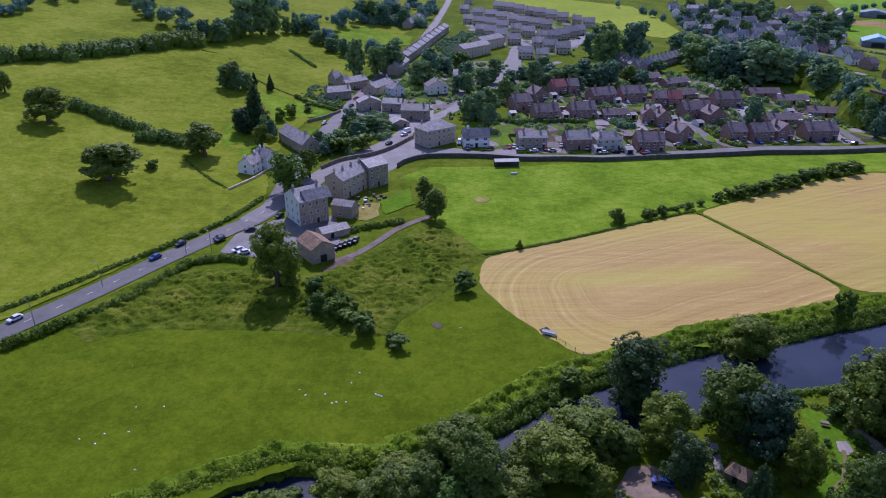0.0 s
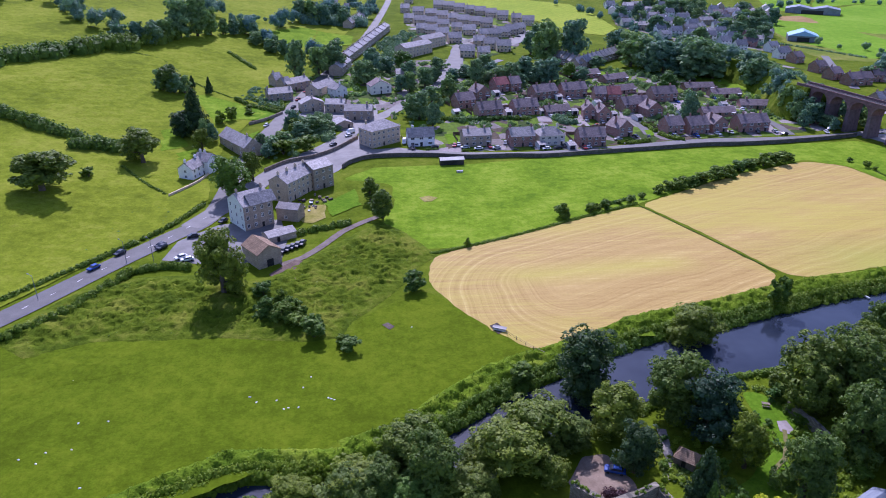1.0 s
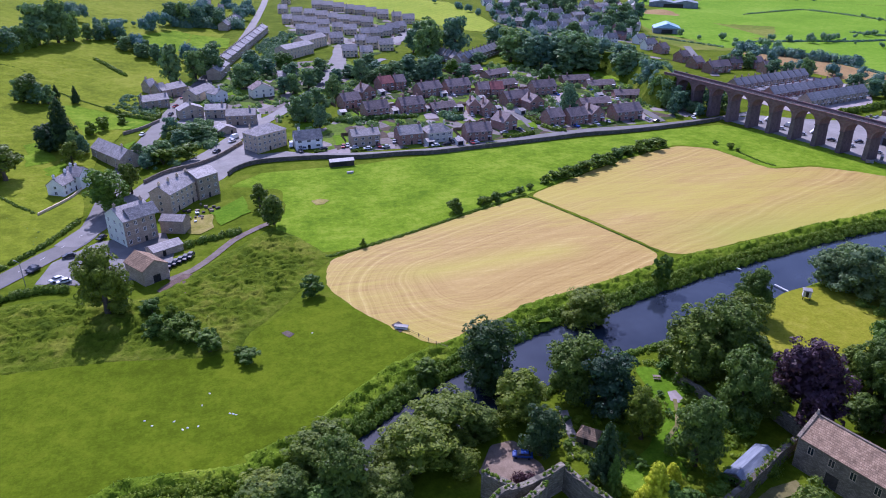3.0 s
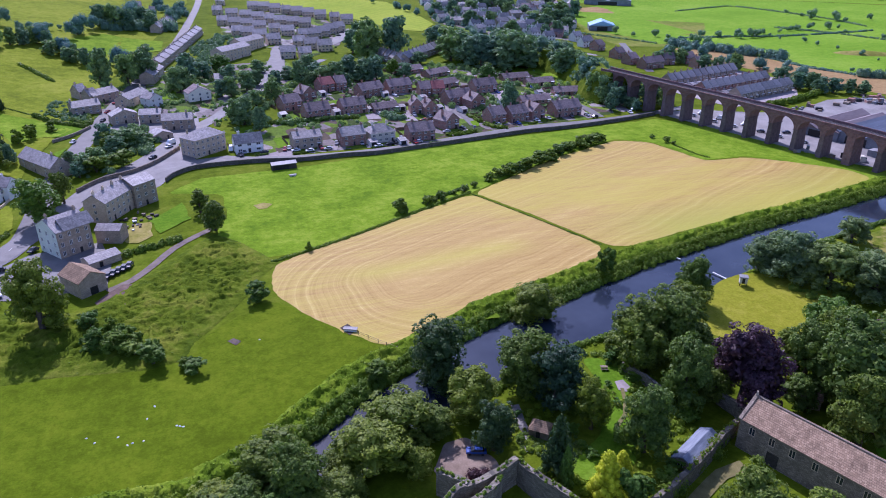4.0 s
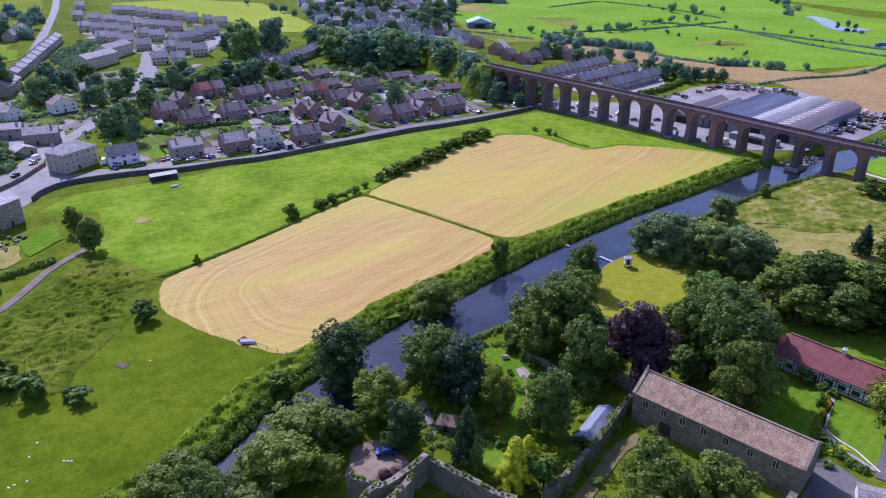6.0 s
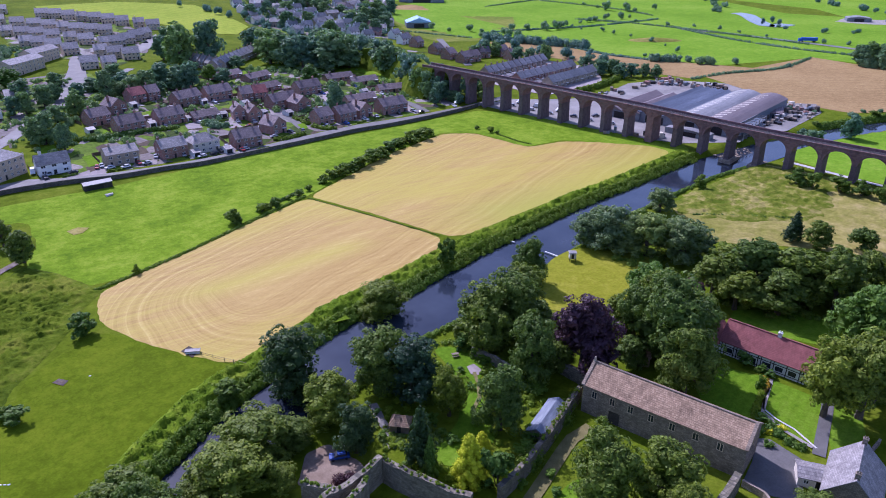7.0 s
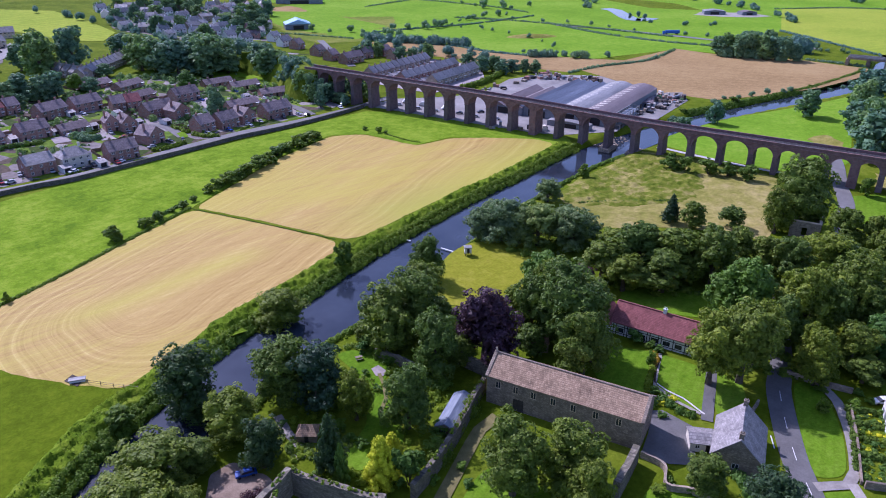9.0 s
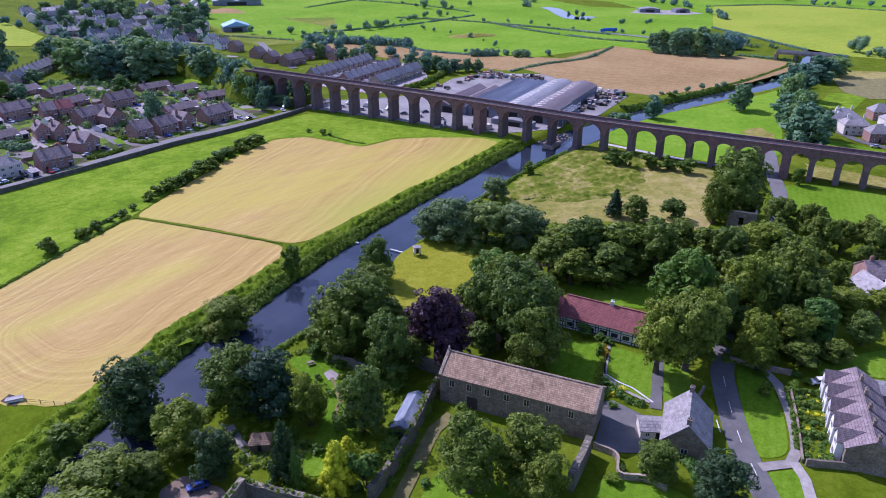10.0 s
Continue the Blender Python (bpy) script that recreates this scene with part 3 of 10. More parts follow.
def crown_mesh(name, rng, centres, radii, count, size, material, core=0.8, flat=1.0, up=0.35, sprays=0):
    """Leaves over lobes with a dark leafy heart; sprays: how many smaller clumps each lobe carries on its outside."""
    cs, rs, away = centres, radii, None
    if sprays:
        k = np.repeat(np.arange(len(centres)), sprays)
        d = rng.normal(size=(len(k), 3))
        d[:, 2] += 0.35
        d /= np.linalg.norm(d, axis=1)[:, None]
        cs = centres[k] + d * (radii[k] * rng.uniform(0.62, 0.95, len(k)))[:, None]
        rs, away = radii[k] * rng.uniform(0.28, 0.5, len(k)), d
    v, f = leaf_cards(rng, cs, rs, int(count * 0.9), size, up, flat, away)
    if sprays:
        v2, f2 = leaf_cards(rng, centres, radii * 0.68, int(count * 0.12), size * 2.0, up, flat)
        v, f = np.vstack([v, v2]), np.vstack([f, f2 + len(v)])
    cv = (CORE_V[None] * radii[:, None, None] * core * np.array([1, 1, flat]) + centres[:, None]).reshape(-1, 3)
    cf = (CORE_F[None] + (np.arange(len(centres)) * len(CORE_V))[:, None, None]).reshape(-1, 3) + len(v)
    return mesh_from(name, np.vstack([v, cv]).tolist(), f.tolist() + cf.tolist(), material)


def limb(bm, a, b, ra, rb, sides=6):
    a, b = Vector(a), Vector(b)
    q = (b - a).to_track_quat("Z", "Y")
    rings = []
    for p, r in ((a, ra), (b, rb)):
        rings.append([bm.verts.new(p + q @ Vector((math.cos(2 * math.pi * k / sides) * r, math.sin(2 * math.pi * k / sides) * r, 0))) for k in range(sides)])
    for k in range(sides):
        bm.faces.new((rings[0][k], rings[0][(k + 1) % sides], rings[1][(k + 1) % sides], rings[1][k]))


def tree_model(seed, material, count, size, lobes, shape="round", low=0.1, sprays=0):
    """A tree 10 m high and 8 m wide, at the origin: trunk with limbs, and a crown of leafy lobes."""
    rng = np.random.default_rng(seed)
    thing = new("tree")
    cs, rs = [], []
    if shape == "round":
        for k in range(lobes):
            a, s = rng.uniform(0, 2 * math.pi), (k + 0.5) / lobes
            z = low * 10 + 1.0 + s * (10 - low * 10 - 2.2)
            wide = 2.75 * math.sin(math.pi * (0.2 + 0.72 * s)) ** 0.7
            q = wide * math.sqrt(rng.uniform(0.25, 1.0))
            cs.append((math.cos(a * 1.0 + k * 2.4) * q, math.sin(a + k * 2.4) * q, z))
            rs.append(rng.uniform(1.0, 1.9))
        cs.append((0, 0, 5.6)), rs.append(2.3)
        cs.append((0.3, 0.2, 7.6)), rs.append(1.9)
    elif shape == "cone":
        for k in range(lobes):
            s = (k + 0.5) / lobes
            a, q = k * 2.4 + rng.uniform(-0.4, 0.4), 2.9 * (1 - s) ** 0.85 * rng.uniform(0.65, 1.0)
            cs.append((math.cos(a) * q, math.sin(a) * q, 1.1 + 8.0 * s))
            rs.append(1.25 * (1 - s) ** 0.6 + 0.32)
        for s in (0.15, 0.35, 0.55, 0.75):
            cs.append((0, 0, 1 + 8 * s)), rs.append(2.3 * (1 - s) + 0.4)
    elif shape == "column":
        for k in range(lobes):
            s = (k + 0.5) / lobes
            a, q = k * 2.4 + rng.uniform(-0.4, 0.4), 3.1 * (1 - s) ** 0.6 * rng.uniform(0.75, 1.0)
            cs.append((math.cos(a) * q, math.sin(a) * q, 0.8 + 8.6 * s))
            rs.append(0.75 * (1 - s) ** 0.5 + 0.3)
        for s in (0.1, 0.3, 0.5, 0.7, 0.85):
            cs.append((0, 0, 0.8 + 8.6 * s)), rs.append(2.6 * (1 - s) ** 0.6 + 0.3)
    elif shape == "bush":
        for k in range(lobes):
            a, q = k * 2.4 + rng.uniform(-0.5, 0.5), 2.7 * math.sqrt(rng.uniform(0.05, 1.0))
            z = rng.uniform(0.9, 8.0 - 1.3 * q)
            cs.append((math.cos(a) * q, math.sin(a) * q, z))
            rs.append(min(rng.uniform(1.4, 2.4), z + 0.7))
    cs, rs = np.array(cs), np.array(rs)
    grow = 4.0 / (np.hypot(cs[:, 0], cs[:, 1]) + rs).max()
    cs[:, :2] *= grow
    rs *= min(1.0, grow)
    cs[:, 2] *= 10.0 / (cs[:, 2] + rs).max()
    bm = bmesh.new()
    if shape in ("cone", "column"):
        limb(bm, (0, 0, -0.4), (0, 0, 8.5), 0.3, 0.06)
    elif shape == "bush":
        for k in range(3):
            limb(bm, (0.1 * k, 0, -0.3), (math.cos(k * 2.1) * 1.2, math.sin(k * 2.1) * 1.2, 4.5), 0.16, 0.06, 5)
    else:
        limb(bm, (0, 0, -0.4), (0.05, 0.05, 1.0), 0.46, 0.34)
        limb(bm, (0.05, 0.05, 1.0), (0.1, -0.05, 4.2), 0.34, 0.24)
        for k in range(min(7, len(cs))):
            limb(bm, (0.1, -0.05, 2.2 + 0.35 * k), tuple(cs[k * 2 % len(cs)]), 0.15, 0.05, 5)
    part("trunk", bm, M_BARK, thing)
    crown = new("crown", crown_mesh("crown", rng, cs, rs, count, size, material, up=0.5, core=0.52 if sprays else 0.8, sprays=sprays))
    crown.parent = thing
    return thing


class Grove:
    """Trees of one kind: the first of each model is the model itself, the others are copies."""

    def __init__(self, models, label, category="tree", group="", name="tree"):
        self.models, self.fresh = models, [True] * len(models)
        for m in models:
            m.name = name
            tagged(m, label, category, group)
        self.label, self.k = label, 0

    def plant(self, x, y, h, r, label=""):
        i = self.k % len(self.models)
        turn = (self.k * 137.5) % 360
        self.k += 1
        m = pose(x, y, ground_at(x, y) - 0.05, 0, 0, turn) @ Matrix.Diagonal((r * 0.28, r * 0.28, h * 0.104, 1))
        if self.fresh[i]:
            self.fresh[i] = False
            ob = self.models[i]
            ob.matrix_basis = m
        else:
            s = self.models[i].scale
            ob = copy_thing(self.models[i], m @ Matrix.Diagonal((1 / s.x, 1 / s.y, 1 / s.z, 1)))
        return tagged(ob, label or self.label)


G_NEAR = Grove([tree_model(s, M_LEAF, 6200, 0.2, 24, low=0.03, sprays=9) for s in (1, 2, 3, 4, 5, 6)], "large broadleaved tree with a dense dark green crown")
G_TALL = Grove([tree_model(s, M_LEAF, 6800, 0.2, 26, low=0.22, sprays=9) for s in (14, 15)], "tall broadleaved tree with a clear trunk beside the drive")
G_WOOD = Grove([tree_model(s, M_LEAF, 3400, 0.27, 20, sprays=8) for s in (7, 8, 9)], "broadleaved woodland tree in full dark leaf", group="woodland trees")
G_MID = Grove([tree_model(s, M_LEAF_MID_HAZE, 1500, 0.40, 16, low=0.02, sprays=6) for s in (11, 12, 13)], "mature broadleaved tree in full summer leaf", group="village trees")
G_WILLOW = Grove([tree_model(s, M_WILLOW, 3600, 0.24, 22, low=0.02, sprays=8) for s in (21, 22)], "grey-green willow leaning over the river bank", group="river willows")
G_LIME = Grove([tree_model(s, M_LIME, 3800, 0.25, 20, sprays=8) for s in (31, 32)], "broadleaved tree with light yellow-green leaves")
G_COPPER = Grove([tree_model(41, M_COPPER, 6200, 0.2, 24, low=0.1, sprays=9)], "copper beech with dark purple leaves")
G_CONE = Grove([tree_model(s, M_NEEDLE, 5200, 0.17, 44, "cone", sprays=4) for s in (51, 52)], "dark green conifer with a pointed top", category="conifer")
G_YEW = Grove([tree_model(56, M_NEEDLE, 5200, 0.19, 22, low=0.02, sprays=8)], "dark rounded yew with a dense crown", category="yew")
G_CYPRESS = Grove([tree_model(53, M_LIME, 4200, 0.14, 60, "column")], "narrow light green cypress", category="conifer")
G_GOLD = Grove([tree_model(54, M_GOLD, 3600, 0.17, 70, "column")], "bright golden yellow conifer in the garden", category="conifer")
G_BUSH = Grove([tree_model(s, M_HEDGE, 800, 0.52, 10, "bush", sprays=6) for s in (61, 62, 63)], "rounded green bush in rough grass", category="bush", name="bush")
G_LIMEBUSH = Grove([tree_model(s, M_LIME, 600, 0.54, 9, "bush", sprays=6) for s in (64, 65)], "small bright green garden shrub", category="shrub", name="shrub")


def hedge(points, h, w, label, material=None, density=1.0, size=0.35, name="hedge", kind="", wild=0.35):
    """A hedge or strip of growth along a line, with an uneven top."""
    rng = np.random.default_rng(int(abs(points[0][0] * 7 + points[0][1] * 13)) + len(points))
    fine = along(points, 1.0)
    rad = h * 0.62 if w < 2.7 else min(h * 0.75, w * 0.45)
    n = max(4, int(len(fine) * w * 1.1 / (rad * rad)))
    pick = np.clip(np.sort(rng.uniform(0, len(fine) - 1, n)).astype(int), 0, len(fine) - 1)
    xy = np.array([fine[k][:] for k in pick])
    off = np.clip(rng.normal(scale=0.27, size=(n, 2)), -0.5, 0.5) * max(w - rad, 0.3)
    xy = xy + off
    rs = rad * rng.uniform(1 - wild, 1 + wild, n)
    zs = terrain(xy[:, 0], xy[:, 1]) + (h - rs) * rng.uniform(0.35, 1.0, n)
    cs = np.column_stack([xy, zs])
    base = cs.mean(0)
    base[2] = ground_at(base[0], base[1])
    count = int(min(density * n * (rad / size) ** 2 * 5.0, 16000))
    me = crown_mesh(name, rng, cs - base, rs, count, size, material or M_HEDGE, up=0.8)
    ob = new(name, me)
    ob.location = base
    return tagged(ob, label, "hedge" if name == "hedge" else "undergrowth", kind=kind)


def belt(points, spacing, h, r, spread=2.0, seed=5, label="belt of distant green trees"):
    """Trees that stand too far off to tell apart, in a belt along a line."""
    rng = np.random.default_rng(seed)
    cs, rs = [], []
    for p in along(points, spacing):
        x, y = p.x + rng.uniform(-spread, spread), p.y + rng.uniform(-spread, spread)
        k, g = rng.uniform(0.4, 1.3), ground_at(p.x, p.y)
        q = r * (0.35 + 0.65 * k) * rng.uniform(0.8, 1.2)
        if rng.random() < 0.16:
            continue
        for i in range(6):
            a, b = rng.uniform(0, 6.28), q * 0.55 * math.sqrt(rng.random())
            cs.append((x + math.cos(a) * b, y + math.sin(a) * b, g + h * k * (0.3 + 0.42 * rng.random())))
            rs.append(q * rng.uniform(0.42, 0.62))
    cs, rs = np.array(cs), np.array(rs)
    base = np.array([cs[0][0], cs[0][1], ground_at(cs[0][0], cs[0][1])])
    me = crown_mesh("tree_belt", rng, cs - base, rs, len(cs) * 48, float(rs.mean()) * 0.21, M_LEAF_FAR_HAZE)
    ob = new("tree_belt", me)
    ob.location = base
    return tagged(ob, label, "trees", kind="stuff")


def inside(x, y, poly):
    hit = False
    for (ax, ay), (bx, by) in zip(poly, poly[1:] + poly[:1]):
        if (ay > y) != (by > y) and x < (bx - ax) * (y - ay) / (by - ay) + ax:
            hit = not hit
    return hit


def scatter(poly, n, r, label, material, size=0.3, name="tussocks", seed=3, flat=0.6, cards=14, category="grass", keep=None):
    """Clumps of growth spread over a piece of land, as one object."""
    rng = np.random.default_rng(seed)
    lo, hi = np.min(poly, 0), np.max(poly, 0)
    cs, rs = [], []
    while len(cs) < n:
        x, y = rng.uniform(lo[0], hi[0]), rng.uniform(lo[1], hi[1])
        if not inside(x, y, poly) or (keep and not keep(x, y)) or noise.noise((x * 0.06, y * 0.06, seed)) < rng.uniform(-0.5, 0.3):
            continue
        k = r * rng.uniform(0.5, 1.4)
        cs.append((x, y, ground_at(x, y) + k * 0.15))
        rs.append(k)
    cs, rs = np.array(cs), np.array(rs)
    base = np.array([cs[:, 0].mean(), cs[:, 1].mean(), 0.0])
    base[2] = ground_at(base[0], base[1])
    me = crown_mesh(name, rng, cs - base, rs, n * cards, size, material, flat=flat, up=1.0)
    ob = new(name, me)
    ob.location = base
    return tagged(ob, label, category, kind="stuff")


def lumps(x, y, seed):
    """Uneven tussocks, 0 to about 1, at two sizes."""
    a = noise.noise((x * 0.13, y * 0.13, seed)) * 0.5 + 0.5
    b = max(0.0, 1 - abs(noise.noise((x * 0.27, y * 0.27, seed + 7.0))) * 2.4)
    c = 1 - abs(noise.noise((x * 0.75, y * 0.75, seed + 3.0))) * 2.0
    return max(0.0, a * 0.4 + b * 0.42 + c * 0.28 - 0.2)


def lumpy_cover(name, poly, h, material, label, cell=0.7, seed=3, leaves=0, leaf_mat=None, size=0.3, edge=2.0):
    """Rough growth as a heaped sheet on the ground, sinking away at its edges, with loose leaves and blades over it."""
    poly = [tuple(p[:2]) for p in poly]
    lo, hi = np.min(poly, 0), np.max(poly, 0)
    nx, ny = int((hi[0] - lo[0]) / cell) + 2, int((hi[1] - lo[1]) / cell) + 2
    gx, gy = np.meshgrid(lo[0] + cell * np.arange(nx), lo[1] + cell * np.arange(ny))
    within, far = np.zeros(gx.shape, bool), np.full(gx.shape, 1e9)
    for (ax, ay), (bx, by) in zip(poly, poly[1:] + poly[:1]):
        if ay != by:
            within ^= ((ay > gy) != (by > gy)) & (gx < (bx - ax) * (gy - ay) / (by - ay) + ax)
        dx, dy = bx - ax, by - ay
        q = np.clip(((gx - ax) * dx + (gy - ay) * dy) / max(dx * dx + dy * dy, 1e-6), 0, 1)
        far = np.minimum(far, np.hypot(gx - ax - q * dx, gy - ay - q * dy))
    ground = terrain(gx, gy)
    z = np.full(gx.shape, -0.25)
    for i, k in zip(*np.nonzero(within)):
        z[i, k] = h * lumps(gx[i, k], gy[i, k], seed) * min(1.0, far[i, k] / edge) + 0.1 - 0.3 * max(0.0, 1 - far[i, k] / 0.8)
    base = np.array([gx.mean(), gy.mean(), float(ground.mean())])
    use = np.zeros(gx.shape, int) - 1
    near = within.copy()
    near[1:] |= within[:-1]
    near[:-1] |= within[1:]
    near[:, 1:] |= near[:, :-1]
    near[:, :-1] |= near[:, 1:]
    use[near] = np.arange(near.sum())
    shift = np.random.default_rng(seed).uniform(-0.3, 0.3, (2, *gx.shape)) * cell
    verts = np.stack([gx + shift[0], gy + shift[1], ground + z], -1)[near] - base
    q = np.stack([use[:-1, :-1], use[:-1, 1:], use[1:, 1:], use[1:, :-1]], -1).reshape(-1, 4)
    q = q[(q >= 0).all(1)]
    ob = new(name, mesh_from(name, verts.tolist(), q.tolist(), material, smooth=True))
    ob.location = base
    tagged(ob, label, "grass", kind="stuff")
    if leaves:
        rng = np.random.default_rng(seed + 50)
        at = np.argwhere(within & (z > 0.12))
        w = np.array([z[i, k] for i, k in at])
        at = at[rng.choice(len(at), leaves, p=w / w.sum())]
        p = np.stack([gx[at[:, 0], at[:, 1]], gy[at[:, 0], at[:, 1]], (ground + z)[at[:, 0], at[:, 1]]], -1) + rng.uniform(-0.5, 0.5, (leaves, 3)) * np.array([cell, cell, 0.12]) - base
        v, f = leaf_cards(rng, p, np.full(leaves, 0.05), leaves, size, up=1.2)
        ob = new(name, mesh_from(name, v.tolist(), f.tolist(), leaf_mat or M_TUFT))
        ob.location = base
        tagged(ob, label, "grass", kind="stuff")


# ---- trees by the river and in the abbey grounds ----
for x, y, h, r in [
    (80.4, 157.2, 11.5, 7.4), (126.7, 146.8, 14.4, 5.2), (93.1, 123.9, 17.5, 8.4),
    (102.8, 124.3, 18.8, 8.6), (113.5, 134.5, 14.5, 7.0), (107.5, 129.0, 14.0, 6.5), (62.0, 122.6, 16.5, 7.4), (46.2, 118.6, 12.0, 6.8),
    (70.1, 106.0, 12.2, 4.4), (76.9, 96.1, 16.0, 5.8), (29.0, 115.7, 13.0, 9.0), (37.1, 115.8, 6.4, 4.7),
    (79.2, 67.4, 17.7, 6.9), (88.2, 60.0, 15.8, 7.0), (84.8, 53.9, 13.7, 4.9),
]:
    G_NEAR.plant(x, y, h, r)
for x, y, h, r in [
    (94.1, 106.8, 17.2, 6.2), (125.1, 103.1, 17.6, 6.3), (125.3, 92.4, 24.0, 9.8), (121.0, 83.1, 18.1, 7.4),
    (175.9, 54.0, 22.0, 7.9), (193.4, 48.6, 20.5, 8.3),
    (161.6, 44.3, 13.9, 5.6), (172.7, 40.3, 12.7, 5.8), (201.8, 34.5, 8.2, 6.7), (107.4, 42.8, 8.7, 4.3),
    (251.6, 88.6, 25.5, 11.6), (240.4, 90.4, 16.4, 5.9), (216.1, 65.3, 14.9, 10.3),
    (91.2, 131.0, 4.9, 3.1), (109.5, 122.6, 9.7, 3.5),
]:
    G_NEAR.plant(x, y, h, r)
for x, y, h, r in [
    (223.9, 113.1, 9.7, 5.2),
    (234.6, 102.7, 7.8, 5.2), (177.4, 105.4, 16.4, 9.4), (181.7, 94.9, 17.1, 9.6), (187.3, 85.6, 19.4, 8.2),
    (201.6, 84.9, 14.7, 7.2), (164.5, 109.1, 13.7, 7.8), (236.0, 53.8, 14.5, 5.7), (245.4, 48.9, 11.5, 4.9),
    (253.2, 42.9, 11.8, 5.8), (232.7, 39.7, 9.8, 3.5), (241.6, 37.0, 14.2, 5.4),
    (185.5, 70.5, 11.8, 5.8),
]:
    G_WOOD.plant(x, y, h, r)
for x, y, h, r in [(140.4, 60.2, 19.0, 7.3), (146.6, 55.6, 20.5, 8.6), (155.0, 57.0, 18.0, 6.5)]:
    G_TALL.plant(x, y, h, r)
for x, y, h, r in [
    (168.9, 67.7, 21.2, 8.6), (140.8, 114.3, 15.9, 6.1), (182.3, 36.7, 12.3, 7.0),
]:
    G_LIME.plant(x, y, h, r)
for x, y, h, r in [
    (105.9, 101.8, 20.0, 8.6), (156.6, 110.1, 7.5, 4.7), (188.1, 92.3, 12.4, 4.5),
]:
    G_COPPER.plant(x, y, h, r)
for x, y, h, r in [
    (56.2, 95.4, 15.0, 3.9), (222.0, 120.4, 11.0, 4.0),
]:
    G_CONE.plant(x, y, h, r)
G_YEW.plant(45.4, 134.5, 19.5, 8.8, "large dense blue-green tree on the river bank")
for x, y, h, r in [(47.3, 106.6, 12.0, 4.8), (108.9, 30.0, 11.5, 6.2), (-103.0, 352.0, 13.0, 6.0), (66.0, 115.0, 16.0, 7.2)]:
    G_YEW.plant(x, y, h, r)
for x, y, h, r in [
    (56.2, 91.7, 10.6, 1.8),
]:
    G_CYPRESS.plant(x, y, h, r)
for x, y, h, r in [
    (62.1, 86.6, 11.9, 3.8), (68.0, 90.6, 7.1, 2.6),
]:
    G_GOLD.plant(x, y, h, r)
for x, y, h, r in [
    (65.9, 82.8, 9.4, 3.4), (112.4, 171.7, 8.6, 3.2), (238.2, 172.6, 6.3, 2.7), (305.0, 82.6, 8.5, 3.1),
    (30.3, 140.1, 4.2, 3.3), (275.5, 153.3, 7.8, 4.1), (277.5, 147.3, 7.9, 3.3), (282.2, 138.6, 7.2, 4.5),
    (285.6, 131.6, 6.7, 4.0), (286.6, 123.4, 7.4, 4.2), (64.6, 241.6, 4.9, 3.2), (149.6, 37.3, 4.1, 1.7),
    (88.7, 127.9, 4.0, 1.7), (100.7, 48.5, 2.1, 1.7),
]:
    G_BUSH.plant(x, y, h, r)
for x, y, h, r in [
    (3.1, 114.2, 11.7, 7.2), (6.2, 106.5, 9.6, 5.9), (22.0, 108.0, 11.4, 8.4), (16.6, 115.5, 6.0, 4.6),
    (30.2, 118.8, 7.2, 4.3), (14.1, 103.4, 7.2, 5.9), (30.0, 104.0, 6.9, 3.4),
]:
    G_NEAR.plant(x, y, h, r)
for x, y, h, r in [
    (-21.3, 105.0, 7.6, 4.9), (-31.4, 100.4, 5.9, 4.8), (-9.2, 103.7, 9.7, 5.9),
]:
    G_NEAR.plant(x, y, h, r)

for x, y, h, r in [
    (-29.0, 178.0, 4.8, 2.8), (-26.1, 172.8, 4.3, 2.2), (-38.4, 186.8, 5.7, 3.2), (-32.8, 183.3, 4.5, 2.2),
    (-20.7, 167.2, 4.5, 1.8), (-14.2, 159.2, 3.2, 1.7),
]:
    G_BUSH.plant(x, y, h, r, "dark bush on the rough slope")
for x, y, h, r in [
    (110.6, 263.9, 4.0, 2.7), (116.3, 267.3, 4.2, 3.2), (121.4, 268.5, 5.3, 4.0), (127.9, 272.0, 4.3, 3.5),
    (134.1, 274.6, 5.4, 4.3), (141.1, 278.9, 5.7, 4.7), (147.4, 281.8, 5.2, 4.2), (156.4, 288.8, 5.3, 4.1),
    (162.8, 292.1, 4.4, 3.6), (170.4, 294.7, 5.8, 4.7), (178.8, 298.2, 5.9, 4.8), (185.5, 301.4, 4.4, 3.4),
    (95.4, 255.1, 2.8, 2.1), (101.1, 258.7, 2.4, 1.7), (77.4, 246.9, 3.7, 2.4), (84.0, 251.1, 3.2, 2.3),
    (80.3, 248.6, 2.0, 1.6), (90.6, 253.5, 1.9, 1.4),
]:
    G_BUSH.plant(x, y, h, r, "round hedgerow bush above the hay field")

for x, y, h, r in [
    (164.6, 150.5, 14.8, 8.0), (170.6, 140.0, 15.4, 8.6), (176.0, 129.7, 14.6, 7.6), (204.7, 164.5, 9.4, 5.8),
    (172.4, 163.2, 9.6, 6.2), (184.5, 131.4, 11.5, 5.9), (160.0, 158.0, 10.5, 5.6), (180.5, 137.5, 12.5, 6.0),
    (167.0, 145.5, 13.0, 6.4), (166.5, 157.0, 8.5, 5.0),
]:
    G_WILLOW.plant(x, y, h, r)

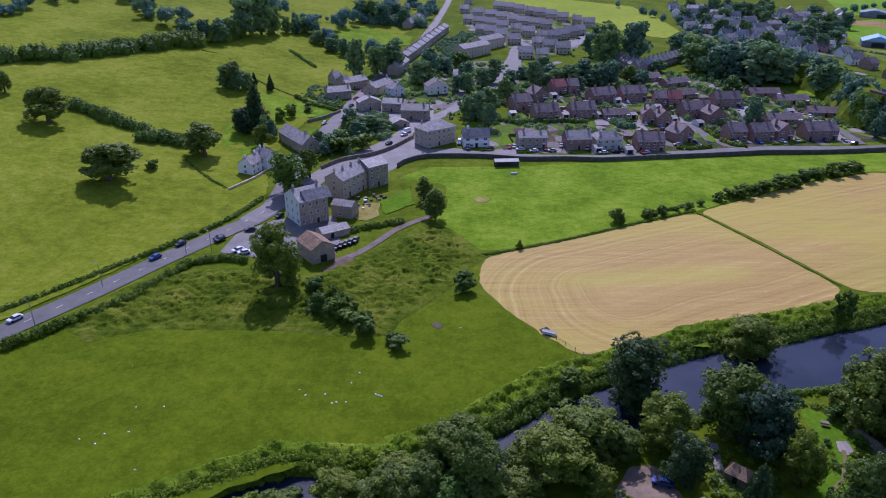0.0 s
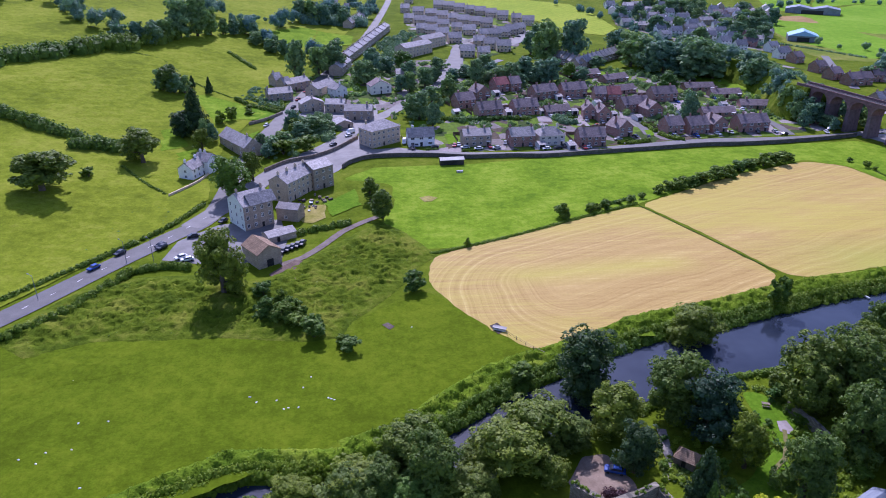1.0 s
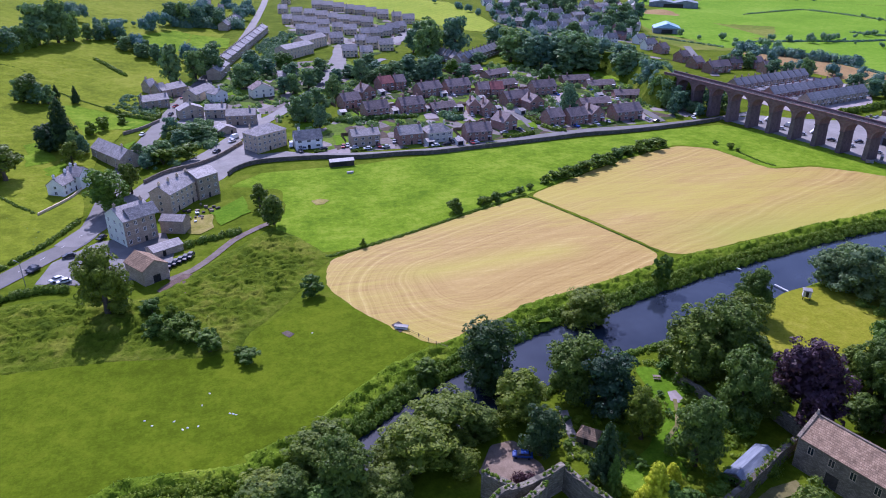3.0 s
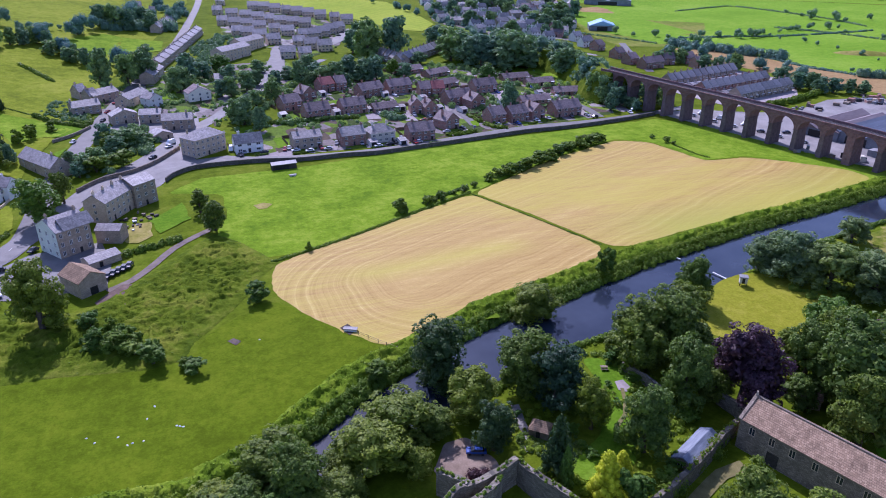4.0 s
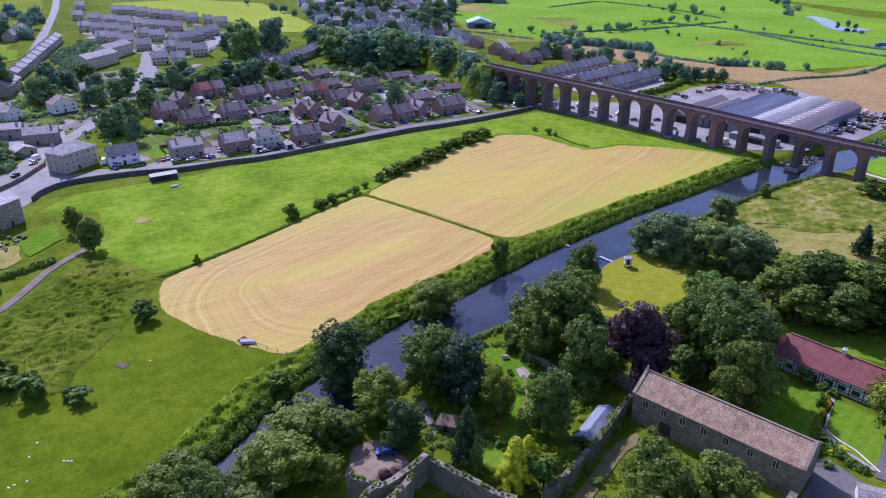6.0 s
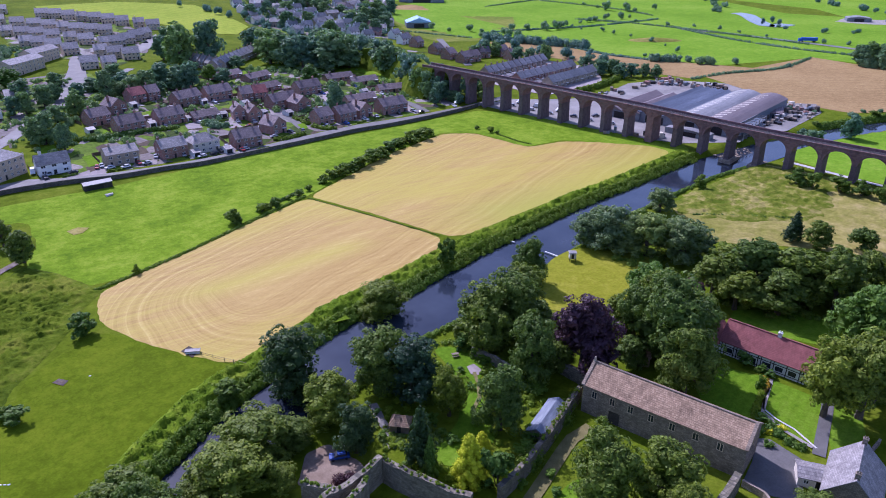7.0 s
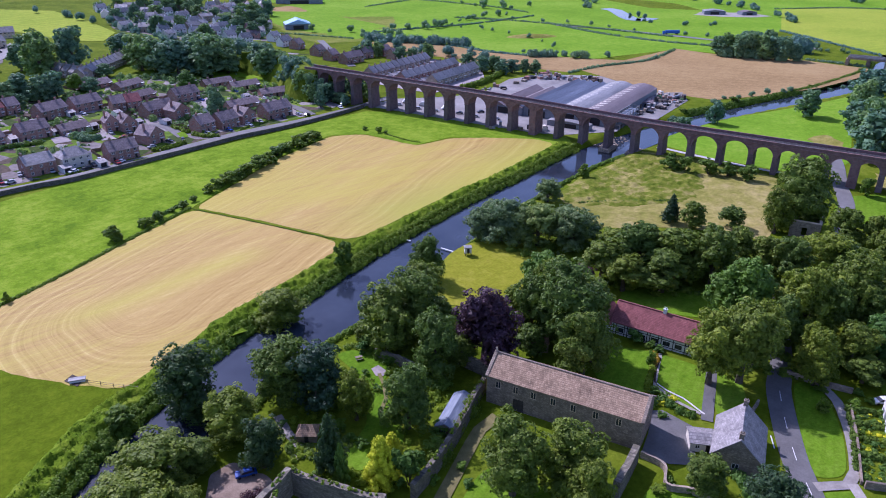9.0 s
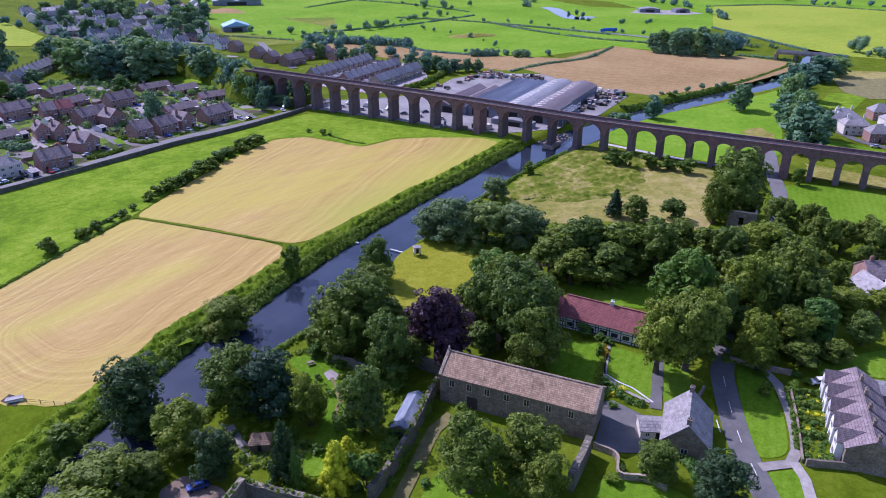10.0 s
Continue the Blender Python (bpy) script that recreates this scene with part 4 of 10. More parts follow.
# ---- hillside and village trees ----
for x, y, h, r in [
    (-134.0, 267.0, 15.5, 12.5), (-185.7, 325.2, 16.5, 11.2), (-110.0, 312.0, 15.5, 9.6), (-102.0, 357.1, 12.8, 5.0),
    (-89.1, 334.2, 10.8, 5.2), (-58.5, 291.9, 12.9, 4.7), (-126.9, 425.2, 15.2, 8.5),
    (-7.9, 264.4, 9.3, 4.1), (-3.2, 246.2, 11.1, 4.9), (-222.6, 357.0, 10.5, 4.9),
]:
    G_WOOD.plant(x, y, h, r, "broad dark field tree on the hillside")
for x, y, h, r in [
    (-154.0, 561.4, 27.9, 11.6), (-144.2, 575.8, 28.8, 10.7), (-136.4, 585.1, 20.6, 8.0), (-183.2, 519.3, 13.2, 8.1),
    (-174.5, 523.9, 15.0, 8.2), (-164.9, 529.6, 16.0, 8.7), (-159.4, 544.1, 15.7, 7.8), (-128.9, 594.5, 11.9, 6.0),
    (-121.5, 599.7, 12.0, 6.1), (-114.3, 608.6, 13.1, 6.7), (-105.1, 597.9, 12.1, 4.8), (-94.9, 584.2, 11.0, 4.7),
    (-85.2, 570.1, 10.9, 4.7), (-75.6, 551.5, 12.3, 5.4), (-97.7, 361.9, 12.2, 4.4), (-101.8, 355.3, 11.9, 4.6),
    (-91.1, 351.0, 11.0, 4.0), (-87.2, 349.1, 9.7, 3.5), (-131.4, 426.4, 12.6, 5.3), (-124.2, 425.2, 12.2, 6.3),
    (-119.2, 427.7, 10.3, 4.8),
]:
    G_MID.plant(x, y, h, r, "dark hedgerow tree on the hillside")
for x, y, h, r in [
    (-97.0, 358.0, 24.0, 8.0),
]:
    G_CONE.plant(x, y, h, r)
for x, y, h, r in [
    (-50.2, 188.7, 21.0, 8.0),
]:
    G_NEAR.plant(x, y, h, r, "tall dark tree beside the small barn")
for x, y, h, r in [
    (-30.7, 172.4, 6.4, 4.3), (-21.6, 162.8, 6.4, 3.9), (-11.8, 156.5, 3.8, 3.2), (-35.8, 175.5, 6.4, 3.9), (-26.0, 168.0, 4.5, 3.2),
]:
    G_BUSH.plant(x, y, h, r, "dark scrubby bush on the rough slope")
for x, y, h, r in [
    (-30.4, 105.8, 3.0, 2.4), (-34.5, 104.9, 3.3, 2.7), (-38.6, 104.1, 3.3, 2.7),
]:
    G_BUSH.plant(x, y, h, r, "low bush on the river bank")
for x, y, h, r in [
    (6.0, 187.9, 6.2, 3.8), (64.3, 240.5, 5.9, 2.9), (76.5, 245.2, 3.8, 1.7), (82.8, 247.4, 4.0, 1.9),
    (26.0, 217.8, 3.3, 1.3), (-108.0, 434.8, 4.5, 1.7), (-90.3, 382.1, 4.1, 1.9), (-85.9, 391.0, 4.4, 2.5),
    (-40.1, 334.1, 7.8, 5.5), (-50.4, 328.7, 8.0, 5.5), (-47.5, 362.0, 8.6, 5.0), (-38.5, 362.0, 8.6, 4.7),
    (-124.2, 287.0, 5.1, 3.1),
]:
    G_BUSH.plant(x, y, h, r)
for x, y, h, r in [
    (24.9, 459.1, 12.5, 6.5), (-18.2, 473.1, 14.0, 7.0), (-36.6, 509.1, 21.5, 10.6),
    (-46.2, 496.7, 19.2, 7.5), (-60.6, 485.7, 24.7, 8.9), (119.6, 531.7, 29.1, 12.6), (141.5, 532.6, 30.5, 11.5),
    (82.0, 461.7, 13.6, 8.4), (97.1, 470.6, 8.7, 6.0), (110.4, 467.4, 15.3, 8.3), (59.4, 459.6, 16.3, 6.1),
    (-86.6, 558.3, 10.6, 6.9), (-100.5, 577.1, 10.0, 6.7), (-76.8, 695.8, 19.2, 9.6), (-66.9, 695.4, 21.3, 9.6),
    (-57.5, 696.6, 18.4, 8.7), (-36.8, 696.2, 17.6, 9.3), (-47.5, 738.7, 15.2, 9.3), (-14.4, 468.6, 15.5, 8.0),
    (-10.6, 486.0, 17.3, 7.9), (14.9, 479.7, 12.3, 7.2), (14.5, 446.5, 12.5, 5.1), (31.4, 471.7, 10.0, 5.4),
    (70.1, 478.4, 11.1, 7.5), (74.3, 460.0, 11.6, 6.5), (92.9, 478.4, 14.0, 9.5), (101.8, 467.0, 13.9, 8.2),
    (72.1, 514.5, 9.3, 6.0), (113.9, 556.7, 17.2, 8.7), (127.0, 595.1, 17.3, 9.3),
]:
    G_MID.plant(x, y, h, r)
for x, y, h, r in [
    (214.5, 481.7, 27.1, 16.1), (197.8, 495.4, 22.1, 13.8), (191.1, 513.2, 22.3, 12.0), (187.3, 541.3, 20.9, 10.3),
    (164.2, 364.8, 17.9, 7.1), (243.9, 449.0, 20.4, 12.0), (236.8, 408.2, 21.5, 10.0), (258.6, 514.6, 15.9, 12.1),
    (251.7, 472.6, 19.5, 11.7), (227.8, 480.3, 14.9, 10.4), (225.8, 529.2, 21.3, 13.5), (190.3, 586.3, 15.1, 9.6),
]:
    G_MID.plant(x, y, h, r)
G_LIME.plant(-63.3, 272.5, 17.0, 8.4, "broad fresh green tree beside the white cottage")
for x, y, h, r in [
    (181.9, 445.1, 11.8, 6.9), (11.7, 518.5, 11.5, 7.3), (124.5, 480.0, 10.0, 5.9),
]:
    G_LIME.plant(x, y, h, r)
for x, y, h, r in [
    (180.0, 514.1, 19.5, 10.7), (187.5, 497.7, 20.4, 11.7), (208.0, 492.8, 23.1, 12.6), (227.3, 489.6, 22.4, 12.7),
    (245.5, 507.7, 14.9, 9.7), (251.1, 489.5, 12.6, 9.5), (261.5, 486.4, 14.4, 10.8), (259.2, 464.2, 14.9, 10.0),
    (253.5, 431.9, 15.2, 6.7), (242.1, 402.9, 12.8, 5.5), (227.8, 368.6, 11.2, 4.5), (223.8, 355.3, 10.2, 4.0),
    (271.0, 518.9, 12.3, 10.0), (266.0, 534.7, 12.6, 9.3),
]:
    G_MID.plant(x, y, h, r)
for x, y, h, r in [
    (229.3, 383.8, 16.6, 6.0), (230.3, 374.7, 16.4, 5.9), (232.1, 399.5, 15.2, 5.5), (232.8, 369.2, 13.4, 4.8),
    (244.3, 378.7, 10.8, 3.9),
]:
    G_MID.plant(x, y, h, r, "dark tree at the foot of the embankment")
for x, y, h, r in [
    (24.3, 370.9, 12.7, 4.6), (17.4, 384.5, 15.5, 7.6), (26.8, 417.9, 10.0, 5.5), (12.1, 392.8, 12.0, 5.0),
    (37.6, 432.6, 13.5, 6.2), (9.2, 447.6, 10.7, 5.2),
]:
    G_MID.plant(x, y, h, r, "dark broadleaved tree beside the village road")
for x, y, h, r in [
    (561.4, 284.7, 15.3, 7.5), (569.3, 279.8, 17.4, 8.4), (566.6, 268.5, 18.1, 8.8), (571.5, 261.1, 19.1, 9.2),
    (572.8, 252.0, 19.0, 9.1), (578.1, 244.7, 17.9, 8.7), (580.4, 237.1, 16.8, 8.2), (584.8, 232.0, 13.3, 6.7),
    (592.9, 275.3, 17.8, 8.6), (601.5, 261.8, 18.7, 9.0), (424.5, 128.6, 22.2, 8.0), (381.5, 108.4, 23.6, 8.6),
    (361.1, 95.9, 19.3, 8.1), (451.9, 135.1, 19.1, 8.5), (388.3, 114.5, 12.7, 7.4),
]:
    G_MID.plant(x, y, h, r)
for x, y, h, r in [
    (414.7, 152.9, 14.8, 8.5), (363.1, 180.1, 12.0, 5.4), (343.7, 187.1, 8.5, 5.6), (351.0, 198.3, 6.0, 4.1),
    (357.4, 97.2, 22.2, 12.9), (408.4, 122.3, 15.5, 9.9), (466.0, 136.8, 21.2, 11.4), (531.4, 144.1, 17.1, 11.9),
    (561.8, 142.5, 12.8, 10.4),
]:
    G_MID.plant(x, y, h, r)
for x, y, h, r in [
    (186.5, 105.6, 11.0, 7.8), (181.0, 115.0, 10.6, 7.4), (196.4, 94.3, 11.1, 6.9), (172.5, 93.1, 13.1, 8.1),
    (164.8, 101.5, 11.2, 7.2), (202.2, 76.6, 14.6, 7.1), (202.9, 69.5, 16.1, 7.0), (217.9, 59.8, 14.3, 6.6),
    (218.7, 51.0, 9.3, 6.1), (210.7, 40.9, 11.6, 4.9), (141.5, 95.7, 14.6, 6.6), (133.4, 104.1, 19.2, 6.9),
    (165.0, 55.0, 16.3, 5.9), (183.4, 50.3, 16.7, 6.2), (192.2, 41.6, 14.7, 6.2), (123.2, 108.4, 12.6, 4.5),
    (102.6, 106.5, 8.0, 4.4), (97.4, 126.6, 11.5, 6.5), (106.5, 120.5, 11.0, 6.0), (118.5, 97.8, 8.5, 4.5), (129.5, 97.0, 13.0, 6.0),
]:
    G_WOOD.plant(x, y, h, r)
for x, y, h, r in [
    (175.1, 29.8, 6.0, 4.9), (168.4, 35.6, 6.4, 4.9), (158.5, 43.2, 8.1, 4.2), (189.0, 27.4, 9.3, 5.1),
    (208.1, 28.0, 8.3, 4.7), (243.6, 59.8, 15.1, 5.7), (242.1, 68.6, 15.1, 6.8),
]:
    G_WOOD.plant(x, y, h, r)
for x, y, h, r in [
    (5.8, 105.7, 15.8, 6.2), (-8.7, 106.0, 9.3, 7.0), (-14.6, 104.8, 5.5, 4.5), (-20.1, 103.8, 6.9, 4.7),
    (-2.9, 106.7, 9.9, 4.9),
]:
    G_NEAR.plant(x, y, h, r)
for x, y, h, r in [
    (0.9, 102.6, 7.8, 4.5),
]:
    G_LIME.plant(x, y, h, r)
for x, y, h, r in [
    (92.3, 101.2, 2.6, 2.1), (86.7, 104.0, 2.1, 1.7), (60.6, 109.0, 1.8, 1.4), (53.9, 107.2, 1.7, 1.2),
    (57.0, 115.5, 1.3, 1.1), (65.7, 105.9, 2.8, 1.3), (65.3, 101.4, 1.8, 1.2), (65.8, 98.2, 1.9, 1.5),
    (73.8, 100.6, 2.0, 1.6), (67.7, 89.2, 1.8, 1.4), (76.4, 86.7, 3.0, 2.5), (80.9, 89.8, 2.7, 2.2),
    (76.9, 79.3, 1.5, 1.3), (74.5, 74.9, 1.5, 1.2), (53.8, 97.0, 1.5, 1.1), (69.9, 80.1, 1.9, 1.4),
    (143.9, 83.0, 3.2, 2.6), (144.0, 76.0, 1.8, 1.5), (123.7, 65.2, 1.5, 1.2), (121.4, 60.8, 1.4, 1.2),
    (156.8, 33.3, 2.3, 1.5), (135.9, 18.8, 1.8, 1.5), (88.5, 121.9, 3.1, 1.4), (88.5, 118.6, 2.6, 1.4),
    (86.8, 108.1, 2.3, 1.7),
]:
    G_LIMEBUSH.plant(x, y, h, r)
for x, y, h, r in [
    (89.8, 125.8, 4.0, 2.0), (93.3, 112.5, 2.1, 1.7), (89.5, 92.8, 1.9, 1.5), (84.6, 78.6, 1.7, 1.4),
    (105.5, 44.3, 1.6, 1.3), (63.9, 117.2, 2.1, 1.6), (69.2, 112.9, 2.0, 1.7), (72.4, 106.8, 2.0, 1.6),
    (104.6, 48.8, 1.4, 1.1), (157.5, 40.8, 1.9, 1.5),
]:
    G_BUSH.plant(x, y, h, r)
for x, y, h, r in [
    (-50.3, 334.7, 9.0, 6.0), (-44.0, 353.3, 8.5, 5.8), (-55.0, 330.4, 8.3, 5.3), (-38.8, 361.4, 8.9, 7.0),
    (-32.4, 363.6, 7.0, 5.7), (-50.5, 373.6, 9.5, 4.6), (-56.6, 323.6, 6.9, 4.1), (-61.9, 342.0, 6.8, 3.7),
]:
    G_MID.plant(x, y, h, r)
for x, y, h, r in [
    (236.9, 397.0, 15.5, 9.1), (248.9, 429.3, 16.5, 9.7), (235.3, 380.3, 15.9, 8.1), (250.8, 449.0, 16.2, 10.1),
    (257.1, 409.3, 12.8, 8.3), (248.2, 384.6, 14.3, 7.2), (261.0, 490.2, 15.9, 10.8), (255.5, 503.2, 15.3, 10.1),
    (248.5, 373.7, 12.1, 6.3), (233.3, 363.5, 11.7, 6.1),
]:
    G_MID.plant(x, y, h, r)
for x, y, h, r in [
    (43.6, 471.8, 8.4, 6.2), (54.3, 485.1, 7.8, 6.4), (67.5, 463.6, 8.5, 5.5), (76.6, 473.4, 9.5, 6.3),
    (88.1, 457.0, 7.8, 4.8), (131.6, 469.8, 9.4, 6.2), (153.9, 509.2, 8.7, 7.1), (36.6, 507.7, 9.0, 5.8),
    (0.2, 501.6, 11.0, 7.4), (16.4, 480.1, 9.7, 5.4), (-9.8, 541.2, 10.0, 7.1),
]:
    G_MID.plant(x, y, h, r)


# ---- railway viaduct ----
VIA_X, VIA_Y, VIA_TURN = 243.2, 340.3, -75.1
VIA_DEEP = 8.2


def via_top(s):
    return float(np.interp(s, [-80, 0, 60, 105, 140, 170, 200, 340], [19.6, 18.6, 17.8, 16.9, 15.7, 14.9, 14.6, 14.3]))


def make_viaduct():
    thing = new("viaduct")
    thing.matrix_basis = pose(VIA_X, VIA_Y, 0, 0, 0, VIA_TURN)
    tagged(thing, "long red brick railway viaduct with tall round arches", "viaduct")
    piers = [218.4 - 13.27 * k for k in range(19, 0, -1)] + [218.4 + 10.1 * k for k in range(0, 13)]
    cache = {}
    for i, s in enumerate(piers):
        top = via_top(s)
        spring = top - 6.9
        bm = bmesh.new()
        box(bm, -1.3, 1.3, -0.3, VIA_DEEP + 0.3, -6, spring, top=0.84)
        box(bm, -1.2, 1.2, -0.25, VIA_DEEP + 0.25, spring - 0.35, spring + 0.02)
        ob = part("pier", bm, M_PIER, thing, "weathered brick pier with blue-grey shade in its colour")
        ob.location = (s, 0, 0)
        if 150 < s < 180 or 185 < s < 195:
            bm = bmesh.new()
            box(bm, -3.0, 3.0, -1.6, VIA_DEEP + 1.6, -5, -0.6, top=0.93)
            ob = part("plinth", bm, M_STONE, thing, "grey stone pier footing standing in the river")
            ob.location = (s, 0, 0)
        if abs(s - 112) < 4 or abs(s - 258) < 5:
            bm = bmesh.new()
            box(bm, -1.9, 1.9, -0.7, VIA_DEEP + 0.7, -6, top - 1.7, top=0.9)
            ob = part("pilaster", bm, M_VIADUCT, thing, "wider strengthening pier of red brick")
            ob.location = (s, 0, 0)
    for a, b in zip(piers[:-1], piers[1:]):
        mid, span = (a + b) / 2, b - a
        top = via_top(mid)
        key = round(span, 1)
        if key not in cache:
            r = span / 2 - 1.0
            h = 6.9 - 0.9
            n = 16
            arc = [(-r * math.cos(math.pi * k / n), min(r, 5.1) * math.sin(math.pi * k / n)) for k in range(n + 1)]
            outline = [(-span / 2, 0)] + arc + [(span / 2, 0)]
            bm = bmesh.new()
            cols = []
            for y in (0.0, VIA_DEEP):
                lowv = [bm.verts.new((x, y, z)) for x, z in outline]
                topv = [bm.verts.new((x, y, h)) for x, z in outline]
                cols.append((lowv, topv))
                for k in range(len(outline) - 1):
                    q = (lowv[k], lowv[k + 1], topv[k + 1], topv[k])
                    if outline[k][0] == outline[k + 1][0]:
                        continue
                    bm.faces.new(q if y == 0.0 else q[::-1])
            for k in range(1, len(outline) - 2):
                bm.faces.new((cols[0][0][k + 1], cols[0][0][k], cols[1][0][k], cols[1][0][k + 1]))
            me = bpy.data.meshes.new("arch")
            bm.to_mesh(me)
            bm.free()
            me.materials.append(M_VIADUCT)
            rings = []
            for y, out in ((-0.07, 1), (VIA_DEEP + 0.07, -1)):
                bm = bmesh.new()
                inner = [bm.verts.new((x, y, z)) for x, z in arc]
                outer = [bm.verts.new((x * (1 + 0.62 / r), y, z * (1 + 0.62 / r))) for x, z in arc]
                back = [bm.verts.new((v.co.x, y + 0.2 * out, v.co.z)) for v in outer]
                for k in range(n):
                    bm.faces.new((inner[k], inner[k + 1], outer[k + 1], outer[k]))
                    bm.faces.new((outer[k], outer[k + 1], back[k + 1], back[k]))
                ring = bpy.data.meshes.new("arch_ring")
                bm.to_mesh(ring)
                bm.free()
                ring.materials.append(M_VIADUCT)
                rings.append(ring)
            cache[key] = (me, *rings)
        for nm, me in zip(("arch", "arch_ring", "arch_ring"), cache[key]):
            ob = new(nm, me)
            ob.parent = thing
            ob.location = (mid, 0, top - 6.9)
    ends = np.arange(-44, 341, 8.0)

    def strip(name, y0, y1, low, high, material, label=""):
        verts, faces = [], []
        for s in ends:
            t = via_top(s)
            verts += [(s, y0, t + low), (s, y1, t + low), (s, y1, t + high), (s, y0, t + high)]
        for k in range(len(ends) - 1):
            a, b = 4 * k, 4 * k + 4
            for i in range(4):
                j = (i + 1) % 4
                faces.append((a + i, b + i, b + j, a + j))
        ob = new(name, mesh_from(name, verts, faces, material))
        ob.parent = thing
        tagged(ob, label)

    strip("deck", 0.3, VIA_DEEP - 0.3, -1.7, -1.1, M_RAIL, "brown ballast track bed")
    strip("cornice", -0.4, 0.4, -1.75, -1.25, M_VIADUCT)
    strip("cornice", VIA_DEEP - 0.4, VIA_DEEP + 0.4, -1.75, -1.25, M_VIADUCT)
    strip("parapet", -0.2, 0.25, -1.27, -0.15, M_VIADUCT)
    strip("parapet", VIA_DEEP - 0.25, VIA_DEEP + 0.2, -1.27, -0.15, M_VIADUCT)
    strip("coping", -0.3, 0.35, -0.17, 0.0, M_VIADUCT)
    strip("coping", VIA_DEEP - 0.35, VIA_DEEP + 0.3, -0.17, 0.0, M_VIADUCT)
    for y in (1.7, 3.1, 5.1, 6.5):
        strip("rail", y - 0.05, y + 0.05, -1.12, -0.96, M_RAILTOP, "worn steel rail")


make_viaduct()


RAIL_BEND = [(VIA_X + math.cos(radians(VIA_TURN)) * k - math.sin(radians(VIA_TURN)) * 4.1, VIA_Y + math.sin(radians(VIA_TURN)) * k + math.cos(radians(VIA_TURN)) * 4.1) for k in (-34, -48)]
RAIL_BEND += [(247.3, 421.4), (252.6, 455.4), (249.6, 490.7), (236.1, 518.5), (212.1, 543.4), (178.0, 572.1)]


def embankment():
    """The wooded bank that carries the railway on from the viaduct's end, bending away."""
    verts, faces = [], []
    line = along(RAIL_BEND, 9.0)
    for i, p in enumerate(line):
        d = (line[min(i + 1, len(line) - 1)] - line[max(i - 1, 0)]).normalized()
        for off, top in ((-15, False), (-5.2, True), (5.2, True), (15, False)):
            x0, y0 = p.x - d.y * off, p.y + d.x * off
            g = ground_at(x0, y0)
            verts.append((x0, y0, max(17.9 - 0.5 * i, g + 0.5) if top else g - 1))
        if i:
            for k in range(3):
                b = 4 * i + k
                faces.append((b - 4, b - 3, b + 1, b))
    faces.append((3, 2, 1, 0))
    me = mesh_from("embankment", verts, faces, M_TALL)
    tagged(new("embankment", me), "steep grassy railway embankment", "embankment", kind="structure")


embankment()


for k, (x, y) in enumerate([
    (261.3, 540.1), (257.8, 513.9), (262.0, 499.4), (265.3, 491.1), (267.9, 475.0), (267.3, 457.4), (264.0, 441.6), (262.0, 428.0), (259.0, 415.0),
    (240.5, 417.0), (237.0, 404.0), (242.0, 392.0), (237.8, 386.3), (236.8, 376.4), (238.3, 365.7), (238.3, 356.3), (237.0, 348.0), (243.0, 405.0), (246.0, 440.0), (247.0, 462.0),
]):
    G_MID.plant(x, y, (12.0, 9.5, 14.0, 11.0)[k % 4] * (0.6 if 12 <= k <= 16 else 1.0), (6.5, 5.2, 7.0)[k % 3] * (0.7 if 12 <= k <= 16 else 1.0), "leafy tree on the railway embankment")


# ---- buildings ----
PANELS = {"f": ((-1, 0), (1, 0)), "r": ((1, 0), (0, 1)), "b": ((1, 1), (-1, 0)), "l": ((-1, 1), (0, -1))}
WINDOWS = {}


def window_meshes(w, h, frame_mat, bars):
    key = (round(w, 2), round(h, 2), frame_mat.name, bars)
    if key not in WINDOWS:
        bm = bmesh.new()
        t = min(0.12, w * 0.12)
        gap = (w - t * (bars + 1)) / bars
        wall_panel(bm, (-w / 2, 0.04), (1, 0), w, h, [(t + k * (gap + t), t, gap, h - 2 * t) for k in range(bars)], 0.1, 0.0)
        fr = bpy.data.meshes.new("window")
        bm.to_mesh(fr)
        bm.free()
        fr.materials.append(frame_mat)
        pane = mesh_from("pane", [(-w / 2 + t, 0.09, t), (w / 2 - t, 0.09, t), (w / 2 - t, 0.09, h - t), (-w / 2 + t, 0.09, h - t)], [(0, 1, 2, 3)], M_GLASS)
        WINDOWS[key] = (fr, pane)
    return WINDOWS[key]


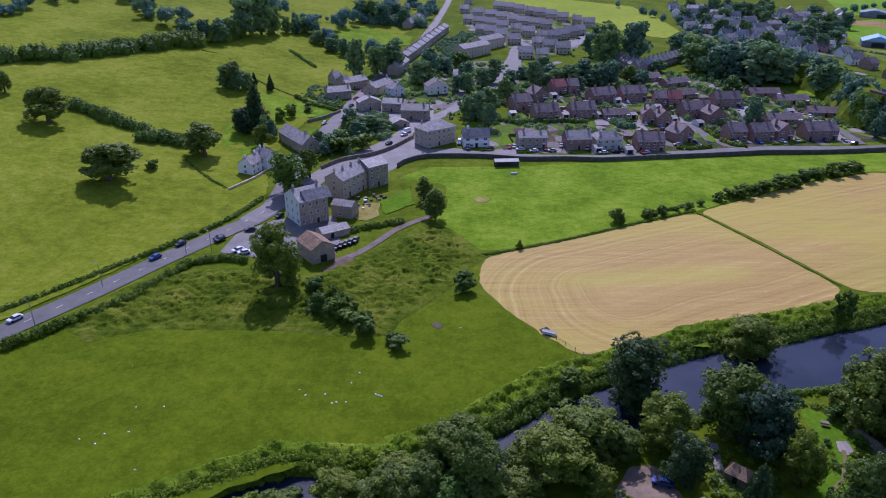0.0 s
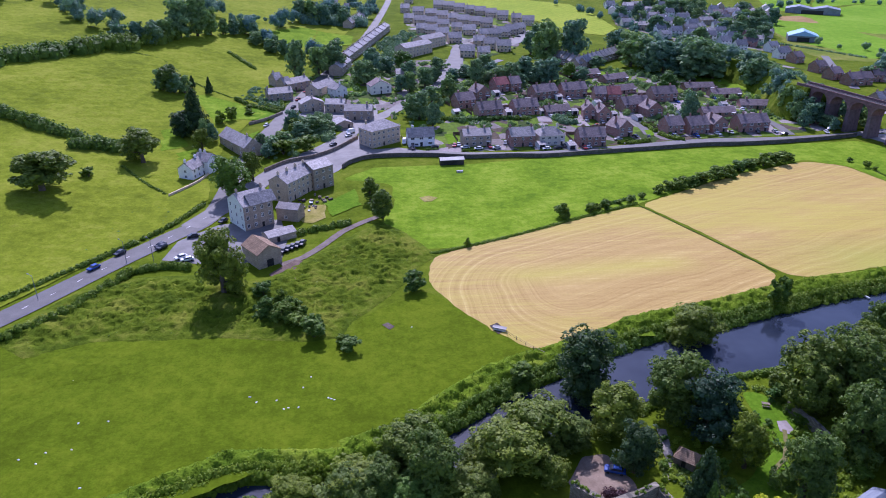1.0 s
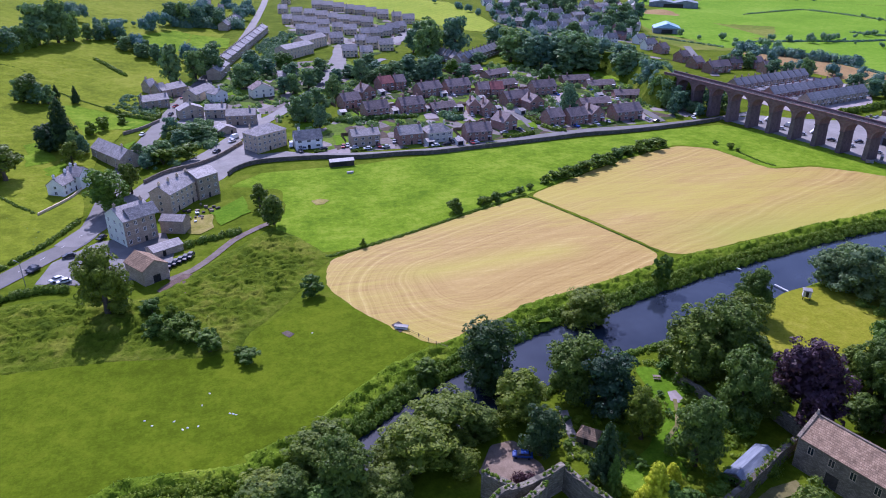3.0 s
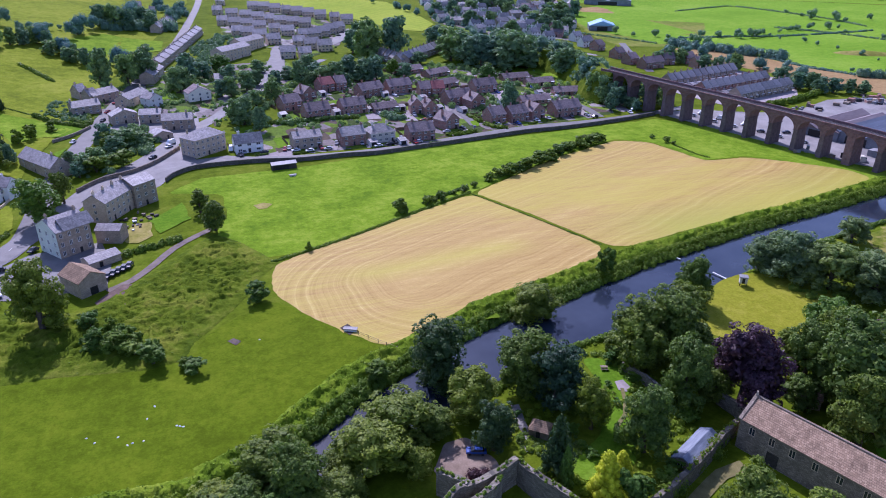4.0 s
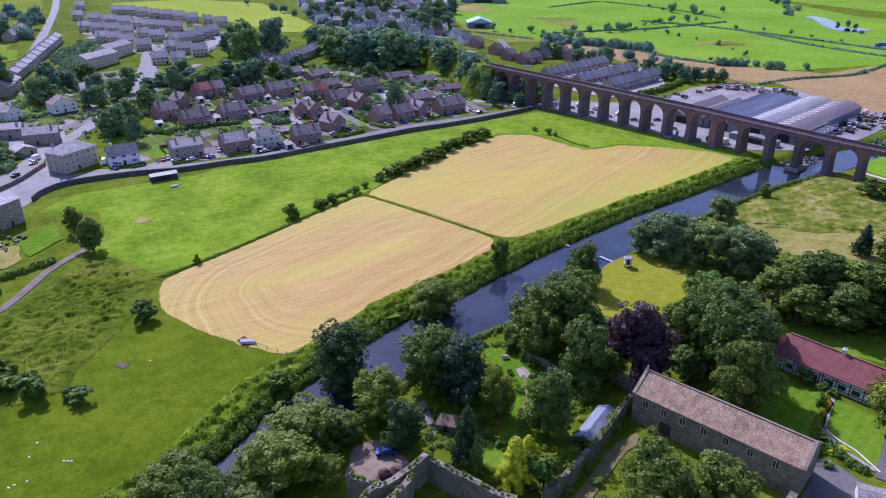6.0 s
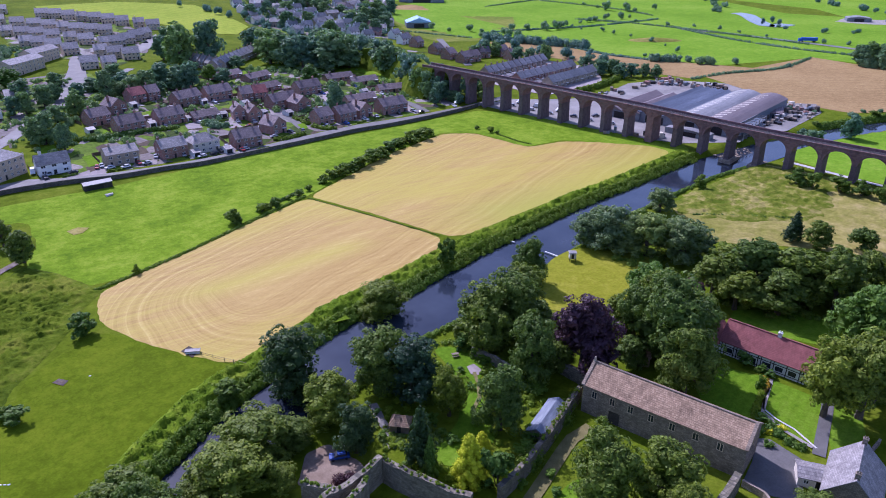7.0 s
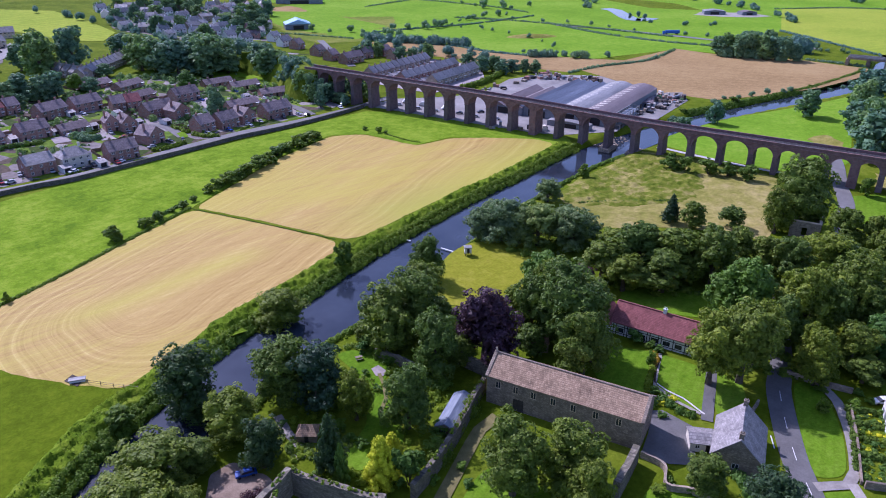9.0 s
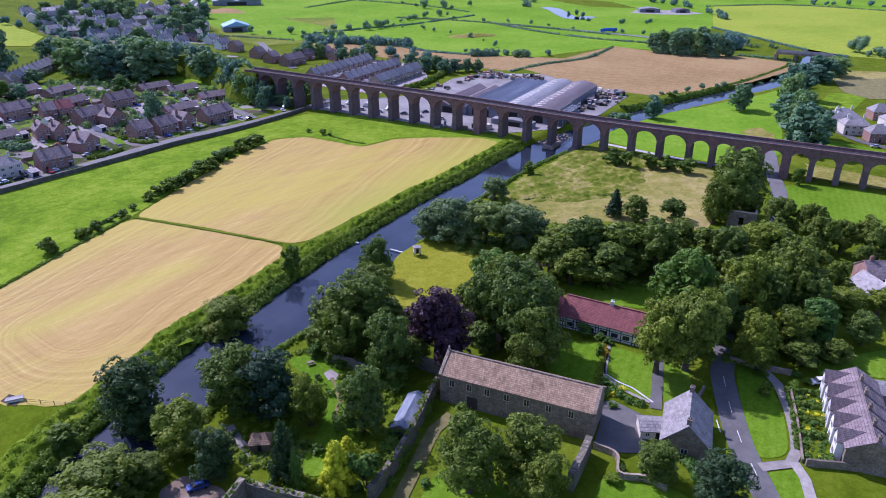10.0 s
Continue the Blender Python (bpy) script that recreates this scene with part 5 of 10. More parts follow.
def wall_panel(bm, origin, ux, length, height, openings, thick, base):
    """One wall with openings cut through it, its outer face on the line from origin along ux."""
    nx, ny = -ux[1], ux[0]
    xs = sorted({0.0, length, *[o[0] for o in openings], *[o[0] + o[2] for o in openings]})
    zs = sorted({base, height, *[max(base, o[1]) for o in openings], *[min(height, o[1] + o[3]) for o in openings]})

    def hole(i, k):
        x, z = (xs[i] + xs[i + 1]) / 2, (zs[k] + zs[k + 1]) / 2
        return any(o[0] < x < o[0] + o[2] and o[1] < z < o[1] + o[3] for o in openings)

    cache = {}

    def v(x, z, y):
        key = (round(x, 4), round(z, 4), y)
        if key not in cache:
            cache[key] = bm.verts.new((origin[0] + ux[0] * x + nx * y * thick, origin[1] + ux[1] * x + ny * y * thick, z))
        return cache[key]

    solid = {(i, k) for i in range(len(xs) - 1) for k in range(len(zs) - 1) if not hole(i, k)}
    for i, k in solid:
        a, b, c, d = xs[i], xs[i + 1], zs[k], zs[k + 1]
        bm.faces.new((v(a, c, 0), v(b, c, 0), v(b, d, 0), v(a, d, 0)))
        for (di, dk), (p, q) in (((-1, 0), ((a, c), (a, d))), ((1, 0), ((b, d), (b, c))), ((0, -1), ((b, c), (a, c))), ((0, 1), ((a, d), (b, d)))):
            n = (i + di, k + dk)
            if 0 <= n[0] < len(xs) - 1 and 0 <= n[1] < len(zs) - 1 and n not in solid:
                bm.faces.new((v(*p, 0), v(*p, 1), v(*q, 1), v(*q, 0)))


def roof_slab(bm, a, b, c, d, thick):
    """A sloping slab from eave a-b to ridge d-c."""
    top = [bm.verts.new(p) for p in (a, b, c, d)]
    low = [bm.verts.new((p[0], p[1], p[2] - thick)) for p in (a, b, c, d)]
    bm.faces.new(top)
    bm.faces.new(low[::-1])
    for i in range(4):
        j = (i + 1) % 4
        bm.faces.new((top[i], low[i], low[j], top[j]))


def roof_part(thing, w, d, eaves, ridge, material, hip=0.0, over=0.35, x0=0.0, y0=0.0, turn=False, name="roof", label="", cap=None):
    """A pitched roof; hip: how far the ridge stops short of the ends; turn: the ridge runs front to back."""
    bm = bmesh.new()
    W, D = (d, w) if turn else (w, d)
    e = eaves - over * (ridge - eaves) / (D / 2)
    side = over if hip else 0.22
    if hip:
        c = [bm.verts.new(p) for p in ((-W / 2 - side, -over, e), (W / 2 + side, -over, e), (W / 2 + side, D + over, e), (-W / 2 - side, D + over, e))]
        r = [bm.verts.new((-W / 2 + hip, D / 2, ridge)), bm.verts.new((W / 2 - hip, D / 2, ridge))]
        for f in ((c[0], c[1], r[1], r[0]), (c[2], c[3], r[0], r[1]), (c[1], c[2], r[1]), (c[3], c[0], r[0]), (c[3], c[2], c[1], c[0])):
            bm.faces.new(f)
    else:
        X = W / 2 + side
        roof_slab(bm, (-X, -over, e), (X, -over, e), (X, D / 2, ridge), (-X, D / 2, ridge), 0.22)
        roof_slab(bm, (X, D + over, e), (-X, D + over, e), (-X, D / 2, ridge + 0.004), (X, D / 2, ridge + 0.004), 0.22)
    if turn:
        bmesh.ops.rotate(bm, verts=bm.verts[:], matrix=Matrix.Rotation(radians(90), 3, "Z"))
        bmesh.ops.translate(bm, verts=bm.verts[:], vec=(w / 2, d / 2, 0))
    bmesh.ops.translate(bm, verts=bm.verts[:], vec=(x0, y0, 0))
    ob = part(name, bm, material, thing, label)
    if cap:
        boxed("ridge_cap", (x0 - w / 2 + hip, x0 + w / 2 - hip, y0 + d / 2 - 0.18, y0 + d / 2 + 0.18, ridge - 0.05, ridge + 0.14), cap, ob)
    return ob


def chimney_part(thing, x, y, z0, z1, material, w=0.9, d=0.6, pots=2):
    bm = bmesh.new()
    box(bm, x - w / 2, x + w / 2, y - d / 2, y + d / 2, z0, z1 - 0.25)
    box(bm, x - w / 2 - 0.08, x + w / 2 + 0.08, y - d / 2 - 0.08, y + d / 2 + 0.08, z1 - 0.25, z1)
    for k in range(pots):
        px = x - w / 2 + w * (k + 0.5) / pots
        box(bm, px - 0.13, px + 0.13, y - 0.13, y + 0.13, z1, z1 + 0.45, top=0.8)
    return part("chimney", bm, material, thing)


def building(name, label, category, w, d, eaves, ridge, wall, roof, openings=(), chimneys=(), hip=0.0, over=0.35, thick=0.35,
             frame_mat=None, door_mat=None, group="", cap=None, base=-1.2, bars=2, turn=False, pots=2):
    """A house with its front wall on the line y = 0 and its depth behind it. openings: (side, from left, sill, width, height, kind)."""
    thing = new(name)
    tagged(thing, label, category, group)
    bm = bmesh.new()
    for side, ((ox, oy), ux) in PANELS.items():
        length = w if side in "fb" else d
        ops = [(o[1], o[2], o[3], o[4]) for o in openings if o[0] == side]
        wall_panel(bm, (ox * w / 2, oy * d), ux, length, eaves, ops, thick, base)
    if not hip:
        ends = ((-w / 2, d, -w / 2, 0, -w / 2, d / 2), (w / 2, 0, w / 2, d, w / 2, d / 2)) if not turn else ((-w / 2, 0, w / 2, 0, 0, 0), (w / 2, d, -w / 2, d, 0, d))
        for ax, ay, bx, by, cx, cy in ends:
            bm.faces.new([bm.verts.new(p) for p in ((ax, ay, eaves), (bx, by, eaves), (cx, cy, ridge - 0.12))])
    part("wall", bm, wall, thing)
    roof_part(thing, w, d, eaves, ridge, roof, hip, over, turn=turn, cap=cap)
    for cx, cy in chimneys:
        slope = ridge - abs(cy - d / 2) / (d / 2) * (ridge - eaves) if not turn else ridge - abs(cx) / (w / 2) * (ridge - eaves)
        chimney_part(thing, cx, cy, slope - 0.8, ridge + 1.1, wall, pots=pots)
    for side, x, z, ow, oh, kind in openings:
        (ox, oy), ux = PANELS[side]
        px, py = ox * w / 2 + ux[0] * (x + ow / 2), oy * d + ux[1] * (x + ow / 2)
        m = Matrix.Translation((px, py, z)) @ Matrix.Rotation(math.atan2(ux[1], ux[0]), 4, "Z")
        if kind == "window":
            fr, pane = window_meshes(ow, oh, frame_mat or M_WHITE, bars)
            ob = new("window", fr)
            ob.parent, ob.matrix_basis = thing, m
            p = new("pane", pane)
            p.parent = ob
        else:
            bm = bmesh.new()
            box(bm, -ow / 2, ow / 2, 0.12, 0.2, 0, oh)
            box(bm, -ow / 2 + 0.12, ow / 2 - 0.12, 0.08, 0.12, 0.15, oh * 0.45)
            box(bm, -ow / 2 + 0.12, ow / 2 - 0.12, 0.08, 0.12, oh * 0.52, oh - 0.15)
            ob = part("door", bm, door_mat or M_DARK, thing)
            ob.matrix_basis = m
    return thing


def rows_of(w, floors, n, side="f", door=None, ww=1.2, wh=1.3, first=0.9, storey=2.7, skip=()):
    """Evenly spaced windows on a wall, floor by floor; door: the window place that is a door on the ground floor."""
    out = []
    for fl in range(floors):
        for k in range(n):
            x = w * (k + 0.5) / n
            if (fl, k) in skip:
                continue
            if fl == 0 and door is not None and k in door:
                out.append((side, x - 0.5, 0.0, 1.0, 2.1, "door"))
            else:
                out.append((side, x - ww / 2, first + storey * fl, ww, wh, "window"))
    return out


PLOTS, HOMES = [], []


class Row:
    """Houses of one model: the first placed is the model, the others are copies."""

    def __init__(self, model, width=10.0):
        self.model, self.fresh, self.width = model, True, width

    def put(self, x, y, turn, length=None, label=""):
        c, s = math.cos(radians(turn)), math.sin(radians(turn))
        z = ground_at(x - s * 4, y + c * 4)
        m = pose(x, y, z, 0, 0, turn) @ Matrix.Diagonal((min(max((length or self.width) / self.width, 0.8), 1.3), 1, 1, 1))
        PLOTS.append((x - s * 4, y + c * 4, self.width * 0.5))
        HOMES.append((x, y, turn, (length or self.width), z))
        if self.fresh:
            self.fresh = False
            self.model.matrix_basis = m
            ob = self.model
        else:
            ob = copy_thing(self.model, m @ Matrix.Diagonal((1 / self.model.scale.x, 1, 1, 1)))
        return tagged(ob, label)


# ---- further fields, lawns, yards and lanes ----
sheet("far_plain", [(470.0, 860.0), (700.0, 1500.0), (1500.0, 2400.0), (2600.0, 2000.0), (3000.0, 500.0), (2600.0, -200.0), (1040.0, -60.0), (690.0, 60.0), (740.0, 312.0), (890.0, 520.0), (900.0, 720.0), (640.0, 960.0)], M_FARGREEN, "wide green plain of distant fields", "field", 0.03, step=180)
sheet("crop_field", [(690.0, 1060.0), (900.0, 1300.0), (1080.0, 1120.0), (860.0, 900.0)], M_RAPE, "distant pale stubble field", "field", 0.12, step=120)
sheet("crop_field", [(1080.0, 560.0), (1400.0, 760.0), (1500.0, 520.0), (1140.0, 400.0)], M_OLIVE, "distant rough olive field", "field", 0.12, step=120)
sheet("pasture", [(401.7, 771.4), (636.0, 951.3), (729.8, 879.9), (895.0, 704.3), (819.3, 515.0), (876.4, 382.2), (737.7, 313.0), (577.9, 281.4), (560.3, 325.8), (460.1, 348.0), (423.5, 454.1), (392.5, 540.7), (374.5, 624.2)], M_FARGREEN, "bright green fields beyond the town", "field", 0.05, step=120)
sheet("pasture", [(393.4, 719.5), (438.7, 742.4), (476.9, 706.7), (525.2, 664.9), (441.8, 553.5), (389.7, 539.4), (355.0, 557.8), (356.2, 606.2)], M_OLIVE, "rough olive pasture round the blue barn", "field", 0.12, step=40, rough=4.0)
sheet("crop_field", [(425.8, 811.8), (487.6, 828.9), (491.6, 760.0), (406.7, 732.3)], M_CROP, "small ripe straw-coloured field by the town", "field", 0.12, step=40)
sheet("yard", [(795.0, 440.0), (830.0, 450.0), (862.0, 405.0), (850.0, 372.0), (822.0, 385.0), (802.0, 412.0)], M_PATH, "pale stony yard of the far farm", "yard", 0.14, step=40, rough=3.0)
sheet("crop_field", [(429.6, 322.0), (567.3, 327.2), (566.1, 285.7), (592.5, 233.6), (593.5, 181.1), (558.3, 172.4), (498.5, 177.9), (445.2, 193.6), (414.5, 207.4), (408.3, 242.7), (415.5, 274.4)], M_CROP, "ripe tan arable field by the river bend", "field", 0.1, step=60)
sheet("crop_field", [(390.4, 533.7), (431.9, 508.4), (435.2, 424.9), (465.5, 361.0), (487.0, 323.1), (417.0, 322.7), (410.8, 342.0), (398.2, 388.8), (385.2, 454.2)], M_CROP, "narrow strip of ripe tan crop", "field", 0.1, step=60)
sheet("rape_field", [(929.8, 397.5), (1026.1, 334.0), (1036.2, 146.9), (674.2, 68.3), (653.8, 160.8), (669.3, 201.2), (703.9, 259.0), (738.5, 312.2)], M_RAPE, "flat yellow-green field beyond the railway bridge", "field", 0.1, step=80)
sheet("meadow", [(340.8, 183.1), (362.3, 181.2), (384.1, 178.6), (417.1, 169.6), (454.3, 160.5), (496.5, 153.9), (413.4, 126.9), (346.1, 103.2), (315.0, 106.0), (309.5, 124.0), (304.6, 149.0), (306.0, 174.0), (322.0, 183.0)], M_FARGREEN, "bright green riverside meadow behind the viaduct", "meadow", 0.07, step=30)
sheet("meadow", [(290.4, 175.8), (295.4, 157.1), (298.7, 138.3), (300.5, 117.4), (282.4, 104.4), (232.3, 89.0), (221.2, 114.4), (197.1, 135.4), (211.4, 165.4), (232.5, 169.9), (262.3, 174.6)], M_MEADOW, "rough yellow meadow of long dry grass", "meadow", 0.07, rough=3.0)
sheet("lawn", [(295.6, 88.4), (310.4, 79.8), (317.9, 52.1), (320.4, 27.0), (277.6, 19.9), (279.2, 42.8), (272.8, 59.6), (269.6, 72.6), (278.8, 84.5)], M_LAWN, "green mown lawn beside the viaduct", "lawn", 0.08)
sheet("lawn", [(127.6, 143.6), (133.9, 149.1), (141.7, 154.8), (153.4, 157.3), (165.6, 151.3), (172.6, 134.2), (149.6, 120.1), (127.3, 111.8), (124.7, 123.7), (118.6, 132.6)], M_YELLOWLAWN, "sunlit dry yellow lawn by the river", "lawn", 0.08, r=4)
sheet("lawn", [(164.7, 101.3), (178.7, 91.9), (186.8, 70.0), (174.6, 66.1), (165.4, 80.5), (156.2, 97.6)], M_LAWN, "green lawn behind the timbered house", "lawn", 0.08)
sheet("lawn", [(136.6, 86.9), (143.0, 76.2), (131.4, 69.9), (123.6, 68.2), (121.9, 78.3), (125.4, 83.4)], M_LAWN, "shaded garden lawn by the barn", "lawn", 0.08)
sheet("lawn", [(143.3, 75.0), (146.1, 63.2), (136.9, 54.0), (128.9, 55.6), (129.1, 62.3), (130.7, 69.0)], M_LAWN, "square green lawn edged with pale stone", "lawn", 0.08)
sheet("lawn", [(145.8, 61.8), (148.0, 55.8), (132.0, 44.0), (129.3, 43.4), (130.1, 51.9), (135.1, 55.9)], M_LAWN, "narrow lawn beside the drive", "lawn", 0.08)
sheet("lawn", [(156.4, 46.9), (160.1, 42.9), (153.3, 36.6), (144.4, 30.8), (134.5, 26.4), (131.0, 26.4), (127.4, 29.7), (128.3, 31.8), (141.8, 39.5)], M_LAWN, "oval grass island between road and lane", "lawn", 0.09, r=3)
sheet("lawn", [(123.7, 27.5), (130.3, 22.3), (120.7, 17.1), (115.9, 22.1)], M_LAWN, "small triangular grass verge", "lawn", 0.09, r=1.5)
sheet("lawn", [(99.4, 50.5), (102.8, 49.6), (106.1, 44.5), (107.3, 35.5), (102.1, 30.8), (87.8, 46.0), (94.6, 49.0)], M_LAWN, "green lawn below the lodge", "lawn", 0.08, r=2)
sheet("lawn", [(71.8, 73.3), (78.0, 75.6), (82.8, 75.3), (84.9, 69.4), (84.5, 61.9), (80.7, 53.6), (64.1, 69.3)], M_LAWN, "bright lawn under the trees by the barn", "lawn", 0.08, r=2)
sheet("lawn", [(83.4, 128.1), (88.2, 127.5), (88.1, 116.0), (81.8, 112.6), (79.1, 103.2), (73.4, 92.7), (60.7, 91.7), (59.5, 97.6), (71.1, 103.2), (77.7, 113.8)], M_LAWN, "winding lawn of the abbey garden", "lawn", 0.09, r=3)
sheet("lawn", [(81.2, 130.4), (84.7, 130.4), (87.1, 127.9), (87.8, 118.8), (84.0, 117.6), (80.5, 122.0)], M_LAWN, "small lawn beside the river wall", "lawn", 0.1, r=2)
sheet("lawn", [(172.3, 33.5), (190.6, 21.6), (202.7, 1.3), (188.4, -0.8), (174.6, 21.2), (167.1, 30.5)], M_LAWN, "bright lawn behind the terrace", "lawn", 0.08)
sheet("field", [(586.3, 145.7), (601.5, 120.2), (610.3, 75.6), (539.0, 63.6), (524.8, 101.8), (535.7, 127.6), (547.8, 142.0)], M_MEADOW, "dry yellow field beside the new houses", "field", 0.1)
sheet("pasture", [(500.3, 127.8), (512.4, 107.8), (461.7, 103.8), (434.2, 114.0), (453.1, 123.0)], M_BRIGHT, "bright green paddock by the new houses", "field", 0.1)
sheet("lawn", [(386.7, 97.8), (384.1, 68.0), (386.1, 38.0), (367.5, 34.9), (360.9, 62.5), (359.1, 85.4)], M_LAWN, "green verge above the viaduct", "lawn", 0.1)
sheet("pasture", [(-159.0, 122.8), (-133.8, 147.0), (-123.7, 169.0), (-109.3, 192.8), (-94.5, 220.1), (-81.5, 243.0), (-72.9, 270.2), (-77.8, 302.5), (-80.6, 340.8), (-72.9, 398.1), (-66.0, 443.7), (-58.5, 508.2), (-44.1, 592.8), (-25.2, 724.5), (-6.7, 871.1), (-3.8, 981.6), (-213.9, 732.5), (-341.3, 573.1), (-392.0, 474.0), (-376.2, 321.6)], M_HILL, "sloping yellow-green hill pastures with thistles", "pasture", 0.25, step=14, rough=1.0)
sheet("pasture", [(-98.0, 631.5), (-75.2, 670.1), (-27.7, 646.1), (-28.5, 606.2), (-66.5, 585.4), (-85.8, 594.1)], M_BRIGHT, "small bright green field behind houses", "field", 0.3, step=20)
sheet("pasture", [(62.0, 898.4), (140.2, 901.1), (215.4, 844.5), (224.6, 762.9), (222.7, 687.4), (198.3, 646.5), (172.2, 660.1), (155.8, 712.4), (130.4, 760.7), (98.7, 817.2), (61.7, 852.7)], M_RAPE, "pale yellow-green field above the estate", "field", 0.3, step=40)
ROUGH = [(-108.0, 168.0), (-98.0, 190.0), (-89.7, 200.4), (-76.0, 203.6), (-61.8, 203.6), (-43.0, 197.6), (-36.3, 202.5), (-24.6, 218.4), (-3.9, 243.4), (4.8, 232.7), (15.8, 211.4), (8.6, 202.3), (4.4, 192.2), (-5.2, 177.8), (-11.4, 169.8), (-14.2, 161.8), (-24.1, 160.3), (-45.3, 164.2), (-62.8, 164.1), (-78.6, 164.6), (-95.0, 158.0)]
sheet("garden_ground", [(8.0, 338.0), (20.0, 360.0), (33.8, 382.1), (51.0, 427.6), (68.8, 474.4), (106.1, 471.1), (139.0, 503.4), (185.7, 511.2), (225.0, 470.8), (236.2, 394.6), (236.0, 352.0), (195.0, 341.0), (160.5, 340.0), (118.9, 333.0), (75.6, 326.0), (38.1, 327.0)], M_PLOT, "patchwork of small lawns, beds and paved yards", "gardens", 0.04, step=16, rough=2.0)
sheet("garden_ground", [(-60.0, 415.0), (-58.0, 470.0), (-30.0, 520.0), (10.0, 540.0), (60.0, 545.0), (64.0, 480.0), (30.0, 440.0), (8.0, 400.0), (-10.0, 405.0), (-40.0, 405.0)], M_PLOT, "patchwork of gardens and yards round the old houses", "gardens", 0.04, step=12, rough=2.0)
sheet("garden_ground", [(258.7, 848.9), (477.9, 873.1), (344.0, 624.8), (300.0, 560.0), (318.0, 505.0), (290.0, 540.0), (241.3, 633.0), (225.0, 690.0)], M_PLOT, "gardens and yards of the distant town", "gardens", 0.1, step=25, rough=3.0)
sheet("pavement", [(-51.5, 306.6), (-41.0, 322.0), (-27.0, 347.3), (-17.1, 361.5), (-8.2, 333.0), (5.0, 335.0), (23.3, 326.6), (22.7, 321.6), (-6.6, 323.3), (-18.3, 315.1), (-22.7, 302.7), (-32.7, 288.2), (-45.5, 274.7)], M_TARMAC, "grey pavement round the village road junction", "pavement", 0.09, step=10)
sheet("garden_ground", [(20.6, 838.3), (105.7, 762.9), (135.2, 681.8), (108.1, 586.1), (81.9, 552.3), (60.5, 582.0), (21.9, 644.8)], M_PLOT, "gardens, drives and yards of the hillside estate", "gardens", 0.22, step=15, rough=3.0)
sheet("yard", [(-74.3, 229.9), (-62.7, 244.0), (-41.1, 247.3), (-36.4, 229.0), (-36.4, 211.6), (-49.9, 210.3), (-63.3, 211.1), (-75.7, 214.8)], M_TARMAC, "grey tarmac yard beside the inn", "yard", 0.1)
sheet("yard", [(245.8, 339.4), (270.6, 342.5), (282.1, 334.6), (300.8, 323.8), (320.2, 317.0), (366.0, 335.4), (397.6, 331.0), (422.4, 298.6), (410.5, 260.9), (339.4, 214.8), (309.9, 206.0), (284.4, 220.3), (275.9, 232.5), (267.3, 261.4), (257.5, 296.4)], M_CONCRETE, "pale concrete works yard behind the viaduct", "yard", 0.1)
sheet("yard", [(335.0, 219.5), (378.9, 245.2), (397.7, 249.0), (418.5, 231.9), (400.7, 217.5), (348.2, 205.4), (329.8, 212.2)], M_CONCRETE, "pale concrete storage yard by the river", "yard", 0.12)
for spot in ([(52.8, 333.0), (59.0, 336.5), (56.7, 327.8), (52.2, 326.7)], [(71.6, 331.0), (76.2, 332.3), (75.4, 326.7), (71.3, 326.3)], [(88.0, 330.0), (94.1, 331.9), (92.3, 325.5), (87.6, 325.2)], [(28.9, 330.7), (35.4, 335.6), (35.0, 325.8), (29.0, 323.6)], [(19.7, 329.6), (29.3, 334.1), (28.7, 324.6), (20.5, 324.2)]):
    sheet("paving", spot, M_DRIVE, "pinkish paved drive beside a house", "paving", 0.1)
sheet("paving", [(29.3, 457.7), (33.1, 484.4), (44.5, 531.2), (53.4, 574.7), (67.5, 609.2), (72.7, 607.5), (60.9, 559.1), (56.5, 522.3), (52.0, 497.0), (41.7, 471.4), (33.0, 450.6)], M_TARMAC, "grey estate junction with parking bays", "paving", 0.3, step=20)
sheet("paving", [(284.3, 412.4), (375.4, 439.4), (387.3, 385.0), (355.9, 349.2), (296.8, 337.4), (290.9, 362.2)], M_DRIVE, "paved yards between the brick terraces", "paving", 0.2, step=25)
sheet("yard", [(121.1, 63.9), (123.5, 62.0), (123.4, 52.6), (116.9, 50.4), (113.2, 47.1), (109.1, 51.6), (107.0, 56.9), (114.4, 59.8)], M_TARMAC, "grey tarmac courtyard beside the stone barn", "yard", 0.1)
sheet("gravel_drive", [(33.2, 104.7), (37.7, 111.0), (40.7, 112.2), (43.6, 111.8), (44.0, 107.6), (46.6, 104.2), (46.4, 98.7), (40.5, 96.1), (37.0, 97.9)], M_GRAVEL, "pinkish gravel parking place in the garden", "drive", 0.1, r=1.5, rough=0.6)
sheet("bare_soil", [(-38.6, 201.1), (-35.9, 206.6), (-32.6, 211.6), (-27.9, 209.8), (-26.1, 203.4), (-27.0, 197.2), (-33.0, 194.8)], M_REDSOIL, "patch of reddish bare soil", "soil", 0.16, rough=1.6)
sheet("bare_soil", [(-3.4, 168.0), (-1.7, 168.9), (0.1, 166.9), (-1.5, 165.2)], M_SOIL, "muddy feeding spot in the pasture", "soil", 0.1, rough=0.8)
sheet("bare_soil", [(26.1, 165.1), (28.3, 166.2), (30.4, 162.7), (28.0, 160.8)], M_SOIL, "trodden mud round the field gate", "soil", 0.1, rough=0.8)
sheet("grass_tongue", [(62.5, 164.9), (64.5, 166.8), (68.1, 167.8), (69.7, 162.4), (69.6, 156.5), (63.6, 157.1)], M_BANKGRASS, "tongue of uncut grass in the hay field", "grass", 0.12, rough=0.8)
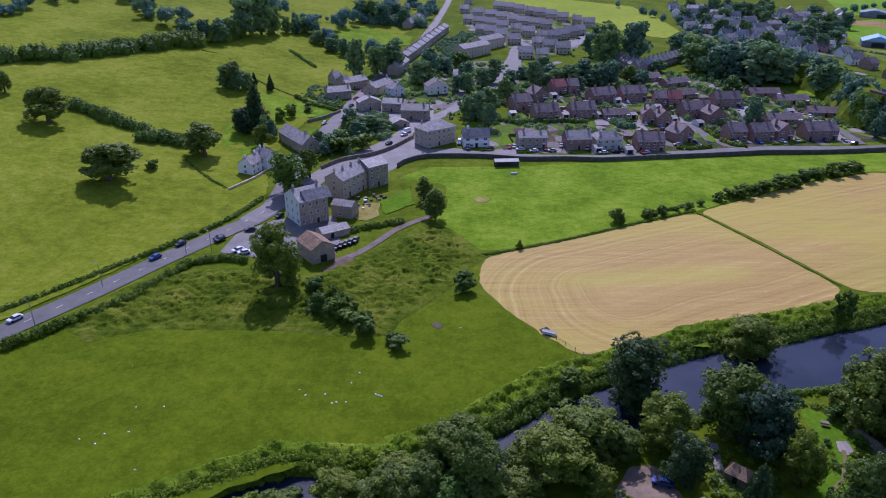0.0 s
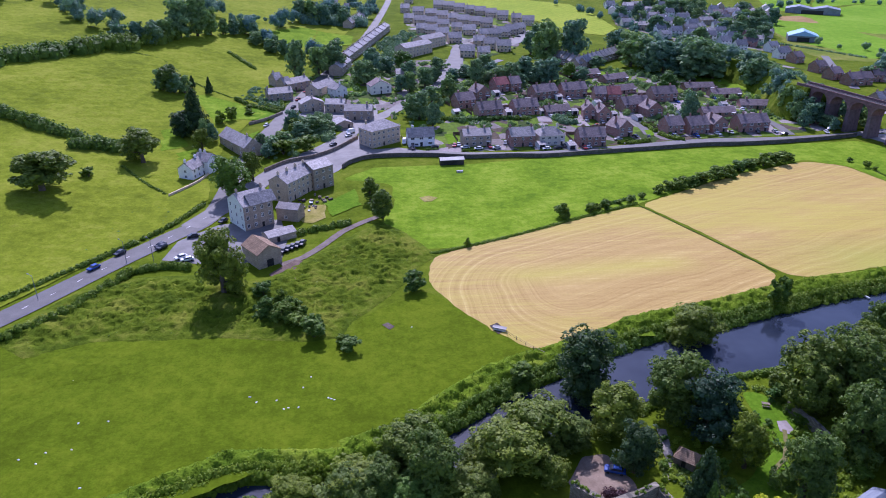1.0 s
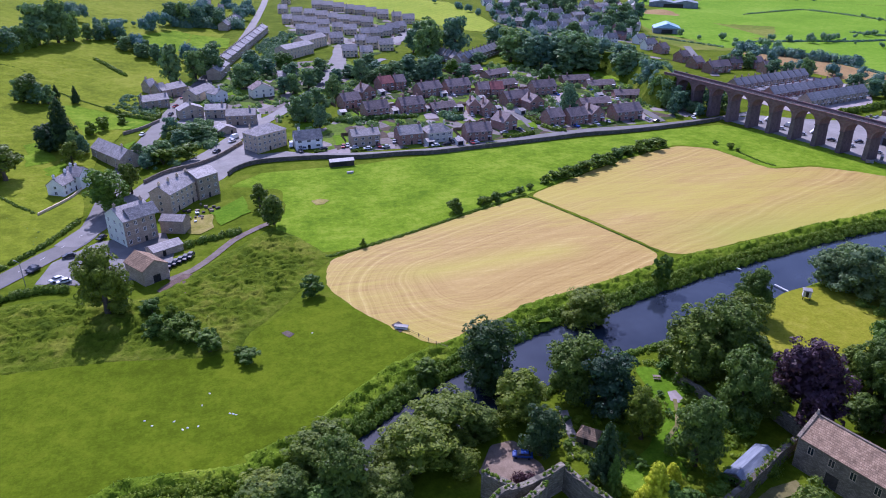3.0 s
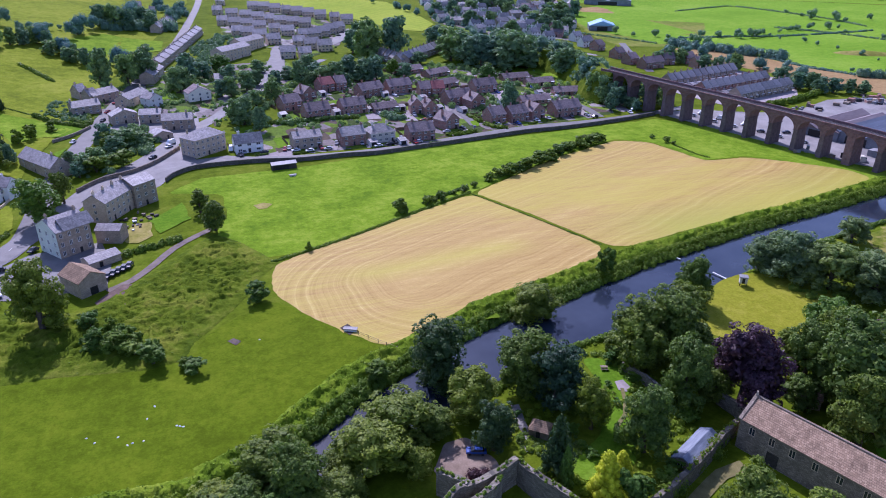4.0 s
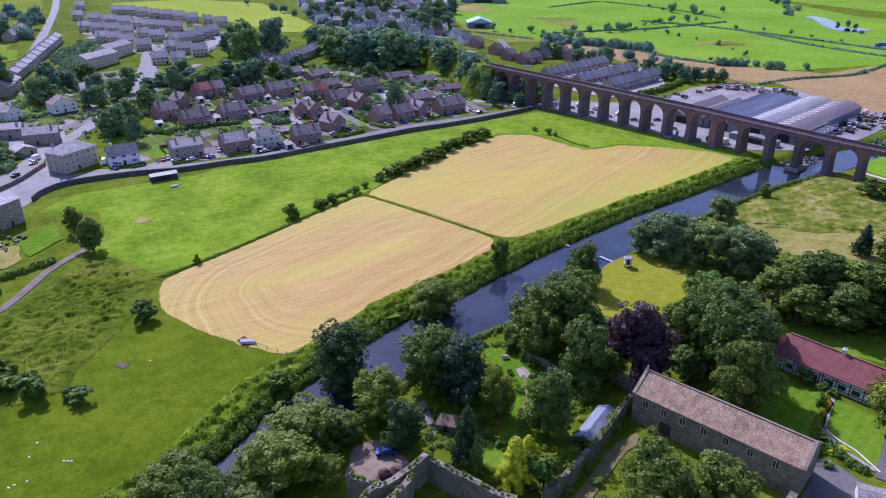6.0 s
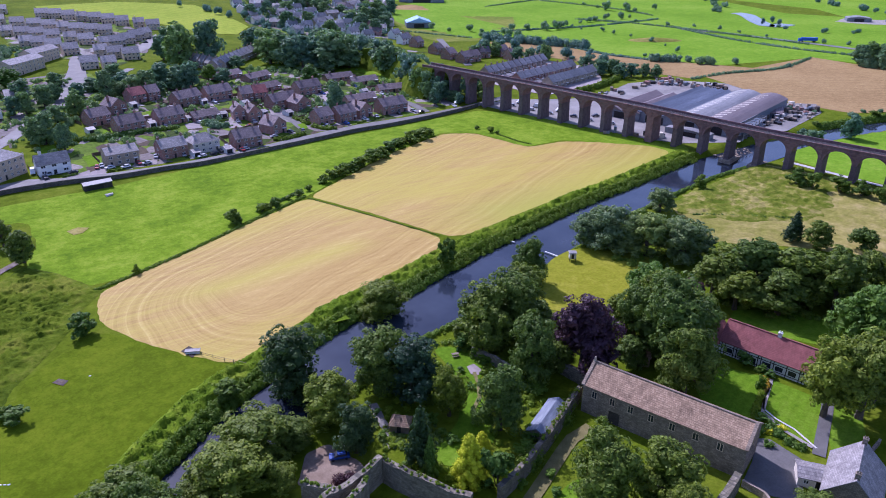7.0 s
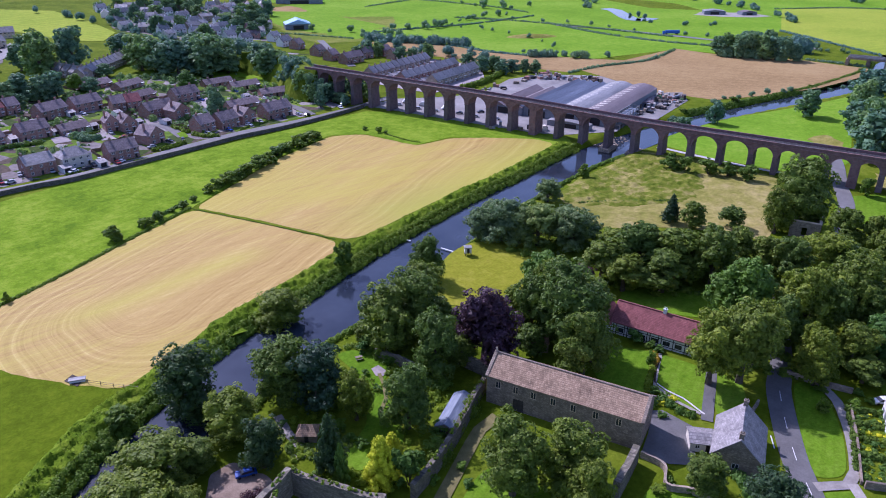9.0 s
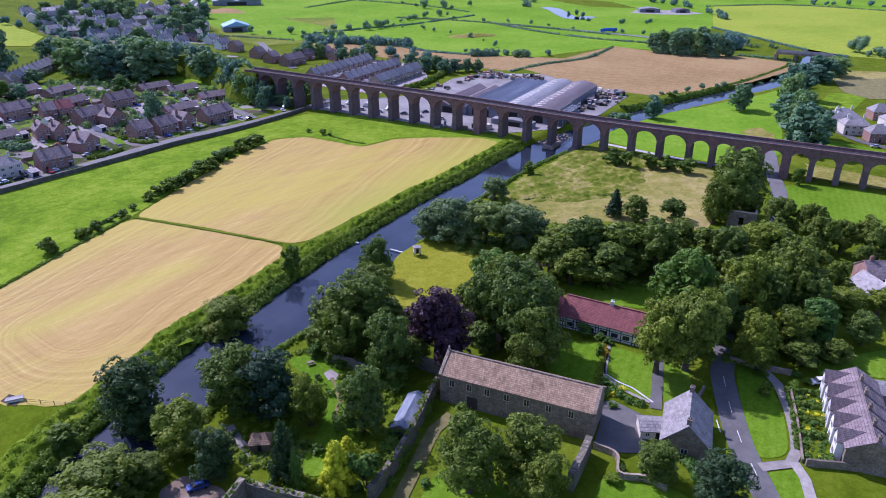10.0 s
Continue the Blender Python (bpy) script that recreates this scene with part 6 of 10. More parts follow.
sheet("lawn", [(-121.1, 423.7), (-105.0, 427.3), (-87.8, 419.2), (-67.8, 399.4), (-73.1, 389.4), (-83.3, 386.7), (-91.9, 377.1), (-104.8, 406.8)], M_BRIGHT, "bright green lawn beside the tall conifer", "lawn", 0.42, step=8, rough=1.0)
sheet("lawn", [(-114.6, 357.7), (-110.1, 363.8), (-101.7, 349.2), (-104.9, 334.1)], M_BRIGHT, "small bright green garden lawn", "lawn", 0.42, step=8, rough=0.8)
ribbon("track", [(-36.1, 208.3), (-29.4, 213.4), (-23.0, 223.5), (-17.6, 233.8), (-10.0, 242.5), (-3.8, 247.8)], 2.8, M_TRACK, "stony farm track below the gardens", "track", 0.11)
sheet("dry_patch", [(-35.1, 253.1), (-31.1, 260.3), (-25.3, 261.4), (-24.2, 247.6), (-28.9, 242.2), (-33.5, 244.2)], M_MEADOW, "dry yellow patch of garden grass", "lawn", 0.12, rough=1.8)
sheet("dry_patch", [(11.7, 266.2), (15.0, 268.7), (18.8, 265.4), (16.7, 261.4), (13.1, 261.5)], M_MEADOW, "worn dry patch in the pasture", "field", 0.12, rough=1.5)
sheet("bare_soil", [(371.7, 133.8), (384.6, 129.9), (376.2, 116.5), (363.7, 114.8), (360.0, 124.7)], M_MEADOW, "worn sandy patch in the meadow", "soil", 0.12, rough=2.5)
sheet("meadow", [(337.5, 89.8), (340.2, 57.5), (340.1, 30.3), (323.2, 27.5), (323.8, 53.5), (317.9, 83.4)], M_MEADOW, "dry yellow grass beneath the viaduct arches", "meadow", 0.11, rough=1.0)
sheet("bare_soil", [(544.8, 139.6), (574.4, 113.7), (572.4, 88.6), (519.2, 78.0), (498.7, 104.3), (507.6, 122.4)], M_EARTH, "bare brown plot beside the new houses", "soil", 0.16, rough=1.5)


def knoll(x, y, turn, a, b, h, label):
    """A low swelling of the ground, round the edges sunk into it."""
    base = float(land(x, y))
    verts, faces = [(0, 0, h)], []
    for i in range(1, 6):
        for k in range(24):
            q, w = i / 5, 2 * math.pi * k / 24
            px, py = a * q * math.cos(w), b * q * math.sin(w)
            wx, wy = x + px * math.cos(turn) - py * math.sin(turn), y + px * math.sin(turn) + py * math.cos(turn)
            verts.append((wx - x, wy - y, float(land(wx, wy)) - base + h - (h + 2.0) * q ** 2 + 0.25 * noise.noise((wx * 0.1, wy * 0.1, 3.0))))
            if i == 1:
                faces.append((0, k + 1, (k + 1) % 24 + 1))
            else:
                o, u = (i - 2) * 24 + 1, (i - 1) * 24 + 1
                faces.append((o + k, u + k, u + (k + 1) % 24, o + (k + 1) % 24))
    ob = new("knoll", mesh_from("knoll", verts, faces, M_MEADOW, smooth=True))
    ob.location = (x, y, base)
    tagged(ob, label, "field", kind="structure")


knoll(527.0, 456.0, radians(-32), 34.0, 14.0, 2.6, "pale dry knoll in the green field")

ribbon("road", [(197.0, 69.7), (178.0, 60.1), (161.9, 52.1), (151.7, 48.3), (139.8, 41.5), (128.5, 34.1), (119.7, 26.7), (112.1, 20.2)], [5.0, 5.0, 5.2, 5.4, 5.6, 5.6, 5.4, 5.2], M_TARMAC, "grey tarmac road between trees and verge", "road", 0.1)
ribbon("lane", [(158.7, 49.5), (160.6, 42.4), (156.2, 36.7), (145.4, 29.7), (134.8, 24.9), (129.9, 24.6), (124.7, 28.7)], 2.4, M_PATH, "pale gravel lane round the grass island", "lane", 0.12)
ribbon("lane", [(130.8, 24.1), (127.4, 20.8), (120.7, 17.1)], 2.2, M_PATH, "pale gravel lane past the gardens", "lane", 0.14)
ribbon("drive", [(154.7, 67.8), (145.5, 62.1), (134.4, 56.7), (127.4, 53.3)], 2.6, M_TARMAC, "narrow tarmac drive between lawns", "drive", 0.11)
ribbon("stone_edging", [(141.6, 73.8), (131.5, 69.2), (130.8, 61.1), (129.1, 54.8)], 0.45, M_PALEWAY, "pale stone edging round the square lawn", "edging", 0.16)
ribbon("path", [(57.6, 118.9), (56.3, 112.2), (56.0, 108.6), (54.0, 103.4)], 2.0, M_PATH, "pale gravel garden path", "path", 0.12)
ribbon("path", [(84.4, 116.5), (82.4, 112.0), (79.8, 107.8), (75.6, 104.5)], 0.9, M_EARTH, "narrow trodden garden path", "path", 0.14)
sheet("paving", [(84.2, 119.4), (86.5, 119.4), (86.5, 116.3), (84.6, 114.9), (83.2, 116.1)], M_DRIVE, "small pinkish garden patio", "paving", 0.15, rough=0.3)
ribbon("path", [(66.4, 74.8), (74.9, 78.9), (88.0, 85.1), (94.1, 85.7)], 3.0, M_EARTH, "trodden brown earth path along the ruined wall", "path", 0.1)
ribbon("path", [(301.2, 176.0), (302.6, 156.4), (304.2, 136.9), (307.0, 119.4), (311.0, 104.5)], 2.6, M_PALEWAY, "pale concrete path along the viaduct", "path", 0.14)
ribbon("road", [(350.0, 112.4), (335.0, 104.7), (311.3, 94.7), (285.1, 82.3), (243.9, 69.5)], 6.0, M_TARMAC, "grey road passing under the viaduct", "road", 0.12)
ribbon("road", [(406.5, 96.8), (394.0, 82.6), (390.3, 69.5), (390.3, 52.3)], 5.0, M_TARMAC, "pale estate road by the new houses", "road", 0.14)
ribbon("road", [(606.0, 490.0), (620.9, 449.6), (632.1, 356.6), (636.7, 300.3), (657.3, 240.6)], 8.0, M_TARMAC, "distant main road across the fields", "road", 0.3, step=30)
ribbon("road", [(135.8, 347.8), (136.8, 368.0), (131.7, 382.4), (115.5, 374.7)], 5.0, M_TARMAC, "estate road between the brick houses", "road", 0.14)
ribbon("road", [(210.2, 343.0), (212.4, 363.3), (211.3, 378.7)], 5.0, M_TARMAC, "estate road between the brick houses", "road", 0.14)
ribbon("road", [(25.1, 447.5), (39.9, 475.8), (53.2, 524.5), (55.5, 576.6), (72.3, 620.7), (118.0, 648.8), (128.8, 651.8)], 6.0, M_TARMAC, "estate road winding uphill", "road", 0.3)
ribbon("road", [(312.1, 447.0), (328.3, 483.0), (342.8, 522.4), (363.6, 569.2)], 6.0, M_TARMAC, "pale road by the brick houses", "road", 0.3)
ribbon("river", [(770.0, 548.7), (763.5, 528.5), (720.7, 482.5), (703.6, 455.6), (732.0, 455.2)], 18.0, M_WATER, "distant bend of the river in the fields", "river", 0.25, step=10)

# ---- field edges, hedges and bank growth ----
bank_l, bank_r = [], []
for i in range(len(RIVER)):
    a, b = RIVER[max(i - 1, 0)], RIVER[min(i + 1, len(RIVER) - 1)]
    d = Vector((b[0] - a[0], b[1] - a[1])).normalized()
    for side, line in ((1, bank_l), (-1, bank_r)):
        line.append((RIVER[i][0] - d.y * side * (RIVER[i][2] + 3.4), RIVER[i][1] + d.x * side * (RIVER[i][2] + 3.4)))
for k, (a, b) in enumerate(((0, 5), (4, 9), (8, 13), (12, 18))):
    wide = (6, 9, 8, 8)[k]
    poly = bank_l[a:b + 1] + [(x - 0.25 * wide, y + wide * (0.9 + 0.2 * math.sin(x * 0.3))) for x, y in reversed(bank_l[a:b + 1])]
    lumpy_cover("bank_growth", poly, 3.0, M_BANKGRASS, "tussocks of long grass and nettles on the bank", 0.55, 40 + k, 1100, M_BANK, 0.28, 2.2)
    hedge(bank_l[a:b + 1], 1.1, 2.4, "lush reeds at the water's edge", M_BANK, 0.35, 0.3, "bank_growth", "stuff", 0.8)
low_l = []
for i in range(19):
    a, b = RIVER[max(i - 1, 0)], RIVER[min(i + 1, len(RIVER) - 1)]
    d = Vector((b[0] - a[0], b[1] - a[1])).normalized()
    low_l.append((RIVER[i][0] - d.y * (RIVER[i][2] + 1.3), RIVER[i][1] + d.x * (RIVER[i][2] + 1.3)))
for a, b in ((0, 6), (6, 12), (12, 18)):
    hedge(low_l[a:b + 1], 1.3, 3.0, "nettles and reeds on the river's edge", M_BANK, 0.4, 0.32, "bank_growth", "stuff", 0.8)
for a, b in ((8, 11), (14, 18)):
    hedge(bank_r[a:b + 1], 1.2, 3.0, "green bank plants at the water's edge", M_BANK, 0.8, 0.3, "bank_growth", "stuff", 0.5)
hedge(bank_l[21:26], 1.0, 5.0, "rough grass along the far river bank", M_BANK, 0.4, 0.6, "bank_growth", "stuff", 0.8)
for k, (x, y) in enumerate(bank_l[21:26]):
    G_BUSH.plant(x + 2.5 * (k % 2), y + 1.5, (2.2, 3.6, 1.8)[k % 3], (2.2, 3.4, 1.9)[k % 3], "bush on the far river bank")
lumpy_cover("tussocks", [(62.0, 164.0), (64.5, 166.8), (68.1, 167.8), (69.5, 162.4), (69.6, 156.5), (63.6, 157.1)], 1.2, M_BANKGRASS, "tall uncut grass at the field edge", 0.5, 17, 500, M_BANK, 0.25, 1.0)
lumpy_cover("tussocks", ROUGH, 2.4, M_TALL, "tussocks of rough grass, nettles and bracken", 0.55, 7, 900, None, 0.3, 7.0)
lumpy_cover("tussocks", [(-65.3, 149.8), (-81.9, 144.8), (-94.4, 131.4), (-105.3, 116.1), (-115.2, 131.3), (-102.8, 147.2), (-89.8, 163.3), (-71.8, 169.3)], 0.9, M_PASTURE, "low tussocks in the pasture", 0.8, 8, 0, None, 0.3, 9.0)
UNCUT = [(226.1, 172.0), (255.8, 177.0), (290.4, 177.0), (298.0, 152.0), (299.0, 130.0), (279.3, 140.2), (267.5, 132.8), (244.3, 126.2), (228.6, 135.9), (213.5, 147.5), (209.0, 158.5), (212.0, 165.0)]
OLD_MEADOW = []
for a, b in zip(UNCUT, UNCUT[1:] + UNCUT[:1]):
    for k in range(6):
        x, y = a[0] + (b[0] - a[0]) * k / 6, a[1] + (b[1] - a[1]) * k / 6
        OLD_MEADOW.append((x + 5.5 * noise.noise((x * 0.16, y * 0.16, 2.0)), y + 5.5 * noise.noise((x * 0.16, y * 0.16, 7.0))))
lumpy_cover("tussocks", OLD_MEADOW, 1.5, M_OLDGRASS, "long uncut meadow grass, olive green and seeding", 0.8, 9, 0, None, 0.3, 5.0)
lumpy_cover("tussocks", [(299.5, 128.0), (300.5, 117.4), (282.4, 104.4), (232.3, 89.0), (221.2, 114.4), (199.1, 135.4), (211.5, 146.0), (228.6, 133.9), (244.3, 124.2), (267.5, 130.8), (279.3, 138.2)], 0.6, M_MEADOW, "straw-coloured dry meadow grass", 0.9, 12, 0, None, 0.3, 5.0)
hedge([(213.0, 155.0), (223.0, 147.5), (233.0, 139.0), (243.0, 131.0)], 0.7, 1.0, "dark rushes along a meadow ditch", M_HEDGE, 0.5, 0.4, "ditch_growth", "stuff", 0.8)
lumpy_cover("tussocks", [(-181.5, 303.3), (-150.3, 235.5), (-125.0, 222.7), (-106.8, 227.9), (-93.7, 252.2), (-88.7, 275.1), (-108.0, 302.7), (-119.0, 292.9), (-146.7, 303.0)], 1.1, M_HILL, "uneven hummocks in the hill pasture", 1.3, 21, 0, None, 0.3, 10.0)
lumpy_cover("tussocks", [(-222.5, 399.1), (-199.3, 442.2), (-165.2, 505.3), (-125.9, 560.1), (-103.8, 530.0), (-110.9, 464.1), (-118.5, 425.7), (-140.0, 416.2), (-130.2, 371.3), (-140.1, 352.5), (-190.4, 366.4)], 1.6, M_HILL, "uneven hummocks in the hill pasture", 2.0, 22, 0, None, 0.3, 14.0)
scatter([(-103.2, 217.4), (-131.3, 263.4), (-116.5, 284.0), (-81.8, 260.1), (-82.2, 245.7), (-93.0, 227.2)], 160, 0.5, "dark thistles on the hill pasture", M_HEDGE, 0.3, "thistles", 10, 0.4, 8)
hedge([(97.5, 250.2), (110.6, 218.8), (122.1, 189.8)], 0.25, 0.55, "low rough ditch between the hay fields", M_HEDGE, 0.5, 0.3, "ditch_growth", "stuff", 0.4)
hedge([(13.0, 212.9), (26.2, 217.9), (47.8, 227.7), (73.2, 241.1), (97.6, 253.0)], 0.7, 1.6, "rough grass strip beside the hay field", M_BANK, 0.4, 0.4, "ditch_growth", "stuff", 0.5)
hedge([(115.1, 267.4), (128.8, 273.7), (149.4, 286.5), (166.9, 296.6), (187.9, 308.0)], 1.6, 3.0, "overgrown bushy hedge above the hay field", M_HEDGE, 0.5, 0.6, wild=0.6)
hedge([(75.0, 246.8), (85.1, 252.3), (98.9, 259.8)], 1.1, 1.6, "gappy low hedge above the hay field", M_HEDGE, 0.4, 0.5, wild=0.7)
hedge([(217.0, 283.0), (217.3, 275.0), (218.0, 267.0), (220.4, 259.5)], 0.5, 0.8, "dark rushy ditch in the pasture corner", M_HEDGE, 0.5, 0.4, "ditch_growth", "stuff", 0.8)
for x, y, h, r in [(213.7, 297.5, 2.2, 1.6), (216.2, 289.0, 3.0, 2.2), (217.6, 284.5, 2.0, 1.5)]:
    G_BUSH.plant(x, y, h, r, "small thorn bush in the pasture corner")
hedge([(-126.7, 174.3), (-117.0, 187.1), (-106.5, 202.5), (-94.5, 220.1), (-81.2, 241.9), (-73.0, 265.7)], 1.5, 2.0, "clipped hedge along the main road", M_HEDGE, 0.5, 0.45)
hedge([(-115.4, 154.4), (-106.3, 165.6), (-95.7, 177.2), (-87.0, 193.8), (-82.1, 205.8)], 3.0, 2.8, "dense hedge below the main road", M_HEDGE, 0.5, 0.45)
hedge([(-83.0, 205.8), (-72.0, 209.2), (-61.8, 205.9)], 2.4, 2.4, "garden hedge beside the inn yard", M_HEDGE, 0.5, 0.45)
hedge([(-186.8, 352.5), (-173.3, 345.4), (-152.8, 335.0), (-130.6, 324.8), (-123.5, 323.1)], 6.0, 7.0, "tall overgrown hillside hedge", M_HEDGE, 0.45, 0.8, wild=0.5)
hedge([(-251.2, 405.0), (-230.8, 427.2), (-210.5, 457.8), (-197.4, 479.6), (-181.5, 510.3), (-159.3, 561.5)], 10.0, 10.0, "tall belt of hedgerow trees", M_HEDGE, 0.4, 1.0, wild=0.75)
hedge([(-115.9, 303.7), (-104.0, 289.2), (-90.4, 275.2)], 1.0, 1.5, "rough grassy field boundary line", M_HEDGE, 0.4, 0.5)
hedge([(-113.8, 537.0), (-102.7, 521.2), (-89.4, 500.9)], 2.0, 3.0, "line of gorse in a hollow", M_HEDGE, 0.4, 0.6, wild=0.6)
hedge([(-174.7, 500.9), (-149.3, 492.2), (-121.0, 452.8), (-87.5, 425.1)], 0.8, 1.2, "rough field boundary on the hill", M_HEDGE, 0.4, 0.5)
hedge([(23.3, 381.9), (51.5, 382.3), (79.8, 379.4)], 2.2, 2.2, "clipped garden hedge behind the houses", M_HEDGE, 0.5, 0.6)
hedge([(-84.1, 432.4), (-73.3, 421.2), (-61.1, 408.3), (-63.1, 426.4)], 2.0, 2.2, "clipped garden hedge round the cottages", M_HEDGE, 0.5, 0.6)
hedge([(142.9, 366.1), (147.4, 343.8), (150.0, 335.9)], 1.8, 1.8, "clipped hedge on a garden corner", M_HEDGE, 0.5, 0.6)
hedge([(114.5, 335.1), (120.6, 332.9), (133.3, 337.2)], 2.0, 2.0, "clipped hedge on a garden corner", M_HEDGE, 0.5, 0.6)
hedge([(317.9, 333.9), (339.2, 336.7), (377.9, 351.9)], 4.0, 4.0, "tall dark hedge beside the works", M_HEDGE, 0.5, 0.8)
hedge([(-33.0, 233.0), (-21.8, 238.2), (-14.0, 241.8)], 2.2, 3.0, "garden hedge above the track", M_HEDGE, 0.5, 0.5)
for line in ([(150.5, 30.8), (154.7, 25.2)], [(145.7, 28.8), (149.0, 23.1)], [(140.5, 26.6), (143.8, 21.0)], [(155.1, 33.1), (158.5, 27.8)]):
    hedge(line, 1.4, 1.5, "clipped hedge between small gardens", M_HEDGE, 0.6, 0.35)
hedge([(116.5, 40.6), (112.7, 36.4), (108.5, 32.1)], 2.0, 2.4, "bright clipped hedge by the lodge", M_LIME, 0.6, 0.35)
hedge([(142.7, 76.2), (139.4, 73.7), (135.4, 72.7)], 0.7, 1.2, "orange and yellow flowers in the lawn border", M_FLOWER, 0.6, 0.28, "flower_bed", wild=0.6)
hedge([(124.9, 63.9), (126.8, 62.9), (129.8, 62.3)], 1.1, 1.6, "yellow-leaved shrubs beside the courtyard", M_GOLD, 0.6, 0.3, "shrub", wild=0.5)
hedge([(125.7, 58.5), (126.5, 56.6), (127.0, 54.9)], 1.1, 1.6, "light green shrubs beside the courtyard wall", M_LIME, 0.7, 0.3, "shrub", wild=0.6)
hedge([(142.3, 76.1), (133.2, 71.5), (126.6, 68.3)], 0.8, 1.4, "mixed flower border beside the lawn", M_BANK, 0.6, 0.3, wild=0.6)
ribbon("path", [(143.3, 75.0), (134.2, 70.5), (130.3, 68.4), (128.6, 61.5), (128.6, 55.4)], 0.9, M_PATH, "pale stone edging of the square lawn", "path", 0.16)
hedge([(122.3, 64.7), (126.3, 63.7), (125.7, 58.1)], 1.4, 2.0, "garden shrubs beside the courtyard", M_LIME, 0.6, 0.35, wild=0.6)

# belts of trees far off
belt([(-302.3, 500.4), (-299.1, 538.6), (-292.5, 586.0), (-275.4, 630.1)], 8, 14, 7, 4, 1)
belt([(-261.7, 620.9), (-230.0, 571.4), (-206.7, 550.7), (-198.3, 577.2)], 7, 14, 7, 4, 2)
belt([(-166.0, 587.7), (-164.0, 636.3), (-157.3, 672.2), (-141.5, 644.3)], 9, 16, 8, 5, 3)
belt([(-131.0, 640.6), (-114.8, 661.4), (-86.9, 682.3)], 10, 8, 4, 2, 4)
belt([(-107.3, 599.3), (-82.0, 564.9), (-59.1, 556.3), (-36.2, 538.4)], 7, 14, 6.5, 5, 5)
belt([(-85.4, 769.1), (-55.7, 763.0), (-25.8, 742.2), (-9.3, 802.5)], 12, 14, 7, 8, 6)
belt([(386.4, 616.3), (429.6, 570.8), (428.8, 528.2), (450.6, 481.4)], 13, 8, 4.5, 4, 7)
belt([(405.4, 554.5), (458.2, 583.1), (484.3, 557.3), (564.1, 584.5), (647.8, 584.4)], 16, 8, 4.5, 4, 8)
belt([(360.6, 507.1), (382.7, 498.5), (387.7, 468.3), (395.5, 431.6), (404.2, 411.5)], 10, 9, 5, 5, 9)
belt([(385.4, 385.7), (388.7, 368.2), (379.4, 349.1)], 8, 11, 6, 4, 10)
belt([(504.4, 592.4), (522.3, 542.2), (525.0, 481.4), (485.5, 379.7)], 17.6, 4.8, 2.7, 5, 11)
belt([(458.1, 400.5), (468.1, 366.0), (485.1, 344.0), (511.4, 312.2)], 20.8, 4.1, 3.4, 3, 12)
belt([(573.8, 623.4), (600.6, 550.9), (628.7, 493.2), (636.4, 391.1), (650.1, 348.3)], 22.4, 4.8, 3.1, 5, 13)
belt([(653.1, 254.2), (645.4, 231.0), (649.8, 213.4)], 8, 6.8, 3.4, 4, 16)
belt([(675.7, 169.1), (669.1, 152.2), (660.9, 134.4), (663.4, 106.7)], 9, 13, 7, 6, 17)
belt([(734.3, 483.8), (696.1, 421.6), (708.9, 394.5), (738.2, 376.8)], 12.8, 6.1, 4.1, 6, 18)
belt([(669.3, 693.8), (671.6, 635.2), (724.7, 634.9)], 14.4, 9.5, 5.4, 8, 19)
belt([(1046.6, 312.2), (1062.5, 275.5), (1083.5, 215.3)], 11.2, 7.5, 4.8, 6, 20)
belt([(388.5, 230.5), (410.4, 207.1), (454.2, 193.9), (498.5, 177.9), (548.2, 170.8)], 11.2, 3.4, 2.7, 3, 21)
belt([(537.6, 167.2), (494.0, 146.6), (448.9, 137.9)], 7, 11, 6, 4, 22)
belt([(195.6, 843.4), (229.8, 735.6), (241.9, 681.5)], 14, 8, 5, 6, 25)
belt([(-109.6, 586.0), (-101.1, 630.5), (-83.3, 688.3), (-65.5, 743.8), (-28.6, 831.7)], 12, 13, 7, 8, 28)


FARBELT = [(395.5, 547.1), (409.9, 519.8), (422.0, 494.2), (435.8, 471.8), (443.3, 454.5)]
hedge([(444.5, 384.1), (452.0, 378.0), (461.4, 371.1)], 6.5, 6.5, "clump of dark bushes on the crop's edge", M_LEAF_FAR_HAZE, 0.5, 0.8, wild=0.4)
hedge([(462.6, 360.7), (467.0, 355.0), (473.3, 349.1)], 6.5, 6.5, "clump of dark bushes on the crop's edge", M_LEAF_FAR_HAZE, 0.5, 0.8, wild=0.4)
for k, (x, y) in enumerate([(370.6, 381.8), (370.0, 366.3), (379.5, 364.2), (375.4, 351.8), (384.8, 349.7), (392.8, 346.1), (398.8, 340.5)]):
    G_MID.plant(x, y, 12.0 - k * 0.6, 6.8 - k * 0.3, "rounded tree beside the brick terraces")
for k, (x, y) in enumerate([(337.8, 474.6), (347.0, 474.0), (353.6, 469.0), (357.5, 443.9), (362.5, 434.7), (375.0, 431.5)]):
    G_MID.plant(x, y, 9.5 + (k * 7 % 4), 6.0, "leafy garden tree by the brick houses")
hedge(FARBELT, 8.0, 8.0, "thick dark tree belt between the far fields", M_LEAF_FAR_HAZE, 0.45, 0.9, wild=0.6)
hedge([(-89.1, 425.1), (-75.7, 411.7), (-60.5, 400.5)], 2.6, 2.6, "tall dark clipped hedge above the lawn", M_HEDGE, 0.7, 0.5, wild=0.15)
hedge([(-142.9, 320.8), (-132.6, 322.8), (-121.4, 328.0)], 5.0, 6.0, "overgrown dark hedge on the hill pasture", M_HEDGE, 0.5, 0.6, wild=0.5)
